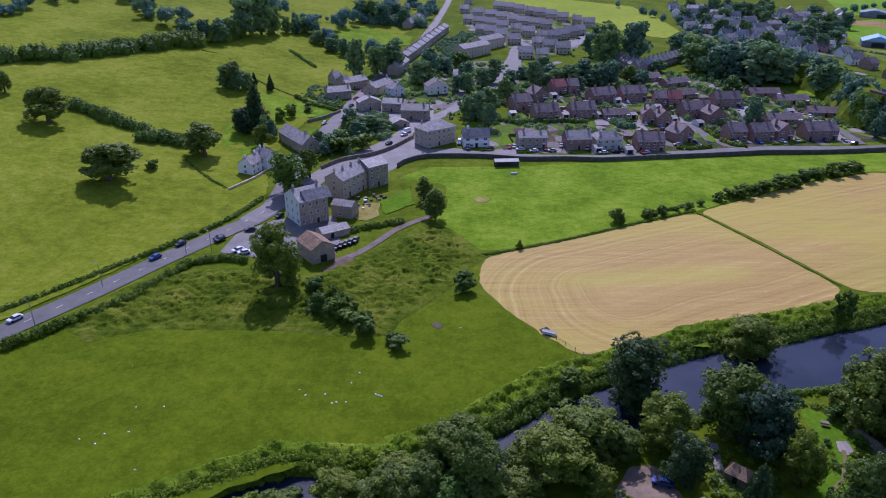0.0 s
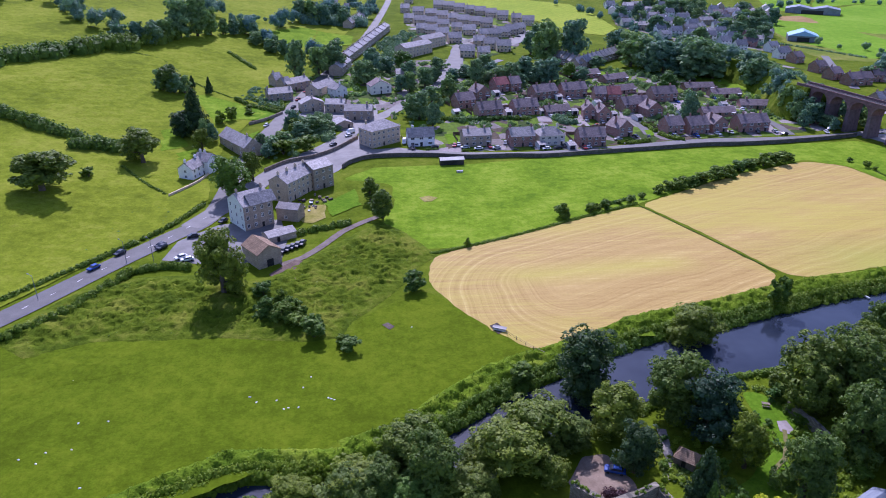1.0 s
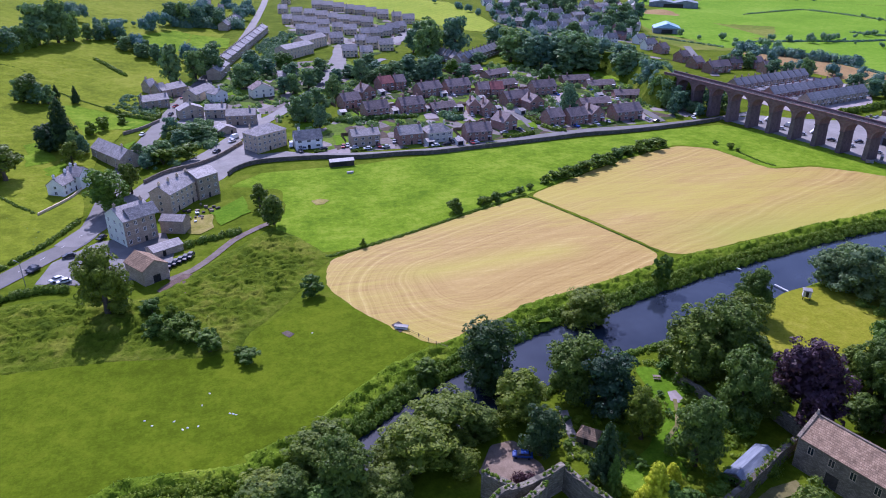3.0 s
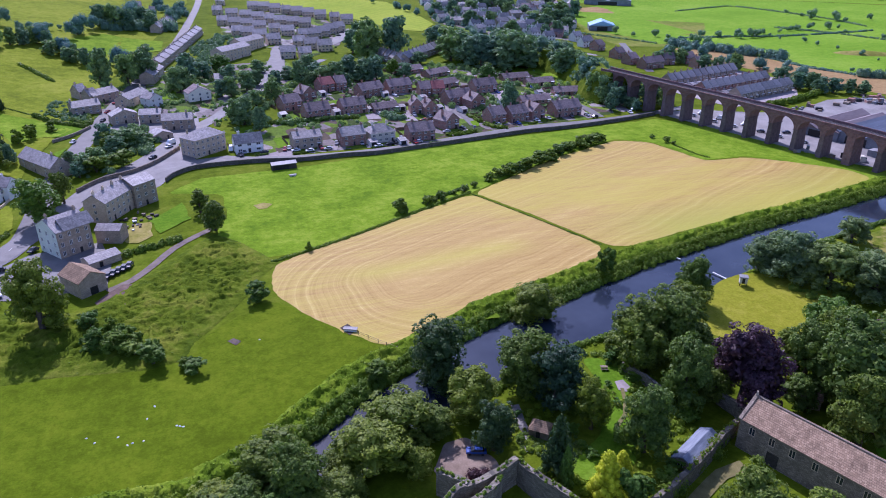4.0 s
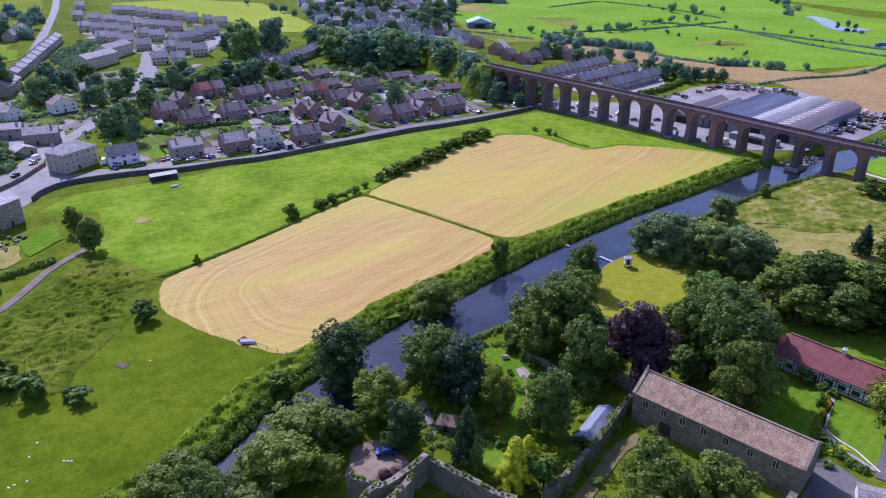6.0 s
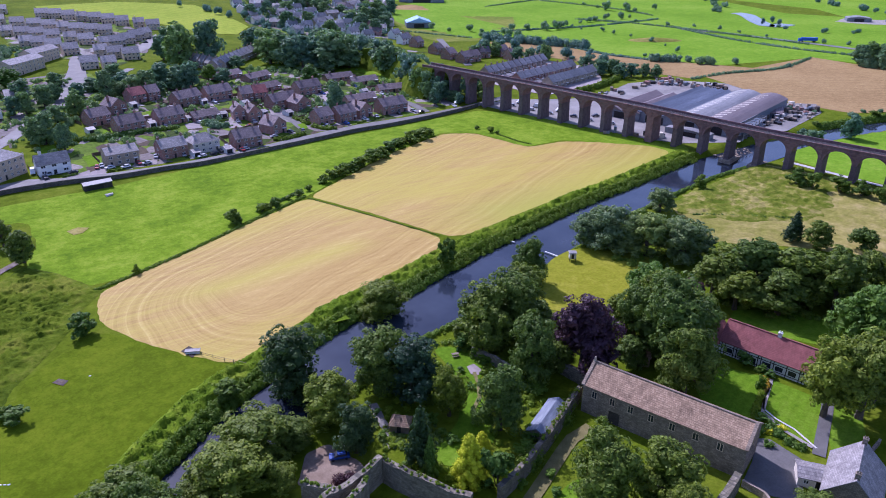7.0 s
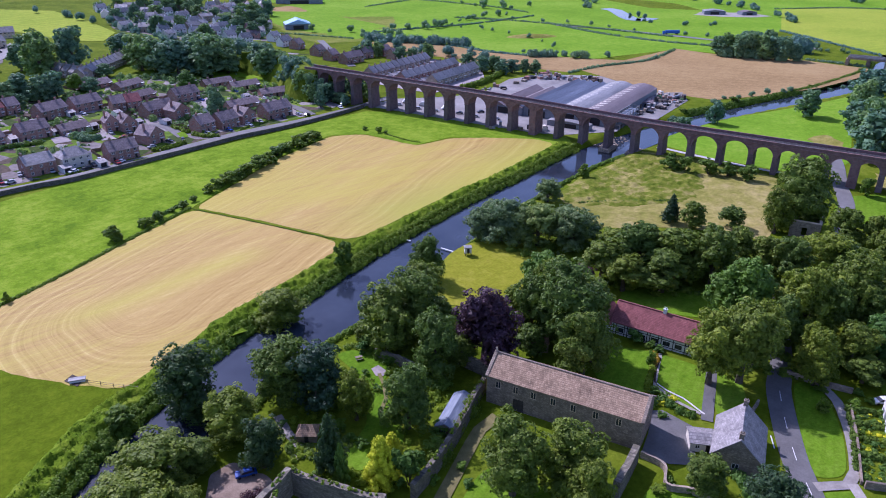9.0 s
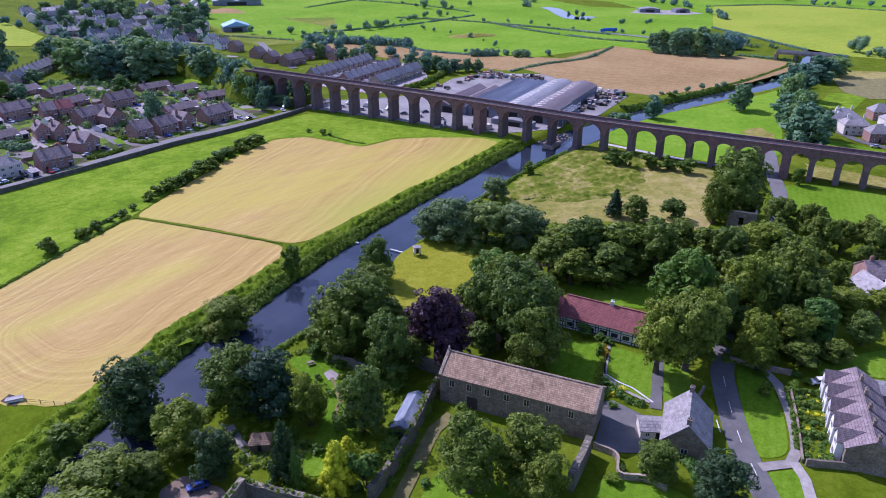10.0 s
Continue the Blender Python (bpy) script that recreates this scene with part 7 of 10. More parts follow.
hedge([(-198.8, 481.1), (-184.7, 496.3), (-171.1, 518.4), (-156.1, 558.2)], 11.0, 12.0, "thick belt of trees along the hill pasture", M_HEDGE, 0.45, 1.0, wild=0.75)
hedge([(-77.9, 688.2), (-53.9, 700.2), (-17.6, 700.2)], 10.0, 12.0, "shelter belt behind the upper houses", M_LEAF_FAR_HAZE, 0.45, 1.1, wild=0.6)
sheet("lawn", [(-85.2, 415.9), (-62.3, 403.2), (-65.3, 387.4), (-75.7, 387.4)], M_LAWN, "bright sloping lawn above the uphill road", "lawn", 0.4, step=10, rough=1.0)
sheet("lawn", [(-72.2, 360.3), (-66.8, 368.0), (-69.0, 353.7)], M_LAWN, "small bright lawn by the stone house", "lawn", 0.4, step=10)
sheet("lawn", [(-111.1, 344.4), (-101.6, 350.3), (-96.6, 339.6), (-106.8, 329.3)], M_BRIGHT, "bright paddock behind the white cottage", "lawn", 0.4, step=10, rough=1.5)
sheet("lawn", [(-99.7, 327.6), (-92.3, 340.1), (-86.5, 330.4), (-93.9, 318.9)], M_BRIGHT, "bright garden behind the white cottage", "lawn", 0.4, step=10, rough=1.5)
for x, y, h, r in ((-117.4, 439.0, 8.0, 2.4), (-106.3, 433.1, 10.0, 2.6)):
    G_CONE.plant(x, y, h, r, "small dark conifer on the hillside")
for x, y, h, r in ((-89.3, 378.8, 7.5, 3.4), (-85.2, 387.3, 7.5, 3.6), (-78.9, 407.1, 4.0, 2.6), (-77.4, 397.2, 4.0, 2.6)):
    G_BUSH.plant(x, y, h, r, "round dark bush on the sloping lawn")
scatter([(-89.1, 432.3), (-82.5, 459.8), (-65.5, 450.8), (-61.7, 406.4)], 130, 1.3, "mixed garden plants behind the cottages", M_LEAF_MID_HAZE, 0.5, "garden_shrubs", 71, 0.9, 24, "shrubs")
scatter([(-7.3, 598.5), (13.1, 668.5), (37.2, 644.9), (24.4, 589.4), (14.2, 538.1), (-2.5, 532.5)], 260, 2.0, "overgrown back gardens behind the uphill terrace", M_LEAF_MID_HAZE, 0.7, "garden_shrubs", 72, 1.0, 28, "shrubs")
for x, y, h, r in ((249.5, 371.0, 15.0, 6.5), (252.6, 359.4, 14.0, 6.5), (256.0, 348.7, 13.0, 5.5), (262.0, 364.0, 14.0, 7.0)):
    G_MID.plant(x, y, h, r, "dark tree close behind the viaduct arches")
for line in ([(217.5, 444.4), (248.9, 478.6), (254.9, 459.1), (245.9, 419.3), (227.9, 418.8)], [(212.9, 476.0), (231.5, 481.6), (226.8, 465.6), (210.1, 464.3)], [(176.9, 514.0), (188.3, 514.3), (182.4, 496.8), (172.9, 494.1)]):
    sheet("lawn", line, M_BRIGHT, "bright rough grass behind the bungalows", "lawn", 0.3, step=12, rough=1.5)
hedge([(560.5, 284.0), (566.0, 268.0), (573.0, 252.0), (581.0, 236.0), (588.0, 230.0)], 9.0, 8.0, "undergrowth at the foot of the copse", M_LEAF_FAR_HAZE, 0.5, 0.8, wild=0.4)
hedge([(612.0, 290.0), (618.0, 262.0), (628.0, 240.0)], 15.0, 15.0, "rounded trees behind the copse", M_LEAF_FAR_HAZE, 0.45, 1.1, wild=0.5)
for k, line in enumerate(([(480, 880), (560, 960), (650, 970), (760, 880)], [(900, 720), (1000, 820), (1080, 1120)], [(690, 1060), (860, 900), (940, 700)], [(1050, 320), (1140, 400), (1400, 480), (1700, 520)], [(560, 1120), (700, 1320), (900, 1300)],
                          [(1080, 560), (1250, 680), (1400, 760)], [(1040, 150), (1300, 200), (1700, 220)], [(760, 560), (850, 640), (900, 720)], [(820, 330), (900, 420), (960, 560)])):
    belt(line, 15, 7, 5.5, 8, 80 + k, "hedgerow with trees across the distant plain")
# ---- walls ----
def wall_run(points, h, thick, material, label, name="stone_wall", ragged=0.0, step=1.0, base=-0.8):
    """A free-standing wall along a line, with a coping or a ruined top."""
    rng = random.Random(int(abs(points[0][0]) * 10))
    line = along(points, step)
    n = len(line)
    verts, faces = [], []
    z = 0.0
    for i, p in enumerate(line):
        d = (line[min(i + 1, n - 1)] - line[max(i - 1, 0)]).normalized()
        g = ground_at(p.x, p.y)
        z = h * (1 - ragged * (0.25 * rng.random() + 0.9 + 1.3 * noise.noise((i * step * 0.3, points[0][0], 0.0)) + 0.7 * noise.noise((i * step * 0.9, points[0][1], 4.0))))
        for s, zz in ((-0.5, base), (0.5, base), (0.5, z), (-0.5, z)):
            verts.append((p.x - d.y * thick * s, p.y + d.x * thick * s, g + zz))
        if i:
            a, b = 4 * i - 4, 4 * i
            for k in range(4):
                j = (k + 1) % 4
                faces.append((a + k, b + k, b + j, a + j))
    faces += [(3, 2, 1, 0), tuple(4 * n - 4 + k for k in range(4))]
    o = Vector((line[0].x, line[0].y, ground_at(line[0].x, line[0].y)))
    me = mesh_from(name, [(v[0] - o.x, v[1] - o.y, v[2] - o.z) for v in verts], faces, material)
    ob = new(name, me)
    ob.location = o
    return tagged(ob, label, "wall")


wall_run([(-21.0, 305.7), (-17.2, 313.2), (-6.7, 320.2), (17.6, 320.2), (37.2, 316.2), (58.2, 316.4), (74.1, 315.0), (94.6, 317.8), (116.2, 320.8), (139.1, 324.1), (156.3, 326.7), (180.1, 327.3), (198.4, 329.1), (222.5, 332.9), (242.6, 337.6)], 2.0, 0.6, M_SHADEWALL, "stone wall between lane and pasture, darkened for shade")
wall_run([(98.8, 94.5), (92.7, 91.7), (83.8, 87.0), (78.6, 84.6), (71.3, 81.6), (64.1, 79.4)], 4.6, 1.1, M_RUIN, "tall ruined stone wall with plants on top", "ruined_wall", 0.12)
RUINS = [[(32.3, 98.6), (34.3, 96.2), (36.6, 93.4)], [(28.5, 88.6), (31.0, 90.8), (34.9, 93.3), (37.1, 93.2), (41.8, 94.3), (47.9, 96.6)],
         [(48.3, 95.9), (49.7, 92.0), (52.5, 86.4), (54.4, 82.4), (56.9, 78.4)], [(33.0, 87.2), (36.0, 89.2), (40.9, 91.3), (42.6, 92.9)]]
for line in RUINS:
    wall_run(line, 6.5, 1.3, M_RUIN, "tall broken abbey wall of grey mossy stone", "ruined_wall", 0.07, 0.6)


def wall_top_plants(line, z, n, seed):
    """Tufts and ivy rooted along the broken top of an old wall."""
    rng = np.random.default_rng(seed)
    fine = along(line, 0.3)
    at = [fine[k] for k in rng.integers(0, len(fine), n)]
    cs = np.array([(p.x + rng.normal() * 0.3, p.y + rng.normal() * 0.3, z + rng.uniform(-0.5, 0.1)) for p in at])
    base = cs[0].copy()
    ob = new("wall_plants", crown_mesh("wall_plants", rng, cs - base, rng.uniform(0.15, 0.42, n), n * 14, 0.16, M_BANK, up=0.9))
    ob.location = base
    tagged(ob, "tufts of grass and ivy on the wall top", "plants", kind="stuff")


for k, line in enumerate(RUINS):
    wall_top_plants(line, 6.3, 34, 90 + k)
wall_top_plants([(98.8, 94.5), (92.7, 91.7), (83.8, 87.0), (78.6, 84.6), (71.3, 81.6), (64.1, 79.4)], 4.4, 70, 95)
wall_run([(104.7, 56.8), (98.6, 54.9), (92.7, 53.2)], 5.0, 1.4, M_RUIN, "short stub of ruined stone wall", "ruined_wall", 0.1)
wall_run([(102.2, 104.6), (103.4, 97.0)], 4.0, 0.8, M_RUIN, "old stone garden wall by the barn", "ruined_wall", 0.1)
wall_run([(88.3, 122.9), (90.3, 116.5), (91.6, 109.5)], 3.0, 0.7, M_RUIN, "old stone garden wall", "ruined_wall", 0.1)
wall_run([(106.7, 56.7), (107.0, 51.4), (102.6, 48.2), (105.1, 44.0), (105.7, 39.4)], 1.6, 0.5, M_STONE, "low stone wall round the lawn")
wall_run([(131.6, 22.2), (136.3, 15.5), (139.8, 9.4), (143.8, 2.2)], 1.8, 0.5, M_STONE, "dark stone wall below the terrace")
wall_run([(156.0, 33.7), (144.3, 28.1), (132.0, 22.9)], 1.0, 0.4, M_STONE, "low stone wall of the small gardens")
wall_run([(142.0, 48.6), (134.5, 47.2), (131.0, 44.5)], 1.2, 0.5, M_STONE, "low stone wall beside the road")
wall_run([(157.7, 49.1), (159.6, 42.8), (162.1, 35.5)], 1.5, 0.5, M_STONE, "low stone wall under the trees")
wall_run([(-55.3, 303.2), (-47.2, 315.2), (-35.5, 322.4), (-25.9, 333.1), (-15.6, 351.7)], 1.8, 0.6, M_STONE, "stone retaining wall above the branch road")
wall_run([(-74.6, 379.0), (-66.6, 387.8), (-59.4, 400.3)], 1.6, 0.5, M_STONE, "stone garden wall along the uphill road")
wall_run([(-88.8, 273.4), (-81.3, 290.7), (-79.0, 302.4)], 1.2, 0.5, M_PALESTONE, "low pale wall beside the cottage drive")
hedge([(98.3, 95.0), (91.8, 92.0), (82.9, 87.3), (77.7, 85.1), (70.4, 82.0)], 3.4, 1.8, "ivy and shrubs against the ruined wall", M_HEDGE, 0.7, 0.28, wild=0.6)
hedge([(40.4, 100.3), (42.4, 99.2), (44.0, 97.8)], 2.2, 2.2, "rust-brown shrub beside the ruined wall", M_COPPER, 1.0, 0.25, "shrub", wild=0.4)
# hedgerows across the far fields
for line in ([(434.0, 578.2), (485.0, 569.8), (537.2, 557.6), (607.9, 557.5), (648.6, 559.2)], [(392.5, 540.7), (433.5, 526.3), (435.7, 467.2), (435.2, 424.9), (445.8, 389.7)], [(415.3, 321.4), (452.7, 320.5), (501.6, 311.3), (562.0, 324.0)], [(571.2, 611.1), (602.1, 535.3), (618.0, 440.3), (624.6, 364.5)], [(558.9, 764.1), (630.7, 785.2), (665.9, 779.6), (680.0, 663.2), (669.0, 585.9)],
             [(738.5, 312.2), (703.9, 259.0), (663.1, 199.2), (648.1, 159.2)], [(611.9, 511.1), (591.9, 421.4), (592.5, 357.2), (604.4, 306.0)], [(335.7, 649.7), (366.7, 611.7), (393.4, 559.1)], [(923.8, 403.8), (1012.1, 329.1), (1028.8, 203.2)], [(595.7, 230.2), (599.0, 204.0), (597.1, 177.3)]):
    hedge(line, 1.8, 2.2, "thin hedgerow across the far fields", M_LEAF_FAR_HAZE, 0.25, 0.9, wild=0.8)


for k, (off, h) in enumerate(((5, 20), (-6, 24), (10, 16), (14, 12))):
    lane = along(RAIL_BEND[1:], 8.0)
    belt([(p.x + (q - p).normalized().y * off, p.y - (q - p).normalized().x * off) for p, q in zip(lane[:-1], lane[1:])], 5.0, h, 4.6, 2.5, 60 + k, "woodland covering the railway embankment")


# ---- stone barn, timbered house and lodge in the abbey grounds ----
def settle(thing, x, y, turn, z=None):
    thing.matrix_basis = pose(x, y, ground_at(x, y) if z is None else z, 0, 0, turn)
    return thing


def stone_barn(x, y, turn, length):
    d = 10.0
    ops = [("f", length * k - 0.65, 4.6, 1.3, 1.9, "window") for k in (0.08, 0.2, 0.32, 0.45, 0.58, 0.72, 0.86)]
    ops += [("f", length * 0.185, 0.0, 2.6, 3.2, "door")]
    ops += [("r", d / 2 - 0.7, 5.2, 1.4, 2.0, "window"), ("b", 6, 1.2, 1.2, 1.8, "window"), ("b", 16, 1.2, 1.2, 1.8, "window")]
    t = building("stone_barn", "long two-storey monastic barn with stone slate roof", "barn", length, d, 7.6, 10.8, M_STONE, M_STONESLATE, ops,
                 thick=0.8, frame_mat=M_PALESTONE, door_mat=M_TIMBER, cap=M_STONE, over=0.3)
    for s in (-1, 1):
        bm = bmesh.new()
        X = s * length / 2
        roof_slab(bm, (X - 0.35, -0.35, 7.55), (X + 0.35, -0.35, 7.55), (X + 0.35, d / 2, 11.1), (X - 0.35, d / 2, 11.1), 0.3)
        roof_slab(bm, (X + 0.35, d + 0.35, 7.55), (X - 0.35, d + 0.35, 7.55), (X - 0.35, d / 2, 11.1), (X + 0.35, d / 2, 11.1), 0.3)
        part("gable_coping", bm, M_STONE, t, "weathered stone gable coping")
    boxed("finial", (-length / 2 - 0.2, -length / 2 + 0.3, d / 2 - 0.25, d / 2 + 0.25, 11.0, 12.0), M_PALESTONE, t, top=0.5)
    return settle(t, x, y, turn, 0.0)


stone_barn(102.1, 74.6, -70.6, 35.4)


def timbered_house(x, y, turn, length):
    d = 9.0
    ops = [("f", length * k, 0.9, 1.8, 1.3, "window") for k in (0.08, 0.22, 0.5, 0.64, 0.78)] + [("f", length * 0.38, 0.0, 1.1, 2.1, "door")]
    t = building("timbered_house", "low black and white timbered house with red tiled roof", "house", length, d, 3.9, 7.9, M_WHITE, M_REDTILE, ops,
                 chimneys=((1.5, d / 2),), frame_mat=M_DARK, over=0.3, cap=M_REDTILE)
    n = int(length / 0.75)
    for k in range(n + 1):
        X = -length / 2 + length * k / n
        if any(o[1] - length / 2 - 0.1 < X < o[1] + o[3] - length / 2 + 0.1 for o in ops):
            continue
        boxed("timber_post", (X - 0.11, X + 0.11, -0.05, 0.02, 0, 3.75), M_DARK, t)
    for z in (0.5, 2.5, 3.5):
        boxed("timber_rail", (-length / 2, length / 2, -0.04, 0.03, z, z + 0.2), M_DARK, t)
    left = -length / 2 - 2.4
    wing = boxed("wing", (left - 2.3, left + 2.36, -1.6, 7.0, -0.5, 3.3), M_WHITE, t, "whitewashed end wing with black timbers")
    for k in range(5):
        boxed("timber_post", (left - 2.25 + 1.08 * k, left - 2.07 + 1.08 * k, -1.65, -1.58, 0, 3.3), M_DARK, wing)
    boxed("timber_rail", (left - 2.3, left + 2.3, -1.64, -1.57, 1.6, 1.8), M_DARK, wing)
    roof_part(t, 4.7, 8.6, 3.3, 6.0, M_REDTILE, x0=left, y0=-1.6, turn=True, name="wing_roof", over=0.25)
    return settle(t, x, y, turn, 0.0)


timbered_house(145.3, 79.3, -75.3, 22.1)


def lodge(x, y, turn, width):
    d = 13.0
    ops = [("f", width * 0.42, 0.9, 1.4, 1.4, "window"), ("l", 2.0, 0.9, 1.3, 1.3, "window"), ("l", 8.0, 0.9, 1.3, 1.3, "window"), ("r", 2.5, 0.9, 1.3, 1.3, "window"), ("r", 7.0, 0.9, 1.3, 1.3, "window")]
    t = building("lodge", "small stone lodge with a steep grey slate roof", "house", width, d, 3.6, 8.4, M_STONE, M_SLATE, ops,
                 chimneys=((0, 0.7), (0, d - 0.7)), turn=True, over=0.35)
    return settle(t, x, y, turn, 0.0)


lodge(116.7, 41.4, -67.3, 9.7)


def outhouse(x, y, turn, w, d, eaves, ridge, wall, roof, label, ops=(), name="outbuilding", hip=0.0, turned=False, z=None, cap=None, category="outbuilding", over=0.25):
    t = building(name, label, category, w, d, eaves, ridge, wall, roof, ops, hip=hip, turn=turned, over=over, cap=cap)
    return settle(t, x, y, turn, z)


outhouse(117.5, 48.7, -52, 5.5, 5, 2.4, 3.2, M_RENDER, M_SLATE, "low slate-roofed wing beside the lodge", [("f", 1.0, 0.8, 1.0, 1.0, "window"), ("f", 3.2, 0.0, 0.9, 2.0, "door")])
outhouse(80.9, 88.7, -63.0, 4.3, 12.4, 2.4, 3.5, M_STONE, M_LIGHTSHEET, "long garden shed with a pale blue-grey sheet roof", [("f", 1.2, 0.6, 1.2, 1.2, "window")], "garden_shed", turned=True, category="shed")
outhouse(57.7, 106.9, -42, 4.2, 3.6, 2.1, 3.5, M_WOOD, M_STONESLATE, "small brown-roofed garden hut", [("f", 1.6, 0.0, 0.9, 1.9, "door")], "garden_hut", hip=1.0, category="shed")
outhouse(120.4, 96.3, -40, 5.0, 4.0, 3.0, 4.4, M_STONE, M_STONESLATE, "small stone outhouse behind the barn", [("f", 2.0, 0.0, 0.9, 1.9, "door")])


def gabled_terrace(x, y, turn, length, n=5):
    w = length / n
    model = building("terrace_house", "terraced house with white front gable and brown tiled roof", "house", w - 0.02, 9.5, 5.4, 8.2, M_STONE, M_BROWNTILE,
                     [("f", 0.8, 0.9, 1.4, 1.4, "window"), ("f", 0.9, 3.4, 1.2, 1.2, "window"), ("f", w - 1.7, 0.0, 1.0, 2.1, "door"), ("b", 1.5, 0.9, 1.2, 1.2, "window"), ("b", 1.5, 3.4, 1.2, 1.2, "window")],
                     chimneys=((w / 2 - 0.6, 5.2),), group="terrace by the gardens")
    bm = bmesh.new()
    box(bm, -w / 2 + 0.3, w / 2 - 1.8, -1.4, 0.02, -1, 5.3)
    top = [bm.verts.new(p) for p in ((-w / 2 + 0.3, -1.4, 5.3), (w / 2 - 1.8, -1.4, 5.3), (-0.75, -1.4, 7.4))]
    bm.faces.new(top)
    bay = part("front_bay", bm, M_WHITE, model, "white painted projecting front bay")
    roof_part(model, w - 2.0, 5.2, 5.3, 7.5, M_BROWNTILE, x0=-0.75, y0=-1.4, turn=True, name="bay_roof", over=0.2)
    fr, pane = window_meshes(1.7, 1.4, M_WHITE, 3)
    for z in (0.9, 3.4):
        ob = new("window", fr)
        ob.parent, ob.location = model, (-0.75, -1.52, z)
        p = new("pane", pane)
        p.parent = ob
        p.location = (0, -0.02, 0)
    a = radians(turn)
    for k in range(n):
        s = -length / 2 + w * (k + 0.5)
        m = pose(x + math.cos(a) * s, y + math.sin(a) * s, 0, 0, 0, turn)
        if k == 0:
            model.matrix_basis = m
        else:
            copy_thing(model, m)


gabled_terrace(148.3, 22.0, -157.0, 27.1)
outhouse(141.6, 12.7, -122, 7, 5, 2.6, 3.6, M_BRICK, M_SHEET, "low blue-grey glazed back extension", [("f", 0.6, 0.7, 5.6, 1.5, "window")], "conservatory", category="conservatory")
outhouse(165.2, 15.4, -64.9, 14.8, 6, 2.6, 3.8, M_BRICK, M_SLATE, "long low outbuilding with a blue-grey roof", [("f", 3, 0.7, 2, 1.2, "window")])

# ---- village houses by the main road ----
def inn(x, y, turn, w):
    d = 11.5
    ops = rows_of(w, 3, 3, "f", ww=1.1, wh=1.5, storey=3.1) + rows_of(d, 3, 4, "r", (2,), ww=1.1, wh=1.6, storey=3.1) + rows_of(d, 3, 4, "l", (2,), ww=1.1, wh=1.6, storey=3.1)
    t = building("inn", "tall three-storey stone inn with a pale green gable", "inn", w, d, 9.6, 13.0, M_HOUSESTONE, M_SLATE, ops, chimneys=((0, 1.0), (0, d - 1)), turn=True)
    bm = bmesh.new()
    wall_panel(bm, (-w / 2, -0.02), (1, 0), w, 9.6, [(o[1], o[2], o[3], o[4]) for o in ops if o[0] == "f"], 0.015, -0.5)
    bm.faces.new([bm.verts.new(q) for q in ((-w / 2, -0.02, 9.6), (w / 2, -0.02, 9.6), (0, -0.02, 12.9))])
    part("painted_gable", bm, M_PALEGREEN, t, "pale green painted gable wall")
    for k in range(2):
        roof_part(t, 5.0, w / 2 + 0.6, 9.6, 12.6, M_SLATE, x0=0, y0=0, turn=False, name="dormer_roof", over=0.2).matrix_basis = (
            Matrix.Translation((w / 2 + 0.35, 3.2 + k * 5.2, 0.02 * k)) @ Matrix.Rotation(radians(90), 4, "Z") @ Matrix.Translation((2.0, 0, 0)))
    return settle(t, x, y, turn)


def plain_house(kind, label, x, y, turn, w, d, eaves, ridge, wall, roof, floors, n, door=(1,), hip=0.0, chim=1, turned=False, group="", ends=1):
    ops = rows_of(w, floors, n, "f", door, storey=(eaves - 0.5) / floors)
    ops += rows_of(d, floors, ends, "r", storey=(eaves - 0.5) / floors) + rows_of(d, floors, ends, "l", storey=(eaves - 0.5) / floors)
    ch = [(-w / 2 + 0.7 + (w - 1.4) * k / max(1, chim - 1), d / 2) for k in range(chim)] if chim > 1 else ([(w * 0.3, d / 2)] if chim else [])
    if turned:
        ch = [(0, d * 0.2 + d * 0.6 * k / max(1, chim - 1)) for k in range(chim)]
    t = building(kind, label, "house", w, d, eaves, ridge, wall, roof, ops, ch, hip=hip, turn=turned, group=group)
    return settle(t, x, y, turn)


inn_at = (-55.9, 241.8, -53.6, 20.3)
inn(inn_at[0], inn_at[1], inn_at[2], 12.5)
plain_house("stone_terrace", "tall stone terrace with slate roof and four chimneys", -35.7, 272.3, 60.1, 18.1, 9, 8.2, 11.0, M_PALESTONE, M_SLATE, 3, 6, (1, 4), chim=4)
plain_house("stone_house", "square tall stone house with a slate roof", -27.3, 280.8, 40.9, 9.9, 10, 9.4, 11.4, M_HOUSESTONE, M_SLATE, 3, 3, chim=0)
plain_house("white_cottage", "whitewashed long cottage with grey slate roof", -81.0, 300.9, 69.9, 16.5, 7, 5.2, 7.8, M_WHITE, M_SLATE, 2, 5, (2,), chim=3)
plain_house("white_cottage", "taller whitewashed wing behind the long cottage", -79.5, 309.5, 160.0, 7.0, 8, 6.2, 8.8, M_WHITE, M_SLATE, 2, 2, (1,), chim=1)
plain_house("stone_house", "stone house with a broad grey slate roof", -75.3, 335.3, -55.1, 28.5, 9, 5.0, 8.6, M_HOUSESTONE, M_SLATE, 2, 3, chim=1)
plain_house("hotel", "large pale stone corner house with hipped slate roof", -0.9, 339.9, 37.1, 17.6, 11, 8.6, 11.6, M_PALESTONE, M_SLATE, 3, 6, (2,), hip=5.0, chim=2, ends=3)
outhouse(-39.3, 207.8, 36.3, 8.3, 11, 5.2, 7.6, M_HOUSESTONE, M_STONESLATE, "stone barn with tan stone slate roof", [("f", 3.0, 0.0, 2.4, 2.6, "door")], "small_barn", turned=True, category="barn", cap=None)
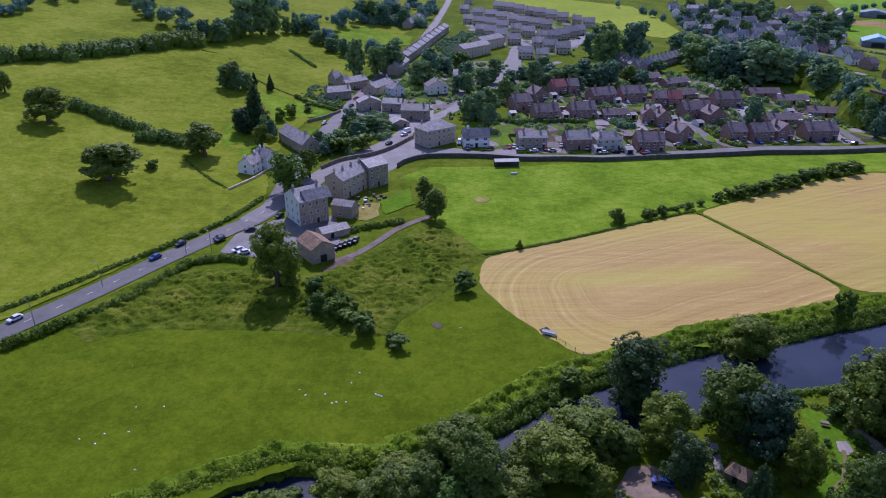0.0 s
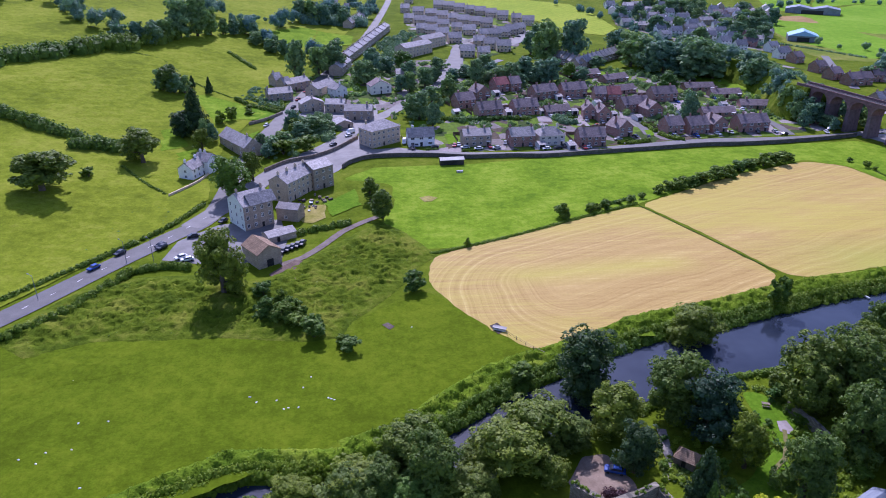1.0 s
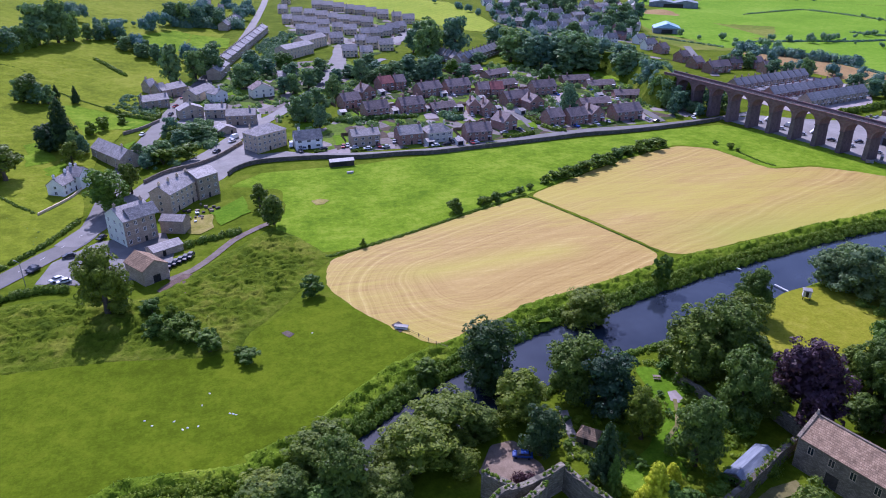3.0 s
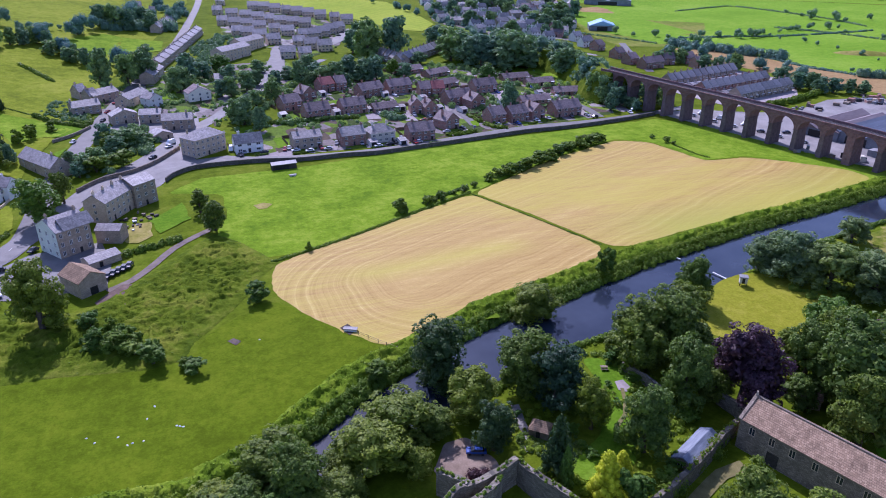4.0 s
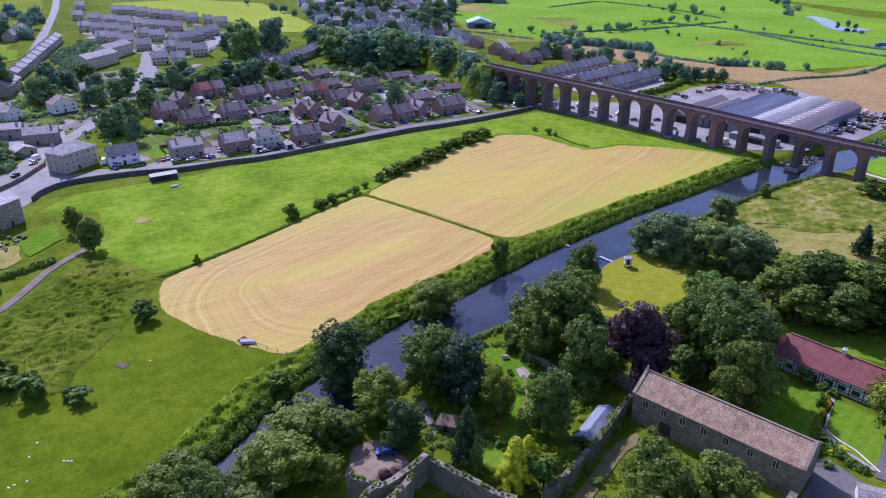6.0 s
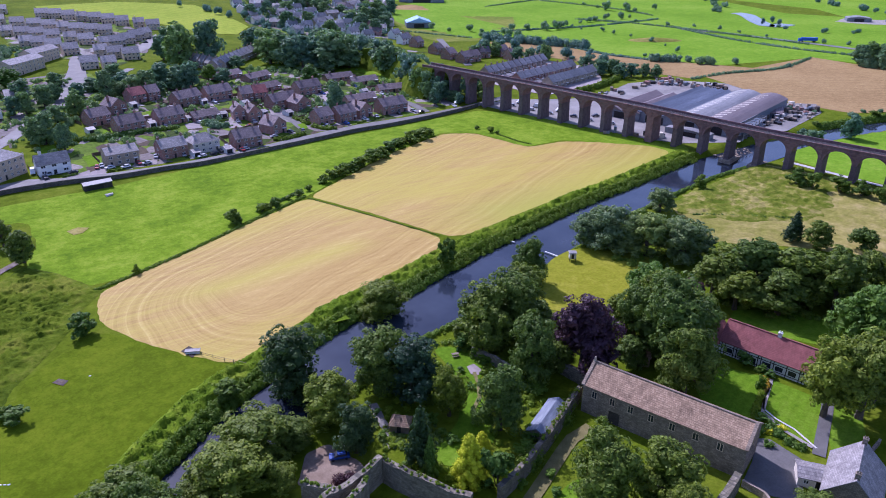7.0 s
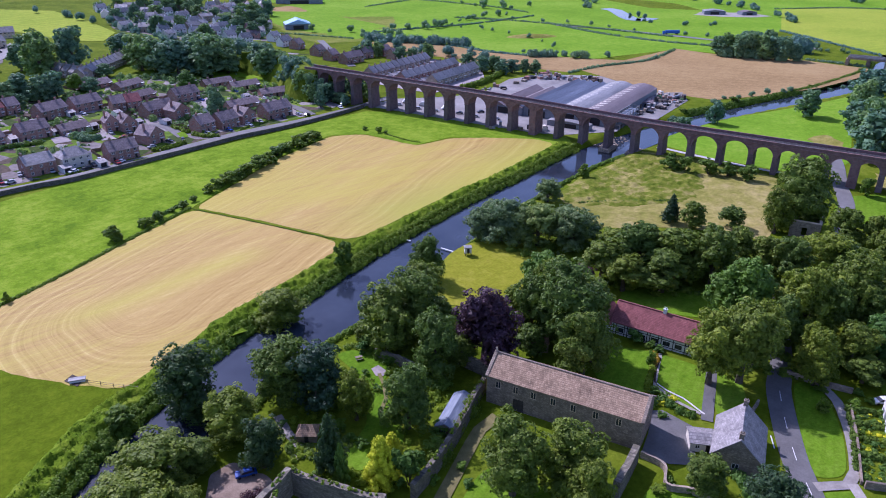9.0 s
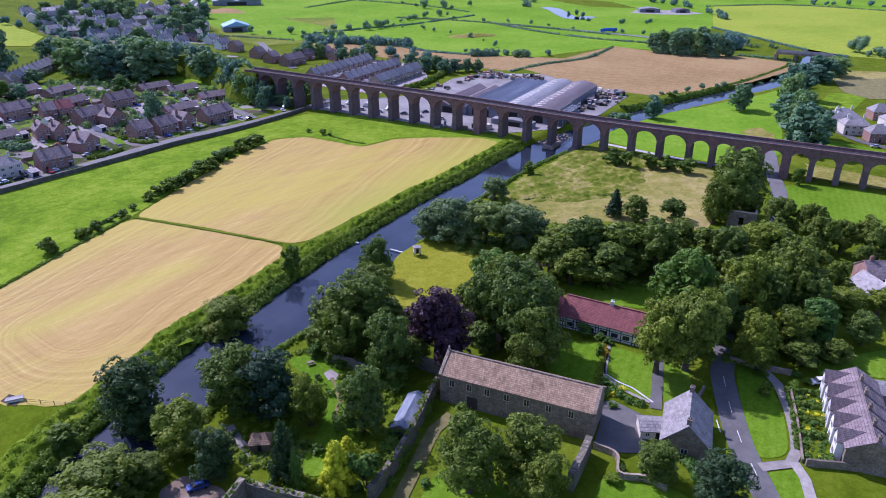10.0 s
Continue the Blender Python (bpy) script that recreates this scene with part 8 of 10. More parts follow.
outhouse(-37.8, 227.5, 33.1, 10.3, 6, 2.6, 3.8, M_HOUSESTONE, M_SLATE, "low grey stone outbuilding in the yard", [("f", 3.0, 0.0, 1.2, 2.0, "door")])
outhouse(-38.4, 245.7, -18.5, 8.5, 6, 5.0, 6.4, M_HOUSESTONE, M_SLATE, "flat grey stone annexe of the inn", [("f", 3.0, 0.9, 1.2, 1.2, "window")])
outhouse(28.9, 306.8, 4.0, 10.9, 4.5, 2.6, 3.3, M_TIMBER, M_PALESHEET, "black timber field shelter with a pale roof", [("f", 1.0, 0.0, 6.5, 2.0, "door")], "field_shelter", category="shed")
outhouse(31.3, 296.3, 8, 2.6, 1.4, 0.7, 0.9, M_WHITE, M_PALESHEET, "small white water trough in the pasture", (), "water_trough", category="trough", over=0.05)
outhouse(28.3, 162.3, -25, 3.4, 1.4, 0.9, 1.0, M_WHITE, M_PALESHEET, "white feed trough beside the field gate", (), "feed_trough", category="trough", over=0.05)
plain_house("cottage", "stone cottage with grey slate roof", -42.4, 404.0, 19.7, 13.0, 8, 5.2, 7.8, M_HOUSESTONE, M_SLATE, 2, 3, turned=True, chim=2)
plain_house("cottage", "low stone row with a slate roof", -30.0, 400.8, -8.5, 11.2, 8, 5.2, 7.4, M_HOUSESTONE, M_SLATE, 2, 3)
plain_house("cottage", "stone row house with a brown slate roof", -16.1, 384.5, -4.4, 15.3, 9, 5.6, 8.2, M_HOUSESTONE, M_SLATE, 2, 4)
plain_house("garage", "low stone garage with a slate roof beside the road", -23.0, 369.2, 24.9, 10.2, 8, 2.8, 4.8, M_HOUSESTONE, M_SLATE, 1, 2, turned=True, chim=0)
plain_house("white_house", "white rendered gabled village house", -27.5, 434.7, 39.4, 8.4, 9, 5.6, 8.2, M_WHITE, M_SLATE, 2, 2, turned=True, chim=1)
plain_house("cottage", "stone cottages with pale slate roofs", -63.5, 428.3, 21.3, 14.8, 9, 5.0, 7.6, M_HOUSESTONE, M_SLATE, 2, 4, chim=2)
plain_house("cottage", "stone cottages along the uphill road", -55.7, 455.4, 42.9, 17.4, 9, 5.0, 7.6, M_HOUSESTONE, M_SLATE, 2, 4, chim=2)
plain_house("cottage", "stone cottages along the uphill road", -37.2, 445.8, 63.9, 22.2, 9, 5.0, 7.6, M_PALESTONE, M_SLATE, 2, 3, chim=2)
plain_house("house", "dark-roofed detached house behind the trees", -3.3, 442.0, 16.3, 13.2, 10, 5.2, 8.6, M_RENDER, M_BROWNTILE, 2, 3, turned=True)
plain_house("house", "stone house among trees with slate roof", 12.8, 474.6, 2.9, 12.0, 9, 5.2, 7.8, M_HOUSESTONE, M_SLATE, 2, 3)

# ---- house models, each built once and copied ----
def semi(wall, roof, label, w=13.0, d=10.0, hip=0.0, frame_mat=None, group="estate houses", chim=2, eaves=5.1, ridge=8.7, floors=2, n=4, door=(0, 3), turned=False, kind="house"):
    ops = rows_of(w, floors, n, "f", door, 1.5, 1.25, 0.9, 2.5) + rows_of(d, floors, 1, "r", None, 0.8, 1.0, 1.1, 2.5)
    ch = [(-w * 0.3, d / 2), (w * 0.3, d / 2)][:chim]
    t = building(kind, label, "house", w, d, eaves, ridge, wall, roof, ops, ch, hip=hip, turn=turned, group=group, frame_mat=frame_mat)
    boxed("porch", (w * 0.5 - w / n * 0.5 - 0.9, w * 0.5 - w / n * 0.5 + 0.9, -1.2, -0.01, 2.3, 2.55), M_WHITE, t)
    return Row(t, w)


R_BRICK = semi(M_BRICK, M_BROWNTILE, "red brick semi-detached house with brown tiled roof")
R_DETACH = semi(M_BRICK, M_BROWNTILE, "small red brick detached house with brown roof", w=9.0, n=3, door=(1,), chim=1)
R_GABLE = semi(M_BRICK, M_BROWNTILE, "red brick house with a gable to the street", w=7.5, d=10.0, n=2, door=(1,), chim=1, turned=True)
R_BUNGALOW = semi(M_BRICK, M_BROWNTILE, "long brick bungalow with a low brown roof", w=15.0, d=9.0, eaves=2.7, ridge=5.2, floors=1, n=5, door=(2,), chim=1)
R_HIP = semi(M_RENDER, M_SLATE, "pale bay-fronted house with a hipped slate roof", hip=4.0, w=13.0, d=10.0, eaves=5.4, ridge=8.6)
R_STONE = semi(M_HOUSESTONE, M_SLATE, "stone semi-detached house with grey slate roof", w=14.0, d=9.0, eaves=5.6, ridge=8.0)
R_ESTATE = semi(M_PALESTONE, M_SLATE, "pale stone estate house with grey slate roof", chim=0, ridge=9.0, w=11.5, d=10.0, group="hillside estate")
R_ESTATE2 = semi(M_PALESTONE, M_SLATE, "pale stone estate house with grey slate roof", ridge=8.8, w=9.5, d=10.0, n=2, door=(1,), chim=1, group="hillside estate")
R_TERRACE = semi(M_HOUSESTONE, M_SLATE, "stone terraced house with slate roof", w=5.6, d=8.5, n=2, door=(0,), chim=1, group="stone terrace")
R_WHITE = semi(M_WHITE, M_SLATE, "white rendered town house with grey roof", w=10.0, d=8.0, n=3, door=(1,), chim=1, group="town houses")
R_BTERRACE = semi(M_BRICK, M_SLATE, "brick terraced house with slate roof", w=6.0, d=8.5, n=2, door=(0,), chim=1, group="brick terraces")

R_WHITE.put(16.3, 336.2, 6, 13, label="shop house with a white front and slate roof")
R_STONE.put(44.0, 334.3, 6)
plain_house("house", "brick house with grey slate roof and tall windows", 66.2, 332.0, 6.6, 12.2, 10, 5.6, 8.8, M_BRICK, M_SLATE, 2, 3, chim=2)
R_HIP.put(81.1, 332.5, 9)
R_REDROOF = semi(M_BRICK, M_REDTILE, "red brick house with a new red tiled roof", w=9.0, n=3, door=(1,), chim=1)
for spot in ((100.8, 330.0, 1.7, 13.3), (162.7, 347.7, 11.3, 11.6), (194.0, 350.3, 6.5, 23.0), (57.8, 383.4, 13.3, 14.2), (78.7, 387.6, 10.4, 14.3), (97.4, 421.5, 20.4, 15.8), (116.3, 426.2, 11.4, 15.9), (143.9, 391.6, 13.5, 18.7), (169.8, 415.9, 7.7, 15.8)):
    R_BRICK.put(*spot)
for spot in ((122.2, 345.1, 24.3, 10.9), (175.1, 350.3, 17.5, 12.2), (58.9, 423.0, 25.6, 12.9), (112.4, 378.7, -7.5, 7.1), (119.4, 373.5, 1.2, 7.4), (151.0, 381.2, 13.1, 13.0)):
    R_GABLE.put(*spot)
for spot in ((46.4, 404.6, 19.5, 11.3), (129.1, 415.4, -3.9, 7.2), (82.1, 443.0, 11.9, 5.7), (150.0, 347.8, 10.5, 9.3)):
    R_DETACH.put(*spot)
for spot in ((73.3, 441.4, 19.2, 9.2), (137.3, 414.6, -4.7, 8.0)):
    R_REDROOF.put(*spot)
for spot in ((96.9, 386.6, 10.5, 15.2), (150.0, 434.6, 21.5, 24.3), (188.7, 380.9, 2.3, 20.5), (203.2, 442.9, 0.9, 27.9), (213.6, 425.8, 2.3, 22.4), (219.0, 396.8, -9.8, 22.7), (155.5, 466.4, 24.9, 23.2), (139.1, 478.1, 21.1, 22.4)):
    R_BUNGALOW.put(*spot)
R_GARAGE = Row(building("garage", "small white garage beside a brick house", "garage", 3.6, 6.0, 2.4, 3.2, M_WHITE, M_SLATE, [("f", 0.5, 0.0, 2.6, 2.0, "door")], group="garages"), 3.6)
for x, y, a in [
    (68.6, 387.3, 10), (88.4, 388.0, 10), (106.5, 387.4, 8), (127.7, 381.0, 20),
    (139.6, 373.5, 15), (105.1, 419.9, 8), (85.1, 412.1, 8), (68.5, 431.5, 20),
    (168.1, 382.2, 10), (199.3, 372.3, 5), (157.8, 371.8, 15), (125.3, 405.7, 10),
    (150.7, 407.3, 10), (200.9, 400.9, 0), (39.4, 390.3, 12), (89.6, 325.5, 8),
    (75.1, 327.8, 8),
]:
    R_GARAGE.put(x, y, a)
R_BUNGALOW.put(235.1, 364.1, -2)
BRICK_HOMES = [h for h in HOMES if 320 < h[1] < 480 and 10 < h[0] < 245 and h[3] > 5]
# the pale stone estate on the slope
for row in ([
    (28.3, 853.9, -8), (59.9, 809.4, -8), (70.7, 801.9, -8), (80.4, 786.6, -8),
    (89.9, 771.6, -8), (99.7, 760.7, -8), (108.8, 746.4, -8), (118.1, 728.6, -8),
    (129.1, 710.8, -8), (137.8, 694.6, -8),
], [
    (21.9, 784.3, -10), (35.1, 761.3, -10), (47.3, 746.6, -10), (57.6, 732.7, -10),
    (66.8, 715.9, -10), (75.7, 703.1, -10), (86.2, 693.2, -10), (95.7, 683.8, -10),
],
            [
    (23.6, 715.9, -8), (34.2, 702.9, -8), (44.3, 693.3, -8), (54.2, 677.8, -8),
    (65.3, 659.3, -8), (75.0, 644.7, -8),
], [
    (33.1, 655.1, -6), (41.3, 646.9, -6), (49.9, 630.5, -6), (59.1, 606.8, 6),
], [
    (86.8, 624.2, 4), (95.4, 624.2, 6), (105.0, 632.4, 14), (114.6, 643.9, 18),
    (123.5, 653.2, 18),
], [
    (77.1, 591.0, -6), (85.4, 578.7, -4), (94.3, 568.7, -2), (63.0, 549.8, -4),
    (75.0, 543.8, -2),
]):
    for i, (x, y, a) in enumerate(row):
        (R_ESTATE if i % 4 else R_ESTATE2).put(x, y, a)


def terrace_along(row, x, y, turn, length, each):
    n = max(1, int(length / each))
    a = radians(turn)
    for k in range(n):
        s = -length / 2 + length * (k + 0.5) / n
        row.put(x + math.cos(a) * s, y + math.sin(a) * s, turn)


terrace_along(R_STONE, -11.0, 602.3, 77.3, 144.0, 14.4)
terrace_along(R_STONE, -27.5, 507.0, 79.0, 30.0, 15.0)
terrace_along(R_TERRACE, -24.0, 712.0, 76.0, 54.0, 6.0)
terrace_along(R_TERRACE, 167.5, 532.3, 46.9, 88.7, 6.0)
terrace_along(R_TERRACE, 130.4, 518.8, -69.9, 35.7, 6.0)
plain_house("flats", "long pale three-storey block of flats", 26.3, 559.0, 48.1, 32.8, 11, 7.8, 10.4, M_PALESTONE, M_SLATE, 3, 8, (2, 5), chim=0)
plain_house("flats", "long pale three-storey block of flats", 40.9, 590.9, 49.1, 29.3, 11, 7.8, 10.4, M_PALESTONE, M_SLATE, 3, 8, (2, 5), chim=0)
terrace_along(R_TERRACE, 328.9, 406.3, 15.2, 72.1, 6.05)
terrace_along(R_BTERRACE, 332.7, 377.1, 14.2, 66.9, 6.4)
terrace_along(R_TERRACE, 336.8, 355.4, 14.9, 55.5, 6.05)
for k in range(9):
    R_GARAGE.put(302.0 + 7.2 * k, 389.5 + 1.9 * k, 15)
    R_GARAGE.put(306.0 + 7.2 * k, 361.5 + 1.9 * k, 15)
for x, y, a in [
    (321.4, 501.2, 15), (317.8, 476.4, 15), (318.4, 456.4, 10), (327.0, 458.0, 0),
    (342.6, 467.1, -10), (360.9, 465.2, 5), (357.2, 446.4, 5), (325.3, 539.3, 20),
    (327.4, 562.6, 20),
]:
    R_DETACH.put(x, y, a)
for x, y, a in [
    (259.2, 664.4, 10), (271.3, 657.4, 0), (280.5, 643.9, 5), (295.1, 636.6, 0),
    (297.7, 610.6, 10), (302.7, 591.4, 5), (316.4, 662.7, 0), (315.4, 635.0, 5),
    (329.5, 587.1, 20), (321.9, 557.8, 15),
]:
    R_WHITE.put(x, y, a)
for x, y, a in [
    (269.0, 785.8, 5), (296.5, 814.9, 0), (322.8, 836.8, 8), (311.4, 780.5, 5),
    (307.9, 738.3, 0), (343.8, 774.1, 5), (380.9, 823.8, 0), (360.3, 748.4, 5),
    (392.8, 785.5, 0), (384.2, 739.4, 4), (267.9, 736.6, 10), (307.7, 707.0, 0),
    (285.0, 714.2, 0), (250.3, 759.7, 10), (330.3, 699.3, 0), (372.8, 697.3, 8),
    (256.7, 820.4, 0), (423.6, 847.9, 0), (286.9, 770.0, 0),
]:
    R_WHITE.put(x, y, a)
for x, y, a in [
    (292.4, 833.1, 5), (349.4, 820.7, 0), (331.6, 731.0, 5), (399.7, 815.2, 0),
    (418.1, 805.7, 4), (285.5, 692.0, 0), (269.3, 706.4, 0),
]:
    R_STONE.put(x, y, a)
for x, y, a in [
    (-83.7, 752.4, 10), (-70.9, 737.5, 5), (-53.1, 816.2, 0), (-39.3, 787.0, 0),
    (-68.5, 462.2, 40), (-61.6, 451.3, 40),
]:
    R_TERRACE.put(x, y, a)

TOWN = [(258.7, 848.9), (477.9, 873.1), (360.0, 650.0), (300.0, 585.0), (250.0, 640.0), (228.0, 700.0)]
R_FAR = Row(building("house", "small town house with a blue-grey slate roof", "house", 10.0, 8.0, 5.0, 7.8, M_RENDER, M_SLATE, [("f", 1.5, 3.2, 1.6, 1.3, "window"), ("f", 6.5, 3.2, 1.6, 1.3, "window"), ("f", 4.4, 0.0, 1.1, 2.1, "door")], chimneys=((3.5, 4.0),), group="town houses"), 10.0)
R_FARSTONE = Row(building("house", "stone town house with a grey slate roof", "house", 12.0, 8.0, 5.2, 8.2, M_HOUSESTONE, M_SLATE, [("f", 2.0, 3.2, 1.6, 1.3, "window"), ("f", 8.0, 3.2, 1.6, 1.3, "window"), ("f", 5.4, 0.0, 1.1, 2.1, "door")], chimneys=((-4.5, 4.0),), group="town houses"), 12.0)
R_FARBRICK = Row(building("house", "brick town house with a brown tiled roof", "house", 9.0, 8.0, 5.0, 7.9, M_BRICK, M_BROWNTILE, [("f", 1.4, 3.2, 1.6, 1.3, "window"), ("f", 5.9, 3.2, 1.6, 1.3, "window"), ("f", 3.9, 0.0, 1.1, 2.1, "door")], chimneys=((3.0, 4.0),), group="town houses"), 9.0)
dice = random.Random(33)
taken = [(h[0], h[1]) for h in HOMES]
tries = 0
while tries < 420:
    tries += 1
    x, y = dice.uniform(225, 470), dice.uniform(530, 870)
    if inside(x, y, TOWN) and all(math.hypot(x - a, y - b) > 17 for a, b in taken):
        taken.append((x, y))
        dice.choice((R_FAR, R_FARSTONE, R_FARSTONE, R_FARBRICK)).put(x, y, dice.choice((-35, -20, 5, 15, 40, 70)), dice.uniform(8, 14))
for k in range(75):
    x, y = dice.uniform(225, 470), dice.uniform(550, 870)
    if inside(x, y, TOWN):
        G_MID.plant(x, y, dice.uniform(10, 17), dice.uniform(6, 10), "leafy tree among the town houses")

# right-hand houses
R_HIP.put(404.2, 86.7, -55, label="white detached house with a hipped grey roof")
R_NEW = semi(M_BRICK, M_SLATE, "new brick house with a hipped blue-grey roof", w=10.0, d=9.0, n=3, door=(1,), chim=0, hip=3.6, group="new houses")
for k, (x, y, a) in enumerate([
    (419.7, 95.9, -45), (396.6, 74.0, -55), (446.0, 85.1, -50), (429.0, 72.9, -50),
    (396.4, 63.1, -55), (412.0, 70.0, -50), (409.0, 100.0, -40),
]):
    (R_NEW if k % 3 else R_HIP).put(x, y, a)
plain_house("bungalow", "white rendered bungalow with a blue-grey roof among trees", 216.0, 34.8, -126.1, 11.5, 9, 3.0, 6.2, M_WHITE, M_SLATE, 1, 4, (2,), chim=1)
R_DETACH.put(223.7, 30.7, -50, label="small grey-roofed house among trees")


def roofless_ruin(x, y, turn, w, d, h):
    """Four old walls with no roof."""
    thing = tagged(new("ruined_building"), "roofless old stone building with open top", "ruin")
    bm = bmesh.new()
    for side, ((ox, oy), ux) in PANELS.items():
        length = w if side in "fb" else d
        wall_panel(bm, (ox * w / 2, oy * d), ux, length, h, [(length * 0.4, 1.0, 1.6, 3.0)], 0.9, -1)
    part("wall", bm, M_STONE, thing)
    bm = bmesh.new()
    for x0, x1, y0, y1 in ((-w / 2, w / 2, 0, 0.9), (-w / 2, w / 2, d - 0.9, d), (-w / 2, -w / 2 + 0.9, 0.9, d - 0.9), (w / 2 - 0.9, w / 2, 0.9, d - 0.9)):
        box(bm, x0, x1, y0, y1, h, h + 0.25)
    part("coping", bm, M_PALESTONE, thing, "pale weathered wall top")
    return settle(thing, x, y, turn, 0.0)


ruin_at = (257.9, 86.1, -71.9, 9.7)
roofless_ruin(ruin_at[0], ruin_at[1], ruin_at[2] + 180, ruin_at[3], 15, 6.0)


# ---- works behind the viaduct ----
def works_shed(x, y, turn, w, d, eaves, spans, rise, roof, label, curved=False):
    """A shed with several roof spans side by side."""
    thing = tagged(new("works_shed"), label, "shed")
    bm = bmesh.new()
    box(bm, -w / 2, w / 2, 0, d, -1, eaves)
    part("wall", bm, M_SHEET, thing)
    each = w / spans
    for k in range(spans):
        x0 = -w / 2 + each * k
        bm = bmesh.new()
        n = 8 if curved else 2
        prof = [(x0 + each * i / n, eaves + rise * (math.sin(math.pi * i / n) if curved else 1 - abs(2 * i / n - 1))) for i in range(n + 1)]
        rows = [[bm.verts.new((px, yy, pz + 0.02)) for px, pz in prof] for yy in (-0.3, d + 0.3)]
        for i in range(n):
            bm.faces.new((rows[0][i], rows[0][i + 1], rows[1][i + 1], rows[1][i]))
        for r in rows:
            bm.faces.new(r)
        span = part("roof_span", bm, roof, thing)
        if curved:
            for q in range(1, int(d / 6)):
                bm = bmesh.new()
                for i in range(1, n // 2):
                    (ax, az), (bx, bz) = prof[i], prof[i + 1]
                    vs = [bm.verts.new(v) for v in ((ax, q * 6.0, az + 0.07), (bx, q * 6.0, bz + 0.07), (bx, q * 6.0 + 1.0, bz + 0.07), (ax, q * 6.0 + 1.0, az + 0.07))]
                    bm.faces.new(vs)
                part("roof_light", bm, M_RENDER, span, "translucent pale roof strip")
    bm = bmesh.new()
    box(bm, -w * 0.2, w * 0.2, -0.06, 0.02, 0, eaves * 0.8)
    part("loading_door", bm, M_DARK, thing)
    return settle(thing, x, y, turn, 0.0)


works_shed(294.5, 272.0, -75, 22, 52, 4.5, 2, 2.4, M_BROWNSHEET, "works shed with two low brown sheet roofs")
works_shed(300.9, 253.8, -75, 26, 84, 5.0, 6, 1.2, M_SHEET, "long works shed with ridged blue-grey roof")
works_shed(305.2, 234.8, -75, 17, 84, 6.0, 1, 2.2, M_PALESHEET, "works hall with a pale curved roof", True)
works_shed(311.0, 221.7, -75, 17, 82, 6.0, 1, 2.2, M_BROWNSHEET, "works hall with a rusty curved roof and pale roof lights", True)
works_shed(295.9, 227.5, -75, 24, 5, 3.0, 1, 0.8, M_PALESHEET, "low lean-to shed with a white roof")
works_shed(367.0, 225.0, -60, 7, 24, 2.6, 1, 0.9, M_BROWNTILE, "low brown storage shed in the yard")


def steel_rack(x, y, turn, w, d, h, n):
    """An open storage frame of posts, rails and shelf decks."""
    thing = tagged(new("storage_rack"), "open steel storage rack beside the works hall", "rack")
    for k in range(n + 1):
        yy = d * k / n
        for px in (-w / 2, w / 2):
            boxed("post", (px - 0.15, px + 0.15, yy - 0.15, yy + 0.15, 0, h), M_RAILTOP, thing)
        for z in (h * 0.35, h * 0.7, h - 0.2):
            boxed("cross_beam", (-w / 2 + 0.16, w / 2 - 0.16, yy - 0.1, yy + 0.1, z, z + 0.2), M_RAILTOP, thing)
    for px in (-w / 2, w / 2):
        for z in (h * 0.35, h * 0.7, h - 0.2):
            boxed("rail", (px - 0.12, px + 0.12, 0.2, d - 0.2, z + 0.22, z + 0.42), M_RAILTOP, thing)
    for z in (h * 0.35, h * 0.7):
        boxed("deck", (-w / 2 + 0.2, w / 2 - 0.2, 0.3, d - 0.3, z + 0.44, z + 0.5), M_STEEL, thing)
    return settle(thing, x, y, turn, 0.0)


steel_rack(312.6, 209.0, -75, 5.0, 30.0, 7.0, 6)
works_shed(384.7, 640.4, -25, 26, 22, 6.0, 1, 4.5, M_BLUESHEET, "light blue farm barn among the fields")
works_shed(510.8, 843.2, -30, 60, 24, 7.0, 2, 3.0, M_SHEET, "large grey farm shed on the far fields")
works_shed(815.0, 425.0, -50, 24, 14, 4.0, 1, 1.6, M_PALESHEET, "small pale farm shed on the far plain")
works_shed(840.0, 395.0, -35, 18, 12, 3.6, 1, 1.4, M_BROWNSHEET, "small brown farm shed on the far plain")


# ---- vehicles ----
def paint(name, c):
    n = Nodes(name)
    grime = n.noise(n.place(False), 1.5, 4.0)
    return n.finish(n.mix(0.25, (*c, 1), n.ramp(grime, [(0.3, 0.6), (0.7, 1.1)]), "MULTIPLY"), 0.25, specular=0.5)


M_TYRE = plain("tyre_rubber", (0.015, 0.015, 0.016), (0.03, 0.03, 0.03), 2.0, 0.9)


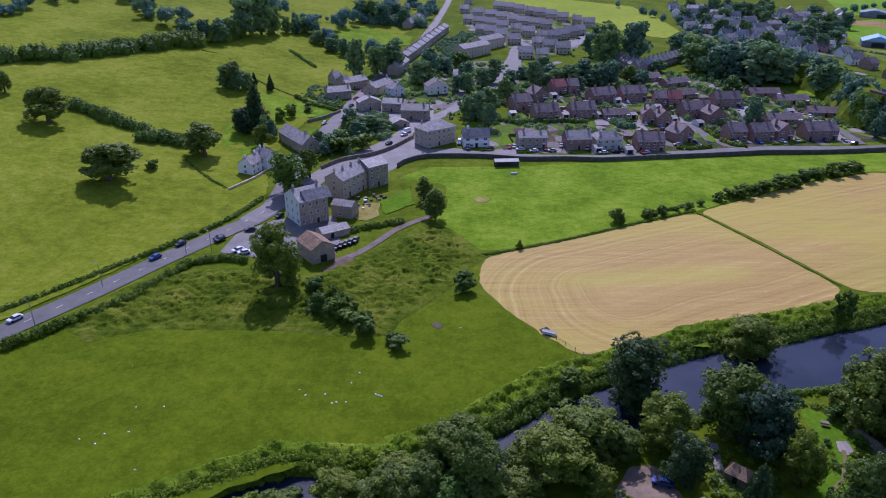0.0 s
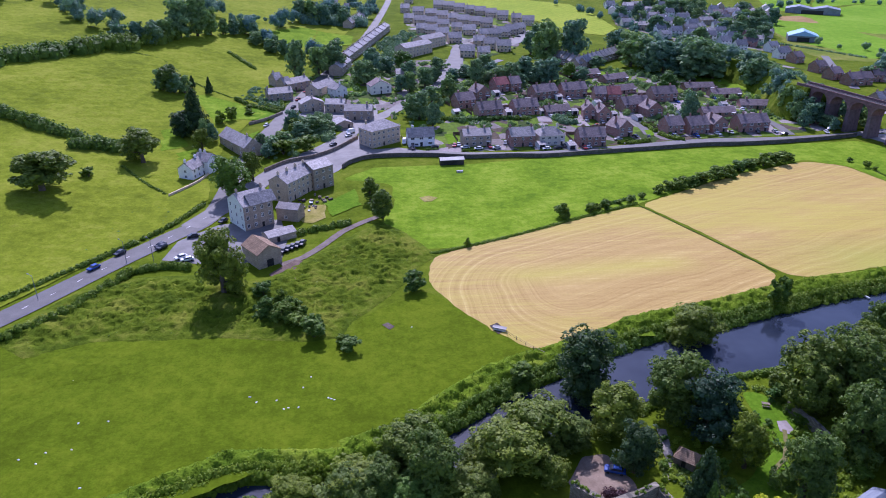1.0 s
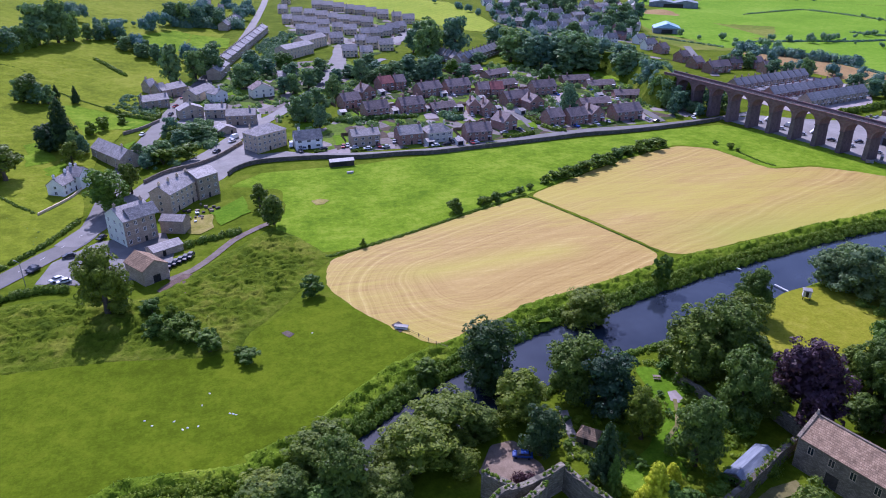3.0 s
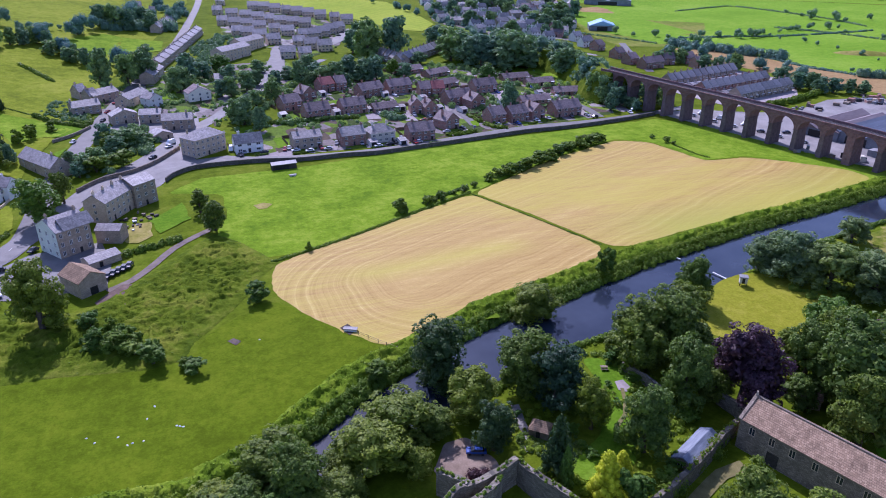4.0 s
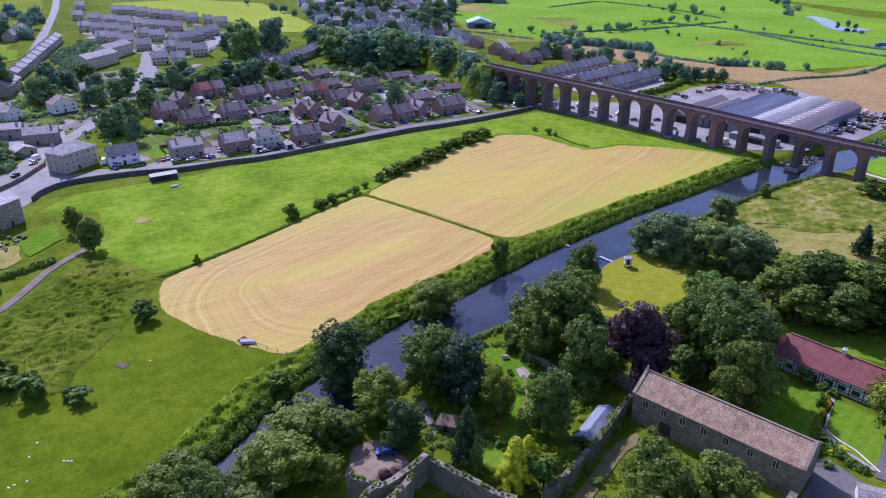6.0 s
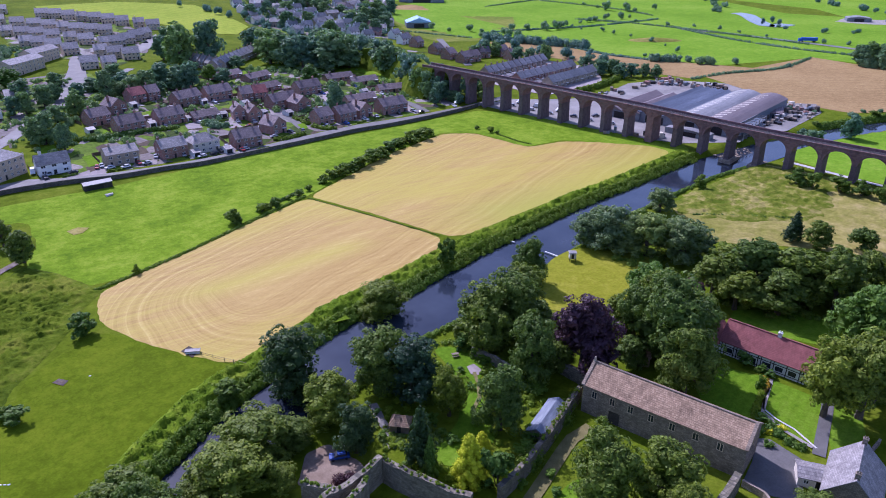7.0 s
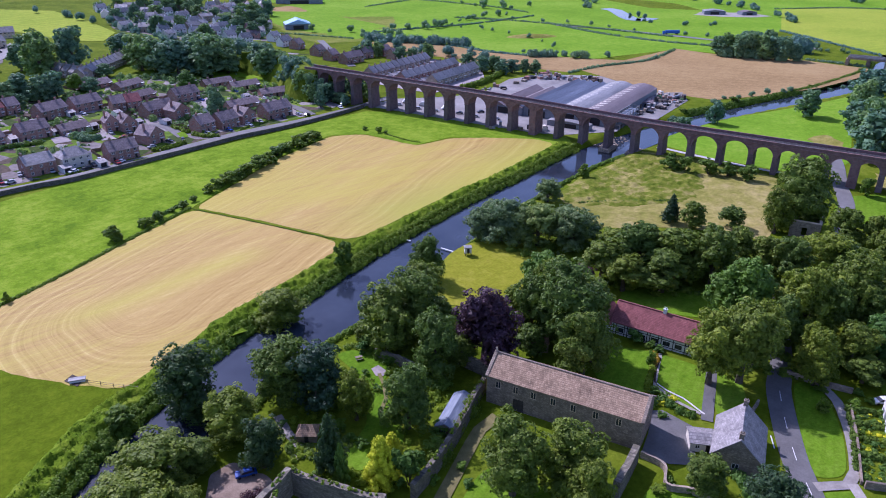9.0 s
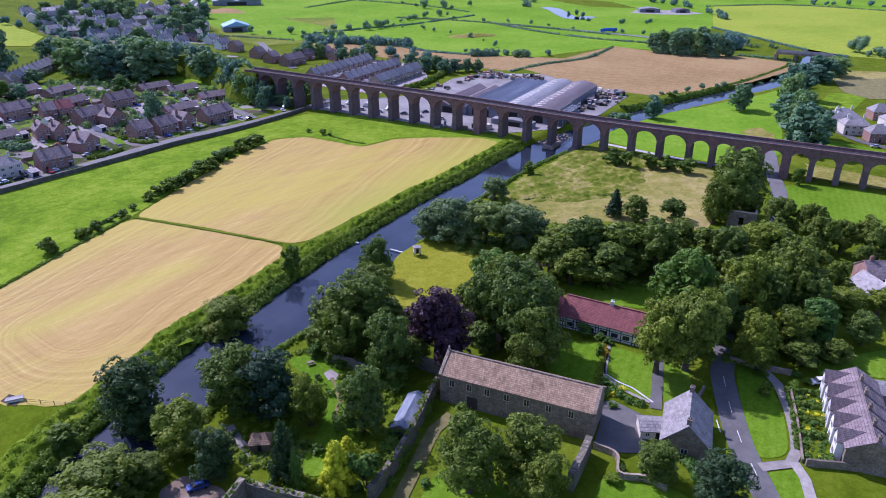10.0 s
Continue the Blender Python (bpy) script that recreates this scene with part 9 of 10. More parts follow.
def car_model(colour, label, length=4.3, width=1.8, height=1.45, van=False):
    thing = tagged(new("van" if van else "car"), label, "van" if van else "car", "parked and passing cars")
    body_mat = paint("car_paint", colour)
    L, W = length / 2, width / 2
    bm = bmesh.new()
    prof = [(-L, 0.35), (-L, 0.75), (-L + 0.15, 0.86), (-L + 1.15, 0.93), (L - 0.9, 0.95), (L - 0.1, 0.88), (L, 0.7), (L, 0.35)]
    if van:
        prof = [(-L, 0.35), (-L, 0.8), (-L + 0.5, 1.1), (-L + 0.9, 1.15), (L, 1.15), (L, 0.35)]
    sides = [[bm.verts.new((x, y, z)) for x, z in prof] for y in (-W, W)]
    for k in range(len(prof)):
        j = (k + 1) % len(prof)
        bm.faces.new((sides[0][k], sides[0][j], sides[1][j], sides[1][k]))
    bm.faces.new(sides[0][::-1])
    bm.faces.new(sides[1])
    bmesh.ops.recalc_face_normals(bm, faces=bm.faces[:])
    bmesh.ops.bevel(bm, geom=bm.edges[:], offset=0.06, segments=1, affect="EDGES")
    part("body", bm, body_mat, thing)
    bm = bmesh.new()
    a, b = (-L + 1.0, L - 0.55) if not van else (-L + 0.7, L - 0.05)
    lo = 0.93 if not van else 1.14
    q = [(a, -W + 0.05, lo), (b, -W + 0.05, lo), (b, W - 0.05, lo), (a, W - 0.05, lo)]
    t = [(a + 0.75, -W + 0.2, height - 0.07), (b - 0.35, -W + 0.2, height - 0.07), (b - 0.35, W - 0.2, height - 0.07), (a + 0.75, W - 0.2, height - 0.07)]
    vs = [bm.verts.new(p) for p in q + t]
    for f in ((0, 1, 5, 4), (1, 2, 6, 5), (2, 3, 7, 6), (3, 0, 4, 7), (4, 5, 6, 7)):
        bm.faces.new([vs[i] for i in f])
    part("window", bm, body_mat if van else M_GLASS, thing, "" if van else "dark tinted glass")
    bm = bmesh.new()
    box(bm, a + 0.72, b - 0.32, -W + 0.17, W - 0.17, height - 0.08, height, top=0.94)
    part("roof", bm, body_mat, thing)
    for x in (-L + 0.8, L - 0.8):
        for y in (-W + 0.1, W - 0.1):
            bm = bmesh.new()
            bmesh.ops.create_cone(bm, cap_ends=True, segments=12, radius1=0.32, radius2=0.32, depth=0.22, matrix=Matrix.Translation((x, y, 0.32)) @ Matrix.Rotation(radians(90), 4, "X"))
            part("wheel", bm, M_TYRE, thing)
    return Row(thing)


C_WHITE = car_model((0.75, 0.75, 0.76), "white car parked beside the road")
C_DARK = car_model((0.03, 0.032, 0.04), "dark grey car parked beside the road")
C_BLUE = car_model((0.02, 0.07, 0.30), "bright blue car on gravel or tarmac")
C_SILVER = car_model((0.42, 0.43, 0.45), "silver car parked beside the road")
C_RED = car_model((0.35, 0.03, 0.03), "red car parked beside the road")
C_VAN = car_model((0.78, 0.78, 0.78), "white panel van parked by the houses", 5.2, 2.0, 2.3, True)


def park(row, places):
    for x, y, a in places:
        c, s = math.cos(radians(a)), math.sin(radians(a))
        ob = row.put(x, y, a)
        ob.location.z = float(land(x, y)) + 0.26


park(C_WHITE, [
    (-119.7, 169.7, 60), (-67.1, 213.6, 20),
])
park(C_BLUE, [
    (-95.4, 209.5, 60),
])
park(C_DARK, [
    (-90.7, 220.2, 60), (-79.0, 225.6, 60), (-62.0, 246.1, 62),
])
park(C_WHITE, [
    (43.7, 328.9, 5), (37.4, 331.2, 5), (76.9, 326.2, 8), (97.3, 326.7, 8),
    (147.4, 343.8, 5), (230.9, 344.9, 80), (-20.4, 355.4, 45), (-65.1, 376.2, 75),
    (76.6, 348.2, 85), (163.9, 365.9, 30),
])
park(C_SILVER, [
    (52.7, 329.3, 5), (58.2, 336.8, 80), (116.8, 339.7, 10), (13.9, 336.1, 80),
    (70.0, 332.5, 85), (90.9, 335.0, 80), (180.0, 347.3, 80), (34.8, 335.8, 85),
    (49.3, 620.1, 40), (43.5, 606.7, 40), (54.6, 639.9, 40), (99.1, 654.7, -20),
    (101.8, 642.0, -20),
])
park(C_DARK, [
    (-27.3, 340.7, 50), (22.7, 333.0, 5), (-54.6, 412.4, 70), (62.9, 338.9, 80),
    (133.4, 341.7, 70), (194.4, 347.4, 80), (59.4, 649.6, 40), (65.3, 659.3, 40),
    (117.1, 631.5, -10), (122.8, 647.4, -10), (206.5, 343.0, 10), (83.1, 327.8, 10),
])
park(C_RED, [
    (-51.0, 448.8, 60), (-53.6, 428.9, 60), (32.6, 334.8, 80), (112.0, 363.8, 20),
])
park(C_VAN, [
    (-19.6, 360.6, 45), (237.9, 351.0, 5), (7.9, 341.8, 85),
])
park(C_BLUE, [
    (43.4, 106.6, -20),
])
park(C_WHITE, [
    (163.0, 29.5, -40),
])
park(C_SILVER, [
    (455.8, 108.2, -30), (386.5, 73.5, -55),
])
park(C_DARK, [
    (-78.1, 224.2, 60), (-69.7, 233.0, 20), (-36.7, 217.9, 75), (-35.2, 219.3, 75),
    (-33.8, 220.8, 75), (-32.3, 222.2, 75), (-30.8, 223.7, 75),
])
park(C_WHITE, [
    (-69.6, 215.5, 40),
])
park(C_VAN, [
    (268.7, 329.5, -30), (275.6, 301.8, -20), (271.0, 316.7, -60),
])
park(C_SILVER, [
    (260.7, 327.7, -50), (263.3, 312.9, -50), (267.0, 301.2, -50), (275.4, 282.8, -40),
    (275.4, 277.3, -40), (280.1, 265.1, -40), (284.5, 306.5, -40),
])
park(C_DARK, [
    (258.9, 313.7, -50), (271.5, 312.2, -40), (273.9, 288.2, -50), (283.4, 272.6, -40),
    (284.9, 282.2, -20),
])


def lorry(x, y, turn):
    thing = tagged(new("lorry"), "blue lorry with a long trailer on the road", "lorry")
    blue = paint("lorry_blue", (0.03, 0.12, 0.5))
    boxed("cab", (-8.2, -6.2, -1.2, 1.2, 0.6, 3.2), blue, thing, bevel=0.15)
    boxed("trailer", (-5.9, 8.0, -1.25, 1.25, 1.1, 4.0), blue, thing, bevel=0.06)
    for k in (-7.2, -4.5, 4.8, 6.2):
        for s in (-1.05, 1.05):
            bm = bmesh.new()
            bmesh.ops.create_cone(bm, cap_ends=True, segments=12, radius1=0.5, radius2=0.5, depth=0.3, matrix=Matrix.Translation((k, s, 0.5)) @ Matrix.Rotation(radians(90), 4, "X"))
            part("wheel", bm, M_TYRE, thing)
    thing.matrix_basis = pose(x, y, ground_at(x, y) + 0.35, 0, 0, turn)


lorry(636.7, 373.7, -40)


# ---- plots of the brick estate: fences, sheds, drives, glazed porches and cars ----
FENCE_BITS = {}


def fence_side(length):
    """One run of close-boarded panels between posts, from x = 0."""
    key = round(length / 2) * 2
    if key not in FENCE_BITS:
        n = max(1, key // 2)
        plan = []
        for k in range(n + 1):
            plan += [(k * 2.0 - 0.07, 0.03, 1.62), (k * 2.0 - 0.07, 0.08, 1.8), (k * 2.0 + 0.07, 0.08, 1.8), (k * 2.0 + 0.07, 0.03, 1.62)]
        bm = bmesh.new()
        rows = [[bm.verts.new(v) for v in ((x, -t, -0.5), (x, t, -0.5), (x, t, h), (x, -t, h))] for x, t, h in plan]
        for a, b in zip(rows[:-1], rows[1:]):
            for q in range(4):
                bm.faces.new((a[q], b[q], b[(q + 1) % 4], a[(q + 1) % 4]))
        bm.faces.new(rows[0])
        bm.faces.new(rows[-1][::-1])
        bmesh.ops.recalc_face_normals(bm, faces=bm.faces[:])
        me = bpy.data.meshes.new("fence_run")
        bm.to_mesh(me)
        bm.free()
        me.materials.append(M_FENCE)
        FENCE_BITS[key] = me
    return FENCE_BITS[key]


def free(x, y, own, reach=0.0):
    """True where no other house stands."""
    return all(h is own or math.hypot(x - h[0] + math.sin(radians(h[2])) * 5, y - h[1] - math.cos(radians(h[2])) * 5) > min(h[3], 12) * 0.5 + 2.2 + reach for h in BRICK_HOMES)


def garden_shed():
    t = building("garden_shed", "small wooden shed in a back garden", "shed", 2.6, 2.0, 1.9, 2.5, M_WOOD, M_SHEET, [("f", 0.8, 0.0, 0.9, 1.8, "door")], over=0.15, thick=0.1, group="garden sheds")
    return Row(t, 2.6)


def glazed_room():
    t = tagged(new("conservatory"), "white-framed glazed garden room on a brick house", "conservatory", "conservatories")
    boxed("base_wall", (-1.7, 1.7, 0.02, 2.8, -0.6, 0.6), M_BRICK, t)
    boxed("glazing", (-1.65, 1.65, 0.05, 2.75, 0.6, 2.1), M_GLASS, t)
    for x in (-1.68, -0.55, 0.55, 1.68):
        boxed("frame_post", (x - 0.06, x + 0.06, 2.7, 2.82, 0.6, 2.15), M_WHITE, t)
    boxed("glass_roof", (-1.8, 1.8, 0.0, 2.9, 2.1, 2.9), M_PALESHEET, t, "milky sheet roof", top=0.45)
    return Row(t, 3.4)


SHEDS, ROOMS = garden_shed(), glazed_room()
pick = random.Random(14)
for home in list(BRICK_HOMES):
    x, y, turn, wide, z = home
    c, s_ = math.cos(radians(turn)), math.sin(radians(turn))
    spot = lambda u, v: (x + c * u - s_ * v, y + s_ * u + c * v)
    half, deep = wide / 2 + 1.4, 18.0 + pick.uniform(-1.5, 3)
    yard = tagged(new("garden_fence"), "brown close-boarded fence round a back garden", "fence", "garden fences")
    yard.matrix_basis = pose(x, y, z, 0, 0, turn)
    sides = 0
    for u, v, a, length in ((-half, 8.0, 90, deep - 8.0), (half, 8.0, 90, deep - 8.0), (-half, deep, 0, 2 * half)):
        du, dv = math.cos(radians(a)) * length, math.sin(radians(a)) * length
        if all(free(*spot(u + du * k / 4, v + dv * k / 4), home) for k in range(5)) and pick.random() < 0.8:
            ob = new("fence_run", fence_side(length))
            ob.parent = yard
            ob.matrix_basis = pose(u, v, ground_at(*spot(u + du / 2, v + dv / 2)) - z, 0, 0, a)
            sides += 1
    if not sides:
        bpy.data.objects.remove(yard)
    if pick.random() < 0.55 and free(*spot(half - 2, deep - 2.5), home, 1):
        SHEDS.put(*spot(half - 2, deep - 2.5), turn)
    if pick.random() < 0.35 and free(*spot(-wide * 0.2, 12.0), home):
        ROOMS.put(*spot(-wide * 0.2, 10.1), turn)
    side = pick.choice((-1, 1)) * (wide / 2 - 1.6)
    front = [spot(side - 1.5, -0.4), spot(side + 1.5, -0.4), spot(side + 1.5, -7.0), spot(side - 1.5, -7.0)]
    if all(free(*q, home) for q in front):
        sheet("paving", front, M_DRIVE, "block-paved drive in front of a brick house", "paving", 0.0, step=8)
        if pick.random() < 0.75:
            park(pick.choice((C_WHITE, C_SILVER, C_DARK, C_SILVER, C_BLUE, C_RED)), [(*spot(side, -3.6), turn + 90)])
        if pick.random() < 0.7:
            hedge([spot(-side - 3.2, -6.2), spot(-side, -6.4), spot(-side + 3.2, -6.2)], 1.1, 1.1, "low clipped front garden hedge", M_HEDGE, 0.7, 0.4, wild=0.2)

# ---- small things in the fields ----
# White lumps placed where sheep graze; no animals are modelled.
def sheep_standin_model():
    thing = tagged(new("boulder"), "small white lump standing in for a sheep", "stone", "pale stones in the pasture")
    bm = bmesh.new()
    bmesh.ops.create_icosphere(bm, subdivisions=2, radius=0.26)
    for v in bm.verts:
        v.co = Vector((v.co.x * 1.3, v.co.y * 0.9, max(v.co.z, -0.2) * 0.8)) * (1 + 0.2 * noise.noise(v.co * 2.2))
    part("stone", bm, M_WHITE, thing)
    return Row(thing)


SHEEP_STANDINS = sheep_standin_model()
for x, y in [
    (-78.6, 120.1), (-73.9, 121.9), (-74.5, 118.6), (-62.9, 110.8),
    (-78.2, 147.8), (4.7, 166.3), (-70.8, 131.2), (-64.4, 131.4),
    (-68.9, 122.5), (-25.9, 132.7), (-24.9, 133.1), (-22.7, 133.1),
    (-15.3, 135.7), (-14.6, 135.3), (-16.0, 136.1), (-28.0, 136.1),
    (-32.6, 135.7), (-22.3, 140.6), (-20.8, 144.9), (-34.4, 137.9),
]:
    SHEEP_STANDINS.put(x, y, (x * 37) % 180)


def boom_beam(x, y, turn, length):
    thing = tagged(new("river_boom"), "white floating beam at the river's edge", "boom")
    boxed("beam", (-length / 2, length / 2, -0.28, 0.28, -0.1, 0.35), M_WHITE, thing, bevel=0.05)
    for k in (-0.4, 0.0, 0.4):
        boxed("float", (length * k - 0.5, length * k + 0.5, -0.45, 0.45, -0.35, -0.08), M_DARK, thing)
    thing.matrix_basis = pose(x, y, -2.05, 0, 0, turn)


boom_beam(142.7, 176.8, -70.0, 3.6)
boom_beam(147.8, 160.9, -77.3, 5.4)


def gauge_hut(x, y, turn):
    thing = tagged(new("gauging_hut"), "small white gauging cabin on dark legs", "hut")
    boxed("cabin", (-1.1, 1.1, -1.0, 1.0, 1.0, 3.0), M_WHITE, thing, bevel=0.05)
    boxed("roof", (-1.35, 1.35, -1.25, 1.25, 3.0, 3.2), M_PALESHEET, thing, top=0.9)
    boxed("door", (-0.4, 0.4, -1.04, -0.99, 1.05, 2.8), M_DARK, thing)
    for px in (-0.95, 0.95):
        for py in (-0.85, 0.85):
            boxed("leg", (px - 0.09, px + 0.09, py - 0.09, py + 0.09, -0.6, 1.0), M_DARK, thing)
    thing.matrix_basis = pose(x, y, ground_at(x, y), 0, 0, turn)


gauge_hut(147.5, 150.5, -35)


def picnic_bench(x, y, turn):
    thing = tagged(new("picnic_table"), "weathered wooden picnic table on the lawn", "table")
    boxed("tabletop", (-0.9, 0.9, -0.4, 0.4, 0.7, 0.76), M_WOOD, thing)
    for s in (-0.75, 0.75):
        boxed("seat", (-0.9, 0.9, s - 0.14, s + 0.14, 0.42, 0.47), M_WOOD, thing)
    for s in (-0.6, 0.6):
        boxed("leg", (s - 0.05, s + 0.05, -0.8, 0.8, 0.0, 0.42), M_WOOD, thing)
        boxed("post", (s - 0.05, s + 0.05, -0.1, 0.1, 0.42, 0.7), M_WOOD, thing)
    thing.matrix_basis = pose(x, y, ground_at(x, y) + 0.15, 0, 0, turn)


picnic_bench(84.4, 124.9, -20)


def lamp_post():
    thing = tagged(new("street_lamp"), "tall grey steel street lamp", "street lamp", "street lamps")
    bm = bmesh.new()
    limb(bm, (0, 0, -0.3), (0, 0, 8.0), 0.11, 0.07, 8)
    part("pole", bm, M_STEEL, thing)
    bm = bmesh.new()
    limb(bm, (0, 0, 8.0), (1.4, 0, 8.4), 0.05, 0.05, 6)
    part("arm", bm, M_STEEL, thing)
    boxed("lamp_head", (1.2, 1.9, -0.14, 0.14, 8.34, 8.5), M_STEEL, thing)
    return Row(thing)


LAMPS = lamp_post()
for x, y, a in [
    (-112.3, 166.2, 150), (-104.3, 190.0, 150), (-78.2, 214.5, 150), (-60.0, 303.1, 90),
    (-26.3, 331.9, 60), (4.3, 346.6, 10), (-86.5, 213.5, 150),
]:
    LAMPS.put(x, y, a)


def far_bridge(x, y, turn, length):
    """A level girder bridge on piers over the river, far off."""
    thing = tagged(new("road_bridge"), "distant grey road bridge over the river", "bridge")
    boxed("deck", (-length / 2, length / 2, -4, 4, 5.0, 6.4), M_STONE, thing)
    for s in (-3.9, 3.9):
        boxed("parapet", (-length / 2, length / 2, s - 0.2, s + 0.2, 6.4, 7.5), M_PALESHEET, thing)
    for k in (-0.5, -0.15, 0.15, 0.5):
        boxed("pier", (length * k - 1.2, length * k + 1.2, -3.5, 3.5, -3.5, 5.0), M_STONE, thing)
    thing.matrix_basis = pose(x, y, 0, 0, 0, turn)


far_bridge(603.1, 178.7, -77.3, 40.2)


def fence(points, label, posts=3.0):
    """A post and rail fence along a line."""
    thing = tagged(new("fence"), label, "fence")
    line = along(points, posts)
    for i, p in enumerate(line):
        g = ground_at(p.x, p.y)
        boxed("post", (p.x - 0.07, p.x + 0.07, p.y - 0.07, p.y + 0.07, g - 0.3, g + 1.2), M_WOOD, thing)
    for z in (0.5, 1.0):
        bm = bmesh.new()
        for a, b in zip(line[:-1], line[1:]):
            limb(bm, (a.x, a.y, ground_at(a.x, a.y) + z), (b.x, b.y, ground_at(b.x, b.y) + z), 0.05, 0.05, 4)
        bmesh.ops.remove_doubles(bm, verts=bm.verts[:], dist=0.08)
        part("rail", bm, M_WOOD, thing)
    return thing


fence([(30.2, 160.3), (35.9, 152.5), (38.2, 149.7)], "weathered post and rail fence by the hay field")

# road markings
def dashes(points, length, gap, width, label):
    line = along(points, 1.0)
    verts, faces = [], []
    step = int(length + gap)
    for i in range(0, len(line) - int(length) - 1, step):
        a, b = line[i], line[i + int(length)]
        d = (b - a).normalized()
        for p in (a, b):
            for s in (-0.5, 0.5):
                x, y = p.x - d.y * width * s, p.y + d.x * width * s
                verts.append((x, y, float(land(x, y)) + 0.27))
        k = len(verts) - 4
        faces.append((k, k + 2, k + 3, k + 1))
    me = mesh_from("road_marking", verts, faces, M_WHITE)
    if me.polygons[0].normal.z < 0:
        me.flip_normals()
    tagged(new("road_marking", me), label, "road marking", kind="structure")


dashes([(-131.6, 145.9), (-120.4, 163.2), (-106.1, 185.6), (-91.4, 211.3), (-78.5, 232.6), (-68.8, 252.3)], 2.5, 7, 0.13, "white dashed centre line")
dashes([(150.1, 47.3), (139.6, 41.2), (129.4, 34.4), (120.4, 27.0)], 4, 6, 0.12, "white dashed centre line")
dashes([(133.0, 41.5), (126.1, 36.7)], 4, 1, 0.25, "white edge line by the lodge")

# ---- gardens of the village ----
ROADS = [q for line in ([(-67.4, 255.9), (-66.3, 323.7), (-55.0, 411.1), (-38.4, 509.5), (-19.4, 619.2), (3.2, 847.4)], [(-61.4, 270.5), (-48.1, 309.6), (-29.6, 339.1), (-13.8, 374.5), (4.9, 405.2), (27.2, 452.1)], [(-18.3, 319.8), (3.3, 327.9), (38.1, 322.0), (75.6, 320.9), (118.9, 328.2), (160.5, 335.7), (202.7, 336.4), (243.4, 341.6)], [(135.8, 347.8), (136.8, 368.0), (131.7, 382.4), (115.5, 374.7)], [(210.2, 343.0), (212.4, 363.3), (211.3, 378.7)], [(25.1, 447.5), (39.9, 475.8), (53.2, 524.5), (55.5, 576.6), (72.3, 620.7), (118.0, 648.8)]) for q in along(line, 3.0)]


def garden(x, y):
    """True on open garden ground, off the roads and clear of the houses."""
    return all(math.hypot(x - a, y - b) > c for a, b, c in PLOTS) and noise.noise((x * 0.06, y * 0.06, 3.0)) + 0.5 * noise.noise((x * 0.2, y * 0.2, 5.0)) > -0.02 and all(abs(x - q.x) + abs(y - q.y) > 6 for q in ROADS)


GARDENS = [(33.8, 382.1), (51.0, 427.6), (68.8, 474.4), (106.1, 471.1), (139.0, 503.4), (185.7, 511.2), (232.8, 470.8), (236.2, 394.6), (216.9, 354.5), (195.0, 348.5), (170.5, 357.1), (150.5, 339.3), (142.9, 366.1), (129.8, 358.1), (89.7, 352.1), (60.2, 353.9)]
scatter(GARDENS, 1100, 1.1, "garden shrubs and low hedges between the houses", M_LEAF_MID_HAZE, 0.4, "garden_shrubs", 21, 0.9, 26, "shrubs", keep=garden)
scatter(GARDENS, 160, 2.2, "small garden trees between the houses", M_LEAF_MID_HAZE, 0.55, "garden_trees", 31, 1.1, 50, "trees", keep=garden)
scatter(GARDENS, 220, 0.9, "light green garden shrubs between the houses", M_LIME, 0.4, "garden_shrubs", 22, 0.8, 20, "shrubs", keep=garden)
scatter([(-72.0, 424.8), (-59.7, 478.0), (-28.7, 515.2), (-0.1, 523.3), (30.6, 531.9), (67.4, 540.0), (60.6, 468.9), (27.6, 422.3), (3.7, 383.9), (-9.7, 404.9), (-37.8, 403.5)], 420, 1.5, "garden shrubs round the old cottages", M_LEAF_MID_HAZE, 0.5, "garden_shrubs", 23, 0.9, 26, "shrubs", keep=garden)
scatter([(-62.9, 343.7), (-57.5, 358.0), (-50.5, 392.3), (-32.0, 394.1), (-18.4, 360.2), (-30.4, 340.2), (-39.1, 327.4), (-51.4, 317.1)], 170, 2.0, "dense bushes between the two roads", M_LEAF_MID_HAZE, 0.5, "bushes", 32, 1.0, 50, "bushes", keep=garden)
scatter([(93.3, 390.2), (115.6, 385.9), (115.1, 373.6), (109.4, 365.8), (94.6, 370.5)], 40, 1.8, "dark shrubs behind the hipped house", M_LEAF_MID_HAZE, 0.5, "garden_shrubs", 33, 1.0, 40, "shrubs", keep=garden)
scatter([(30.9, 418.3), (44.0, 447.2), (61.4, 478.0), (82.6, 509.8), (82.7, 488.0), (61.0, 449.1), (44.7, 422.9), (32.4, 405.6)], 90, 2.2, "dense bank of bushes beside the village road", M_LEAF_MID_HAZE, 0.5, "bushes", 34, 1.0, 50, "bushes")
scatter([(3.0, 360.2), (12.9, 392.7), (31.4, 398.2), (34.1, 380.5), (24.1, 361.5), (8.7, 348.2)], 50, 1.6, "garden bushes beside the road junction", M_LEAF_MID_HAZE, 0.5, "bushes", 35, 1.0, 40, "bushes", keep=garden)
hedge([(35.0, 379.5), (43.8, 378.7), (59.2, 380.1), (73.3, 381.0)], 2.4, 3.0, "tall clipped garden hedge behind the stone semis", M_LIME, 1.0, 0.3, wild=0.15)
hedge([(139.3, 367.3), (141.2, 353.1), (143.7, 342.8), (149.4, 336.1)], 2.0, 2.4, "clipped corner hedge beside the estate road", M_HEDGE, 0.5, 0.5)
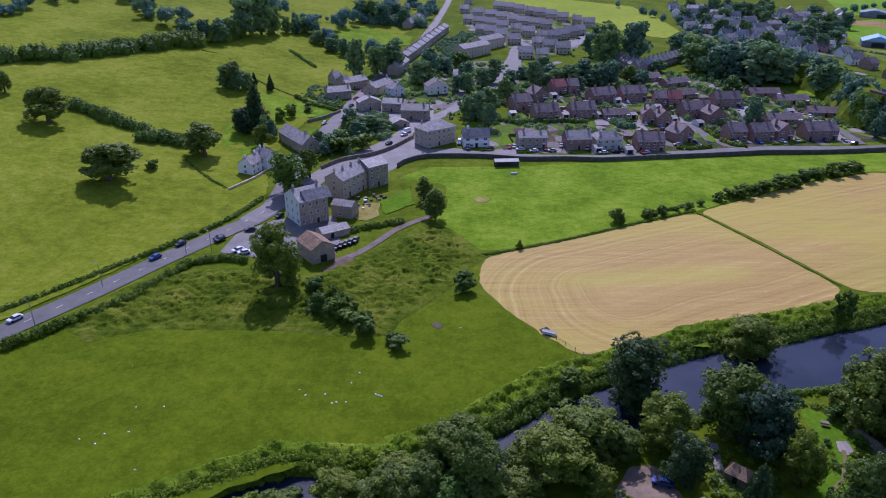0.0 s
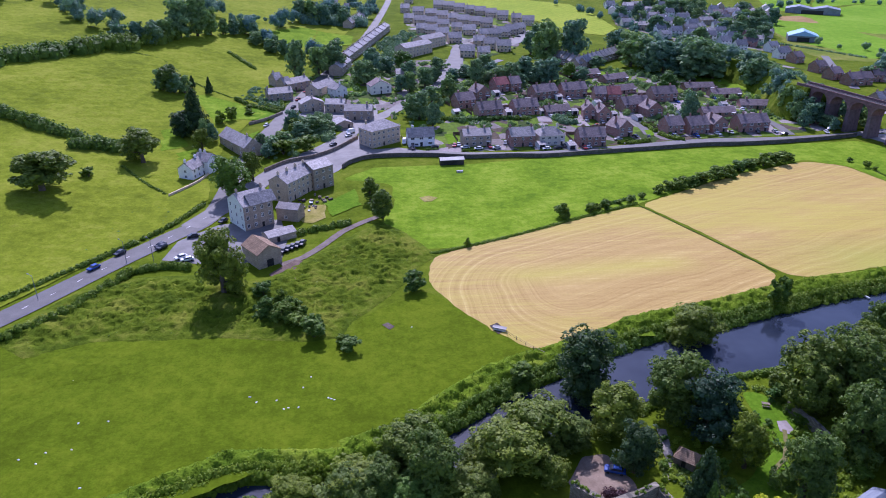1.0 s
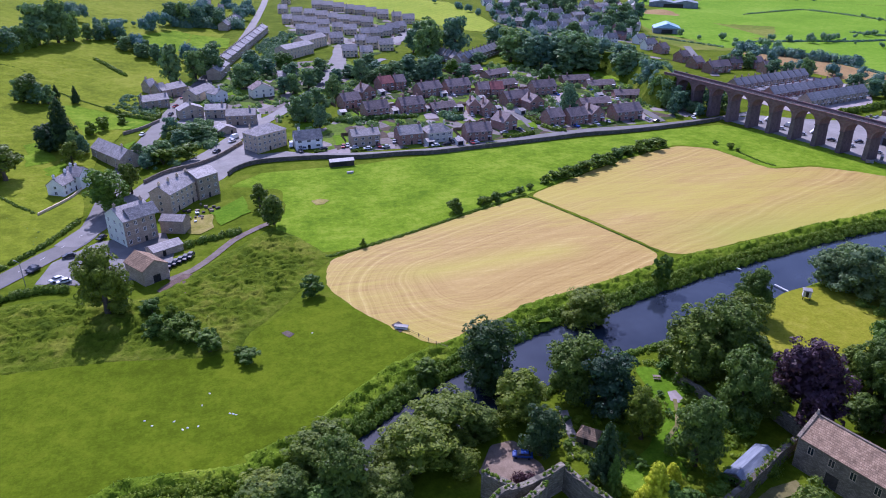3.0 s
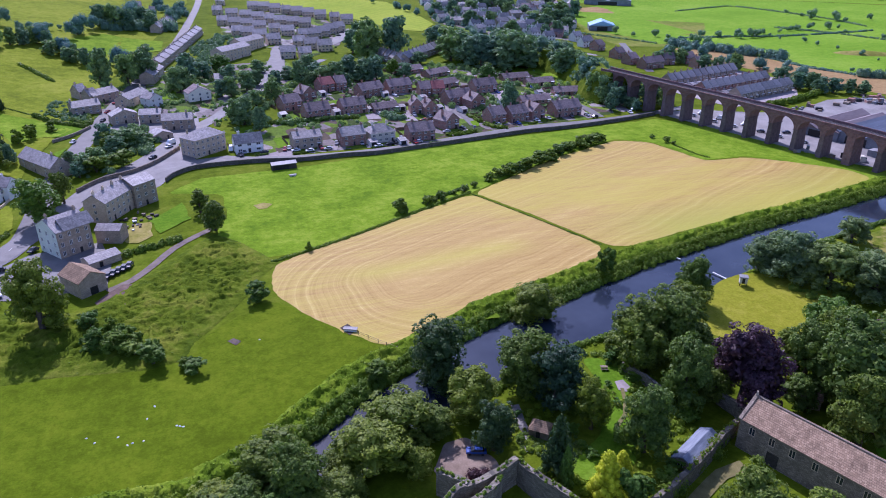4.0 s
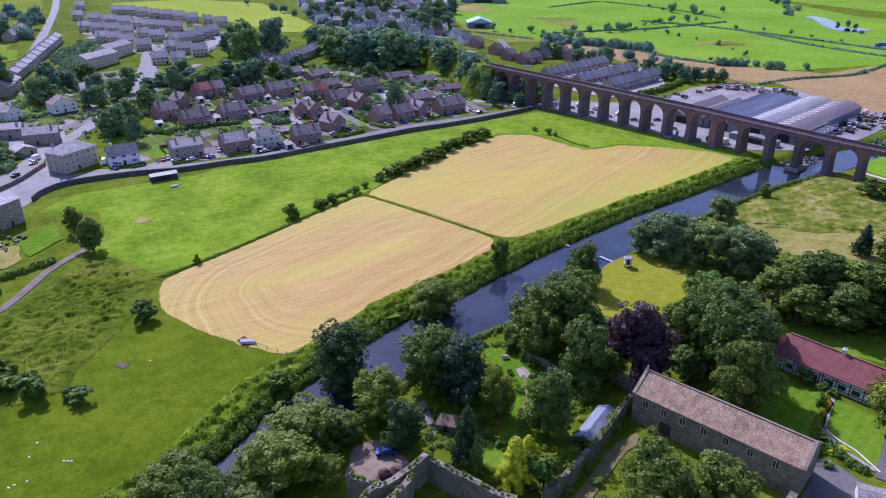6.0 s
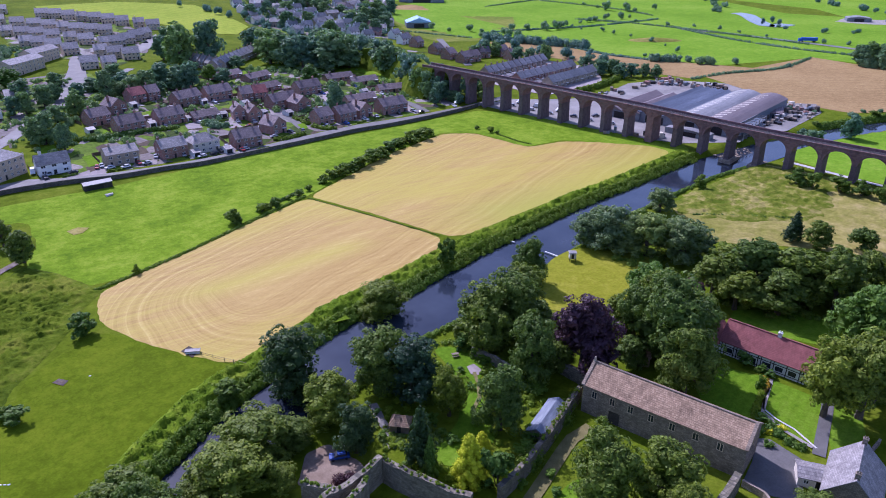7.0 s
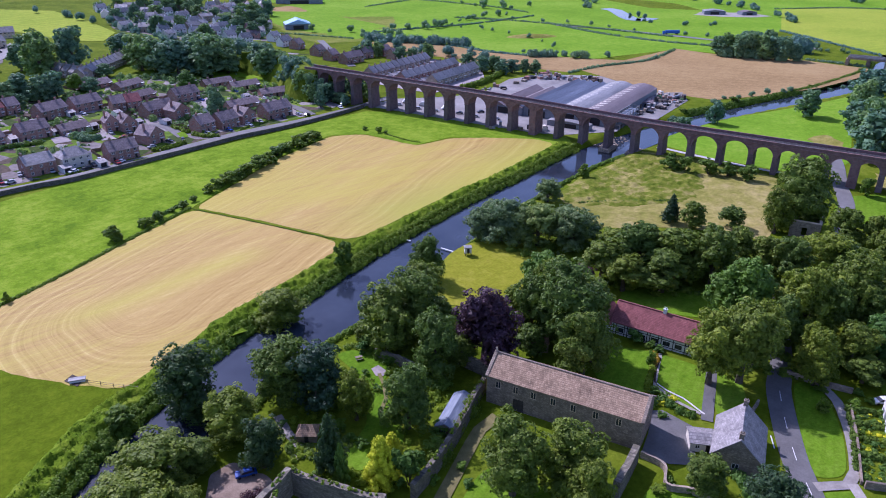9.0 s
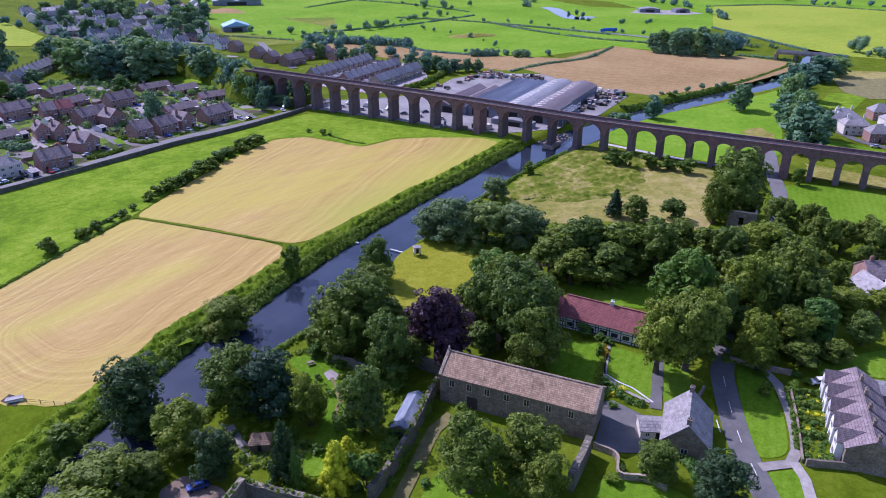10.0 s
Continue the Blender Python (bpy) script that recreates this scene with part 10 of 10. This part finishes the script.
scatter([(258.7, 848.9), (477.9, 873.1), (344.0, 624.8), (291.9, 592.8), (241.3, 633.0), (230.1, 698.9)], 800, 3.0, "distant town trees among roofs", M_LEAF_FAR_HAZE, 0.8, "town_trees", 24, 1.0, 26, "trees")
scatter([(20.9, 821.0), (104.6, 755.4), (127.6, 646.1), (98.9, 551.2), (61.0, 586.5), (22.2, 650.1)], 160, 1.1, "garden shrubs on the hillside estate", M_HEDGE, 0.6, "garden_shrubs", 25, 0.8, 12, "shrubs")
GARDEN_LAWNS = ([(83.4, 128.1), (88.2, 127.5), (88.1, 116.0), (81.8, 112.6), (79.1, 103.2), (73.4, 92.7), (60.7, 91.7), (59.5, 97.6), (71.1, 103.2), (77.7, 113.8)], [(81.2, 130.4), (84.7, 130.4), (87.1, 127.9), (87.8, 118.8), (84.0, 117.6), (80.5, 122.0)])
scatter([(69.3, 139.5), (84.6, 142.3), (91.1, 131.3), (96.6, 106.9), (89.3, 95.3), (76.3, 87.0), (62.4, 83.3), (55.8, 92.4), (51.7, 105.9)], 300, 0.85, "mixed shrubs and flower beds of the garden", M_BANK, 0.26, "garden_shrubs", 26, 0.8, 22, "shrubs", keep=lambda x, y: not any(inside(x, y, q) for q in GARDEN_LAWNS))
scatter([(156.2, 33.5), (161.3, 28.1), (136.6, 18.0), (132.0, 22.9)], 160, 0.55, "vegetables and flowers in the small gardens", M_LIME, 0.25, "garden_plants", 27, 0.7, 14, "plants")
scatter([(133.6, 82.2), (189.1, 67.6), (195.9, 41.0), (170.4, 35.6), (159.1, 44.0), (152.8, 54.3), (148.5, 74.3)], 200, 1.3, "shady undergrowth below the trees", M_HEDGE, 0.45, "undergrowth", 28, 0.7, 14, "undergrowth")
scatter([(196.3, 134.8), (229.9, 87.9), (199.6, 66.9), (170.6, 87.2), (159.9, 126.3), (159.4, 145.6)], 260, 1.6, "dense undergrowth below the wood", M_HEDGE, 0.5, "undergrowth", 29, 0.8, 14, "undergrowth")
for k, spot in enumerate(([(39.5, 380.1), (46.5, 397.2), (51.2, 387.4), (45.1, 371.7)], [(90.9, 407.7), (99.8, 409.0), (99.4, 398.5), (90.1, 396.2)], [(150.0, 497.3), (165.3, 504.3), (163.3, 479.2), (147.3, 475.2)], [(217.9, 488.5), (235.5, 476.4), (232.4, 460.6), (213.8, 468.9)], [(230.1, 465.2), (257.6, 464.6), (253.8, 425.0), (237.5, 411.6), (226.0, 438.9)],
                          [(29.1, 354.8), (36.4, 357.2), (35.6, 341.1), (29.8, 337.6)], [(71.6, 420.7), (78.0, 418.5), (76.9, 405.6), (70.7, 407.6)], [(118.5, 580.7), (134.5, 589.4), (130.6, 554.1), (114.2, 551.2)], [(102.0, 397.7), (109.7, 400.7), (108.7, 388.0), (101.2, 385.2)], [(135.7, 356.2), (141.4, 357.9), (138.7, 346.8), (133.7, 343.9)], [(-26.1, 262.8), (-14.6, 277.4), (-11.7, 259.8), (-22.3, 248.8)],
                          [(-79.6, 433.0), (-67.6, 424.4), (-63.1, 412.0), (-74.8, 409.7)], [(-100.3, 322.4), (-95.0, 334.7), (-88.6, 326.9), (-93.8, 313.9)], [(-31.2, 476.5), (-18.2, 472.2), (-16.7, 450.5), (-26.0, 451.0)], [(11.9, 378.9), (20.5, 380.2), (20.8, 367.6), (12.3, 365.6)])):
    sheet("lawn", spot, M_LAWN, "small bright green garden lawn", "lawn", 0.12, rough=1.2)
for k, spot in enumerate(([(63.0, 410.3), (71.9, 413.8), (70.2, 380.9), (62.0, 379.1)], [(83.7, 384.7), (89.7, 386.4), (90.8, 374.1), (82.9, 374.4)], [(85.6, 430.1), (92.8, 430.7), (89.2, 412.2), (81.7, 411.9)], [(105.6, 431.4), (109.6, 425.8), (107.9, 406.6), (101.4, 405.8)], [(137.0, 408.2), (143.4, 410.8), (141.1, 379.5), (130.8, 380.0)], [(171.3, 414.0), (183.2, 418.8), (177.5, 396.9), (164.6, 393.3)], [(213.7, 410.2), (217.0, 400.8), (209.9, 376.2), (201.9, 375.8)], [(103.3, 378.5), (108.7, 374.4), (109.1, 364.8), (102.3, 365.8)], [(63.9, 444.6), (69.9, 447.1), (68.7, 432.8), (62.5, 426.5)], [(119.7, 367.3), (125.9, 367.8), (121.9, 352.5), (115.9, 350.0)], [(72.4, 399.4), (75.3, 401.0), (70.9, 383.0), (68.1, 381.6)])):
    sheet("paving", spot, M_DRIVE, "pinkish block-paved drive between houses", "paving", 0.1, step=25)
ribbon("road", [(23.2, 757.5), (46.8, 722.1), (64.7, 696.6), (82.2, 675.3), (99.1, 654.7)], 6.0, M_TARMAC, "grey estate road between rows of houses", "road", 0.3)
ribbon("road", [(24.2, 684.2), (42.0, 666.6), (58.8, 644.1), (71.9, 618.2), (82.2, 609.7)], 6.0, M_TARMAC, "grey estate road between rows of houses", "road", 0.3)
sheet("paving", [(119.3, 642.5), (133.6, 669.3), (131.5, 645.2), (115.6, 607.1), (104.6, 592.2), (105.2, 607.6)], M_TARMAC, "small estate car park", "paving", 0.3, step=20)
sheet("paving", [(-53.1, 393.1), (-41.1, 415.6), (-6.6, 415.4), (-4.7, 381.6), (-17.1, 357.0), (-34.1, 376.9)], M_TARMAC, "grey yards between the old houses", "paving", 0.08, step=20, rough=1.0)


def stacks(points, label, colours, small=1.0, tall=2.6):
    """Piles of goods in the works yard."""
    rng = random.Random(8)
    for x, y in points:
        thing = tagged(new("goods_pile"), label, "pile", "goods in the yard")
        for k in range(rng.randint(2, 4)):
            w, d, h = rng.uniform(1.5, 5) * small, rng.uniform(1.5, 4) * small, rng.uniform(0.3 * tall, tall)
            cx, cy = rng.uniform(-4, 4), rng.uniform(-4, 4)
            boxed("crate", (cx - w / 2, cx + w / 2, cy - d / 2, cy + d / 2, 0, h), rng.choice(colours), thing)
        thing.matrix_basis = pose(x, y, float(land(x, y)) + 0.2, 0, 0, rng.uniform(0, 90))


stacks([
    (381.4, 330.4), (394.3, 334.6), (398.2, 330.4), (398.9, 323.6),
    (399.7, 316.9), (400.7, 309.9), (402.7, 304.9), (405.0, 299.6),
    (406.9, 294.7), (389.5, 318.9), (390.6, 312.1), (394.7, 252.2),
    (362.0, 228.1), (360.0, 222.1), (363.2, 218.6), (394.3, 238.2),
    (381.5, 224.5), (395.6, 227.4), (407.1, 229.4), (407.2, 224.5),
    (403.9, 237.5), (383.2, 218.4), (350.7, 219.9), (356.8, 229.5),
    (368.2, 225.8), (384.8, 229.8), (373.2, 216.2), (388.7, 216.9),
    (331.7, 324.1), (343.1, 327.3), (319.6, 320.0), (266.9, 256.7),
    (270.2, 251.5), (276.8, 241.2), (281.3, 233.2),
], "small stacks of goods and crates in the works yard", [M_RENDER, M_STEEL, M_BRICK, M_WOOD, M_HOUSESTONE, M_DARK, M_WOOD, M_STONE, M_PALESHEET], 0.6)
stacks([
    (319.9, 312.6), (339.4, 316.0), (358.1, 321.9), (371.3, 324.2),
    (388.0, 317.7), (393.1, 306.5), (396.9, 297.0), (403.6, 289.8),
    (369.1, 237.7), (381.2, 238.2), (377.0, 229.3), (391.2, 232.1),
    (386.8, 223.3), (400.9, 226.5), (349.4, 223.4), (353.9, 216.6),
    (368.0, 217.7), (340.4, 223.2), (397.0, 221.4), (391.4, 325.7),
    (381.2, 324.9),
], "stacked goods and crates in the works yard", [M_PALESHEET, M_STEEL, M_BRICK, M_WOOD, M_STONE, M_DARK, M_TIMBER])


stacks([(-33.6, 258.8), (-30.3, 261.6), (-27.3, 266.0), (-28.9, 271.4), (-31.9, 266.9), (-33.0, 262.0), (-27.0, 260.5)], "heaped boards and junk in a back yard", [M_WOOD, M_STONE, M_TIMBER, M_TIMBER, M_STEEL, M_RENDER], 0.35, 0.9)


def weir(poly, n, label):
    """Loose stones of a broken weir across the shallow river bed."""
    rng = np.random.default_rng(77)
    lo, hi = np.min(poly, 0), np.max(poly, 0)
    cs, rs = [], []
    while len(cs) < n:
        x, y = rng.uniform(lo[0], hi[0]), rng.uniform(lo[1], hi[1])
        if inside(x, y, poly):
            cs.append((x, y, -2.25)), rs.append(rng.uniform(0.3, 0.8))
    cs, rs = np.array(cs), np.array(rs)
    v = (CORE_V[None] * rs[:, None, None] * rng.uniform(0.7, 1.2, (n, len(CORE_V), 1)) * np.array([1.2, 1, 0.6]) + cs[:, None]).reshape(-1, 3)
    f = (CORE_F[None] + (np.arange(n) * len(CORE_V))[:, None, None]).reshape(-1, 3)
    tagged(new("weir_stones", mesh_from("weir_stones", v.tolist(), f.tolist(), M_STONE)), label, "stones", kind="stuff")


weir([(292.4, 208.7), (302.3, 210.9), (312.0, 203.8), (307.1, 196.2), (293.9, 194.9), (285.4, 201.1)], 110, "grey stones of a broken weir in the river")

# coloured shrubs of the gardens
for x, y, h, r in [
    (137.8, 74.5, 3.6, 1.4), (127.7, 66.9, 1.7, 1.4), (127.8, 64.2, 1.7, 1.2), (144.2, 78.4, 2.0, 1.3),
    (148.1, 28.6, 1.5, 1.0), (145.8, 25.2, 1.5, 1.1), (138.0, 24.4, 1.2, 1.0), (158.8, 27.9, 1.4, 1.1),
    (91.2, 103.1, 1.6, 1.3), (126.3, 58.6, 1.5, 0.9), (126.6, 56.5, 1.5, 0.9), (161.0, 31.3, 1.5, 1.2),
    (162.7, 34.3, 1.5, 1.2),
]:
    G_LIMEBUSH.plant(x, y, h, r, "yellow-green garden shrub beside a lawn")
scatter([(156.2, 33.5), (161.3, 28.1), (136.6, 18.0), (132.0, 22.9)], 40, 0.5, "orange and yellow flowers in the small gardens", M_GOLD, 0.22, "flowers", 51, 0.7, 12, "flowers")
hedge([(155.5, 34.2), (145.6, 29.5), (134.9, 24.7)], 1.0, 1.0, "low clipped hedge along the garden wall", M_HEDGE, 0.6, 0.3)
hedge([(103.5, 48.1), (104.9, 45.1), (106.1, 42.0)], 0.8, 1.2, "white flowering border below the stone wall", M_LIME, 0.6, 0.25, wild=0.6)

for x, y, h, r in [
    (87.3, 127.0, 3.3, 1.7), (89.4, 121.5, 1.7, 1.4), (89.9, 117.7, 2.1, 1.7), (79.8, 120.9, 1.9, 1.1),
    (81.7, 118.5, 1.4, 1.1), (83.3, 111.5, 1.6, 1.2), (92.6, 102.5, 2.3, 1.7), (80.1, 111.5, 1.5, 1.2),
]:
    G_LIMEBUSH.plant(x, y, h, r, "rounded green shrub of the abbey garden")
scatter([(83.5, 133.2), (90.1, 130.0), (92.2, 118.8), (90.9, 113.0), (85.3, 114.8), (88.1, 118.8), (87.4, 128.3), (83.6, 130.9)], 90, 0.6, "mixed flowering border round the garden lawn", M_BANK, 0.24, "garden_shrubs", 61, 0.9, 18, "shrubs")
scatter([(55.7, 116.8), (56.0, 108.6), (59.3, 105.2), (65.7, 106.1), (65.8, 98.3), (58.0, 99.3), (52.5, 105.1)], 120, 0.6, "low garden plants beside the gravel path", M_LEAF, 0.26, "garden_shrubs", 62, 0.8, 16, "shrubs")
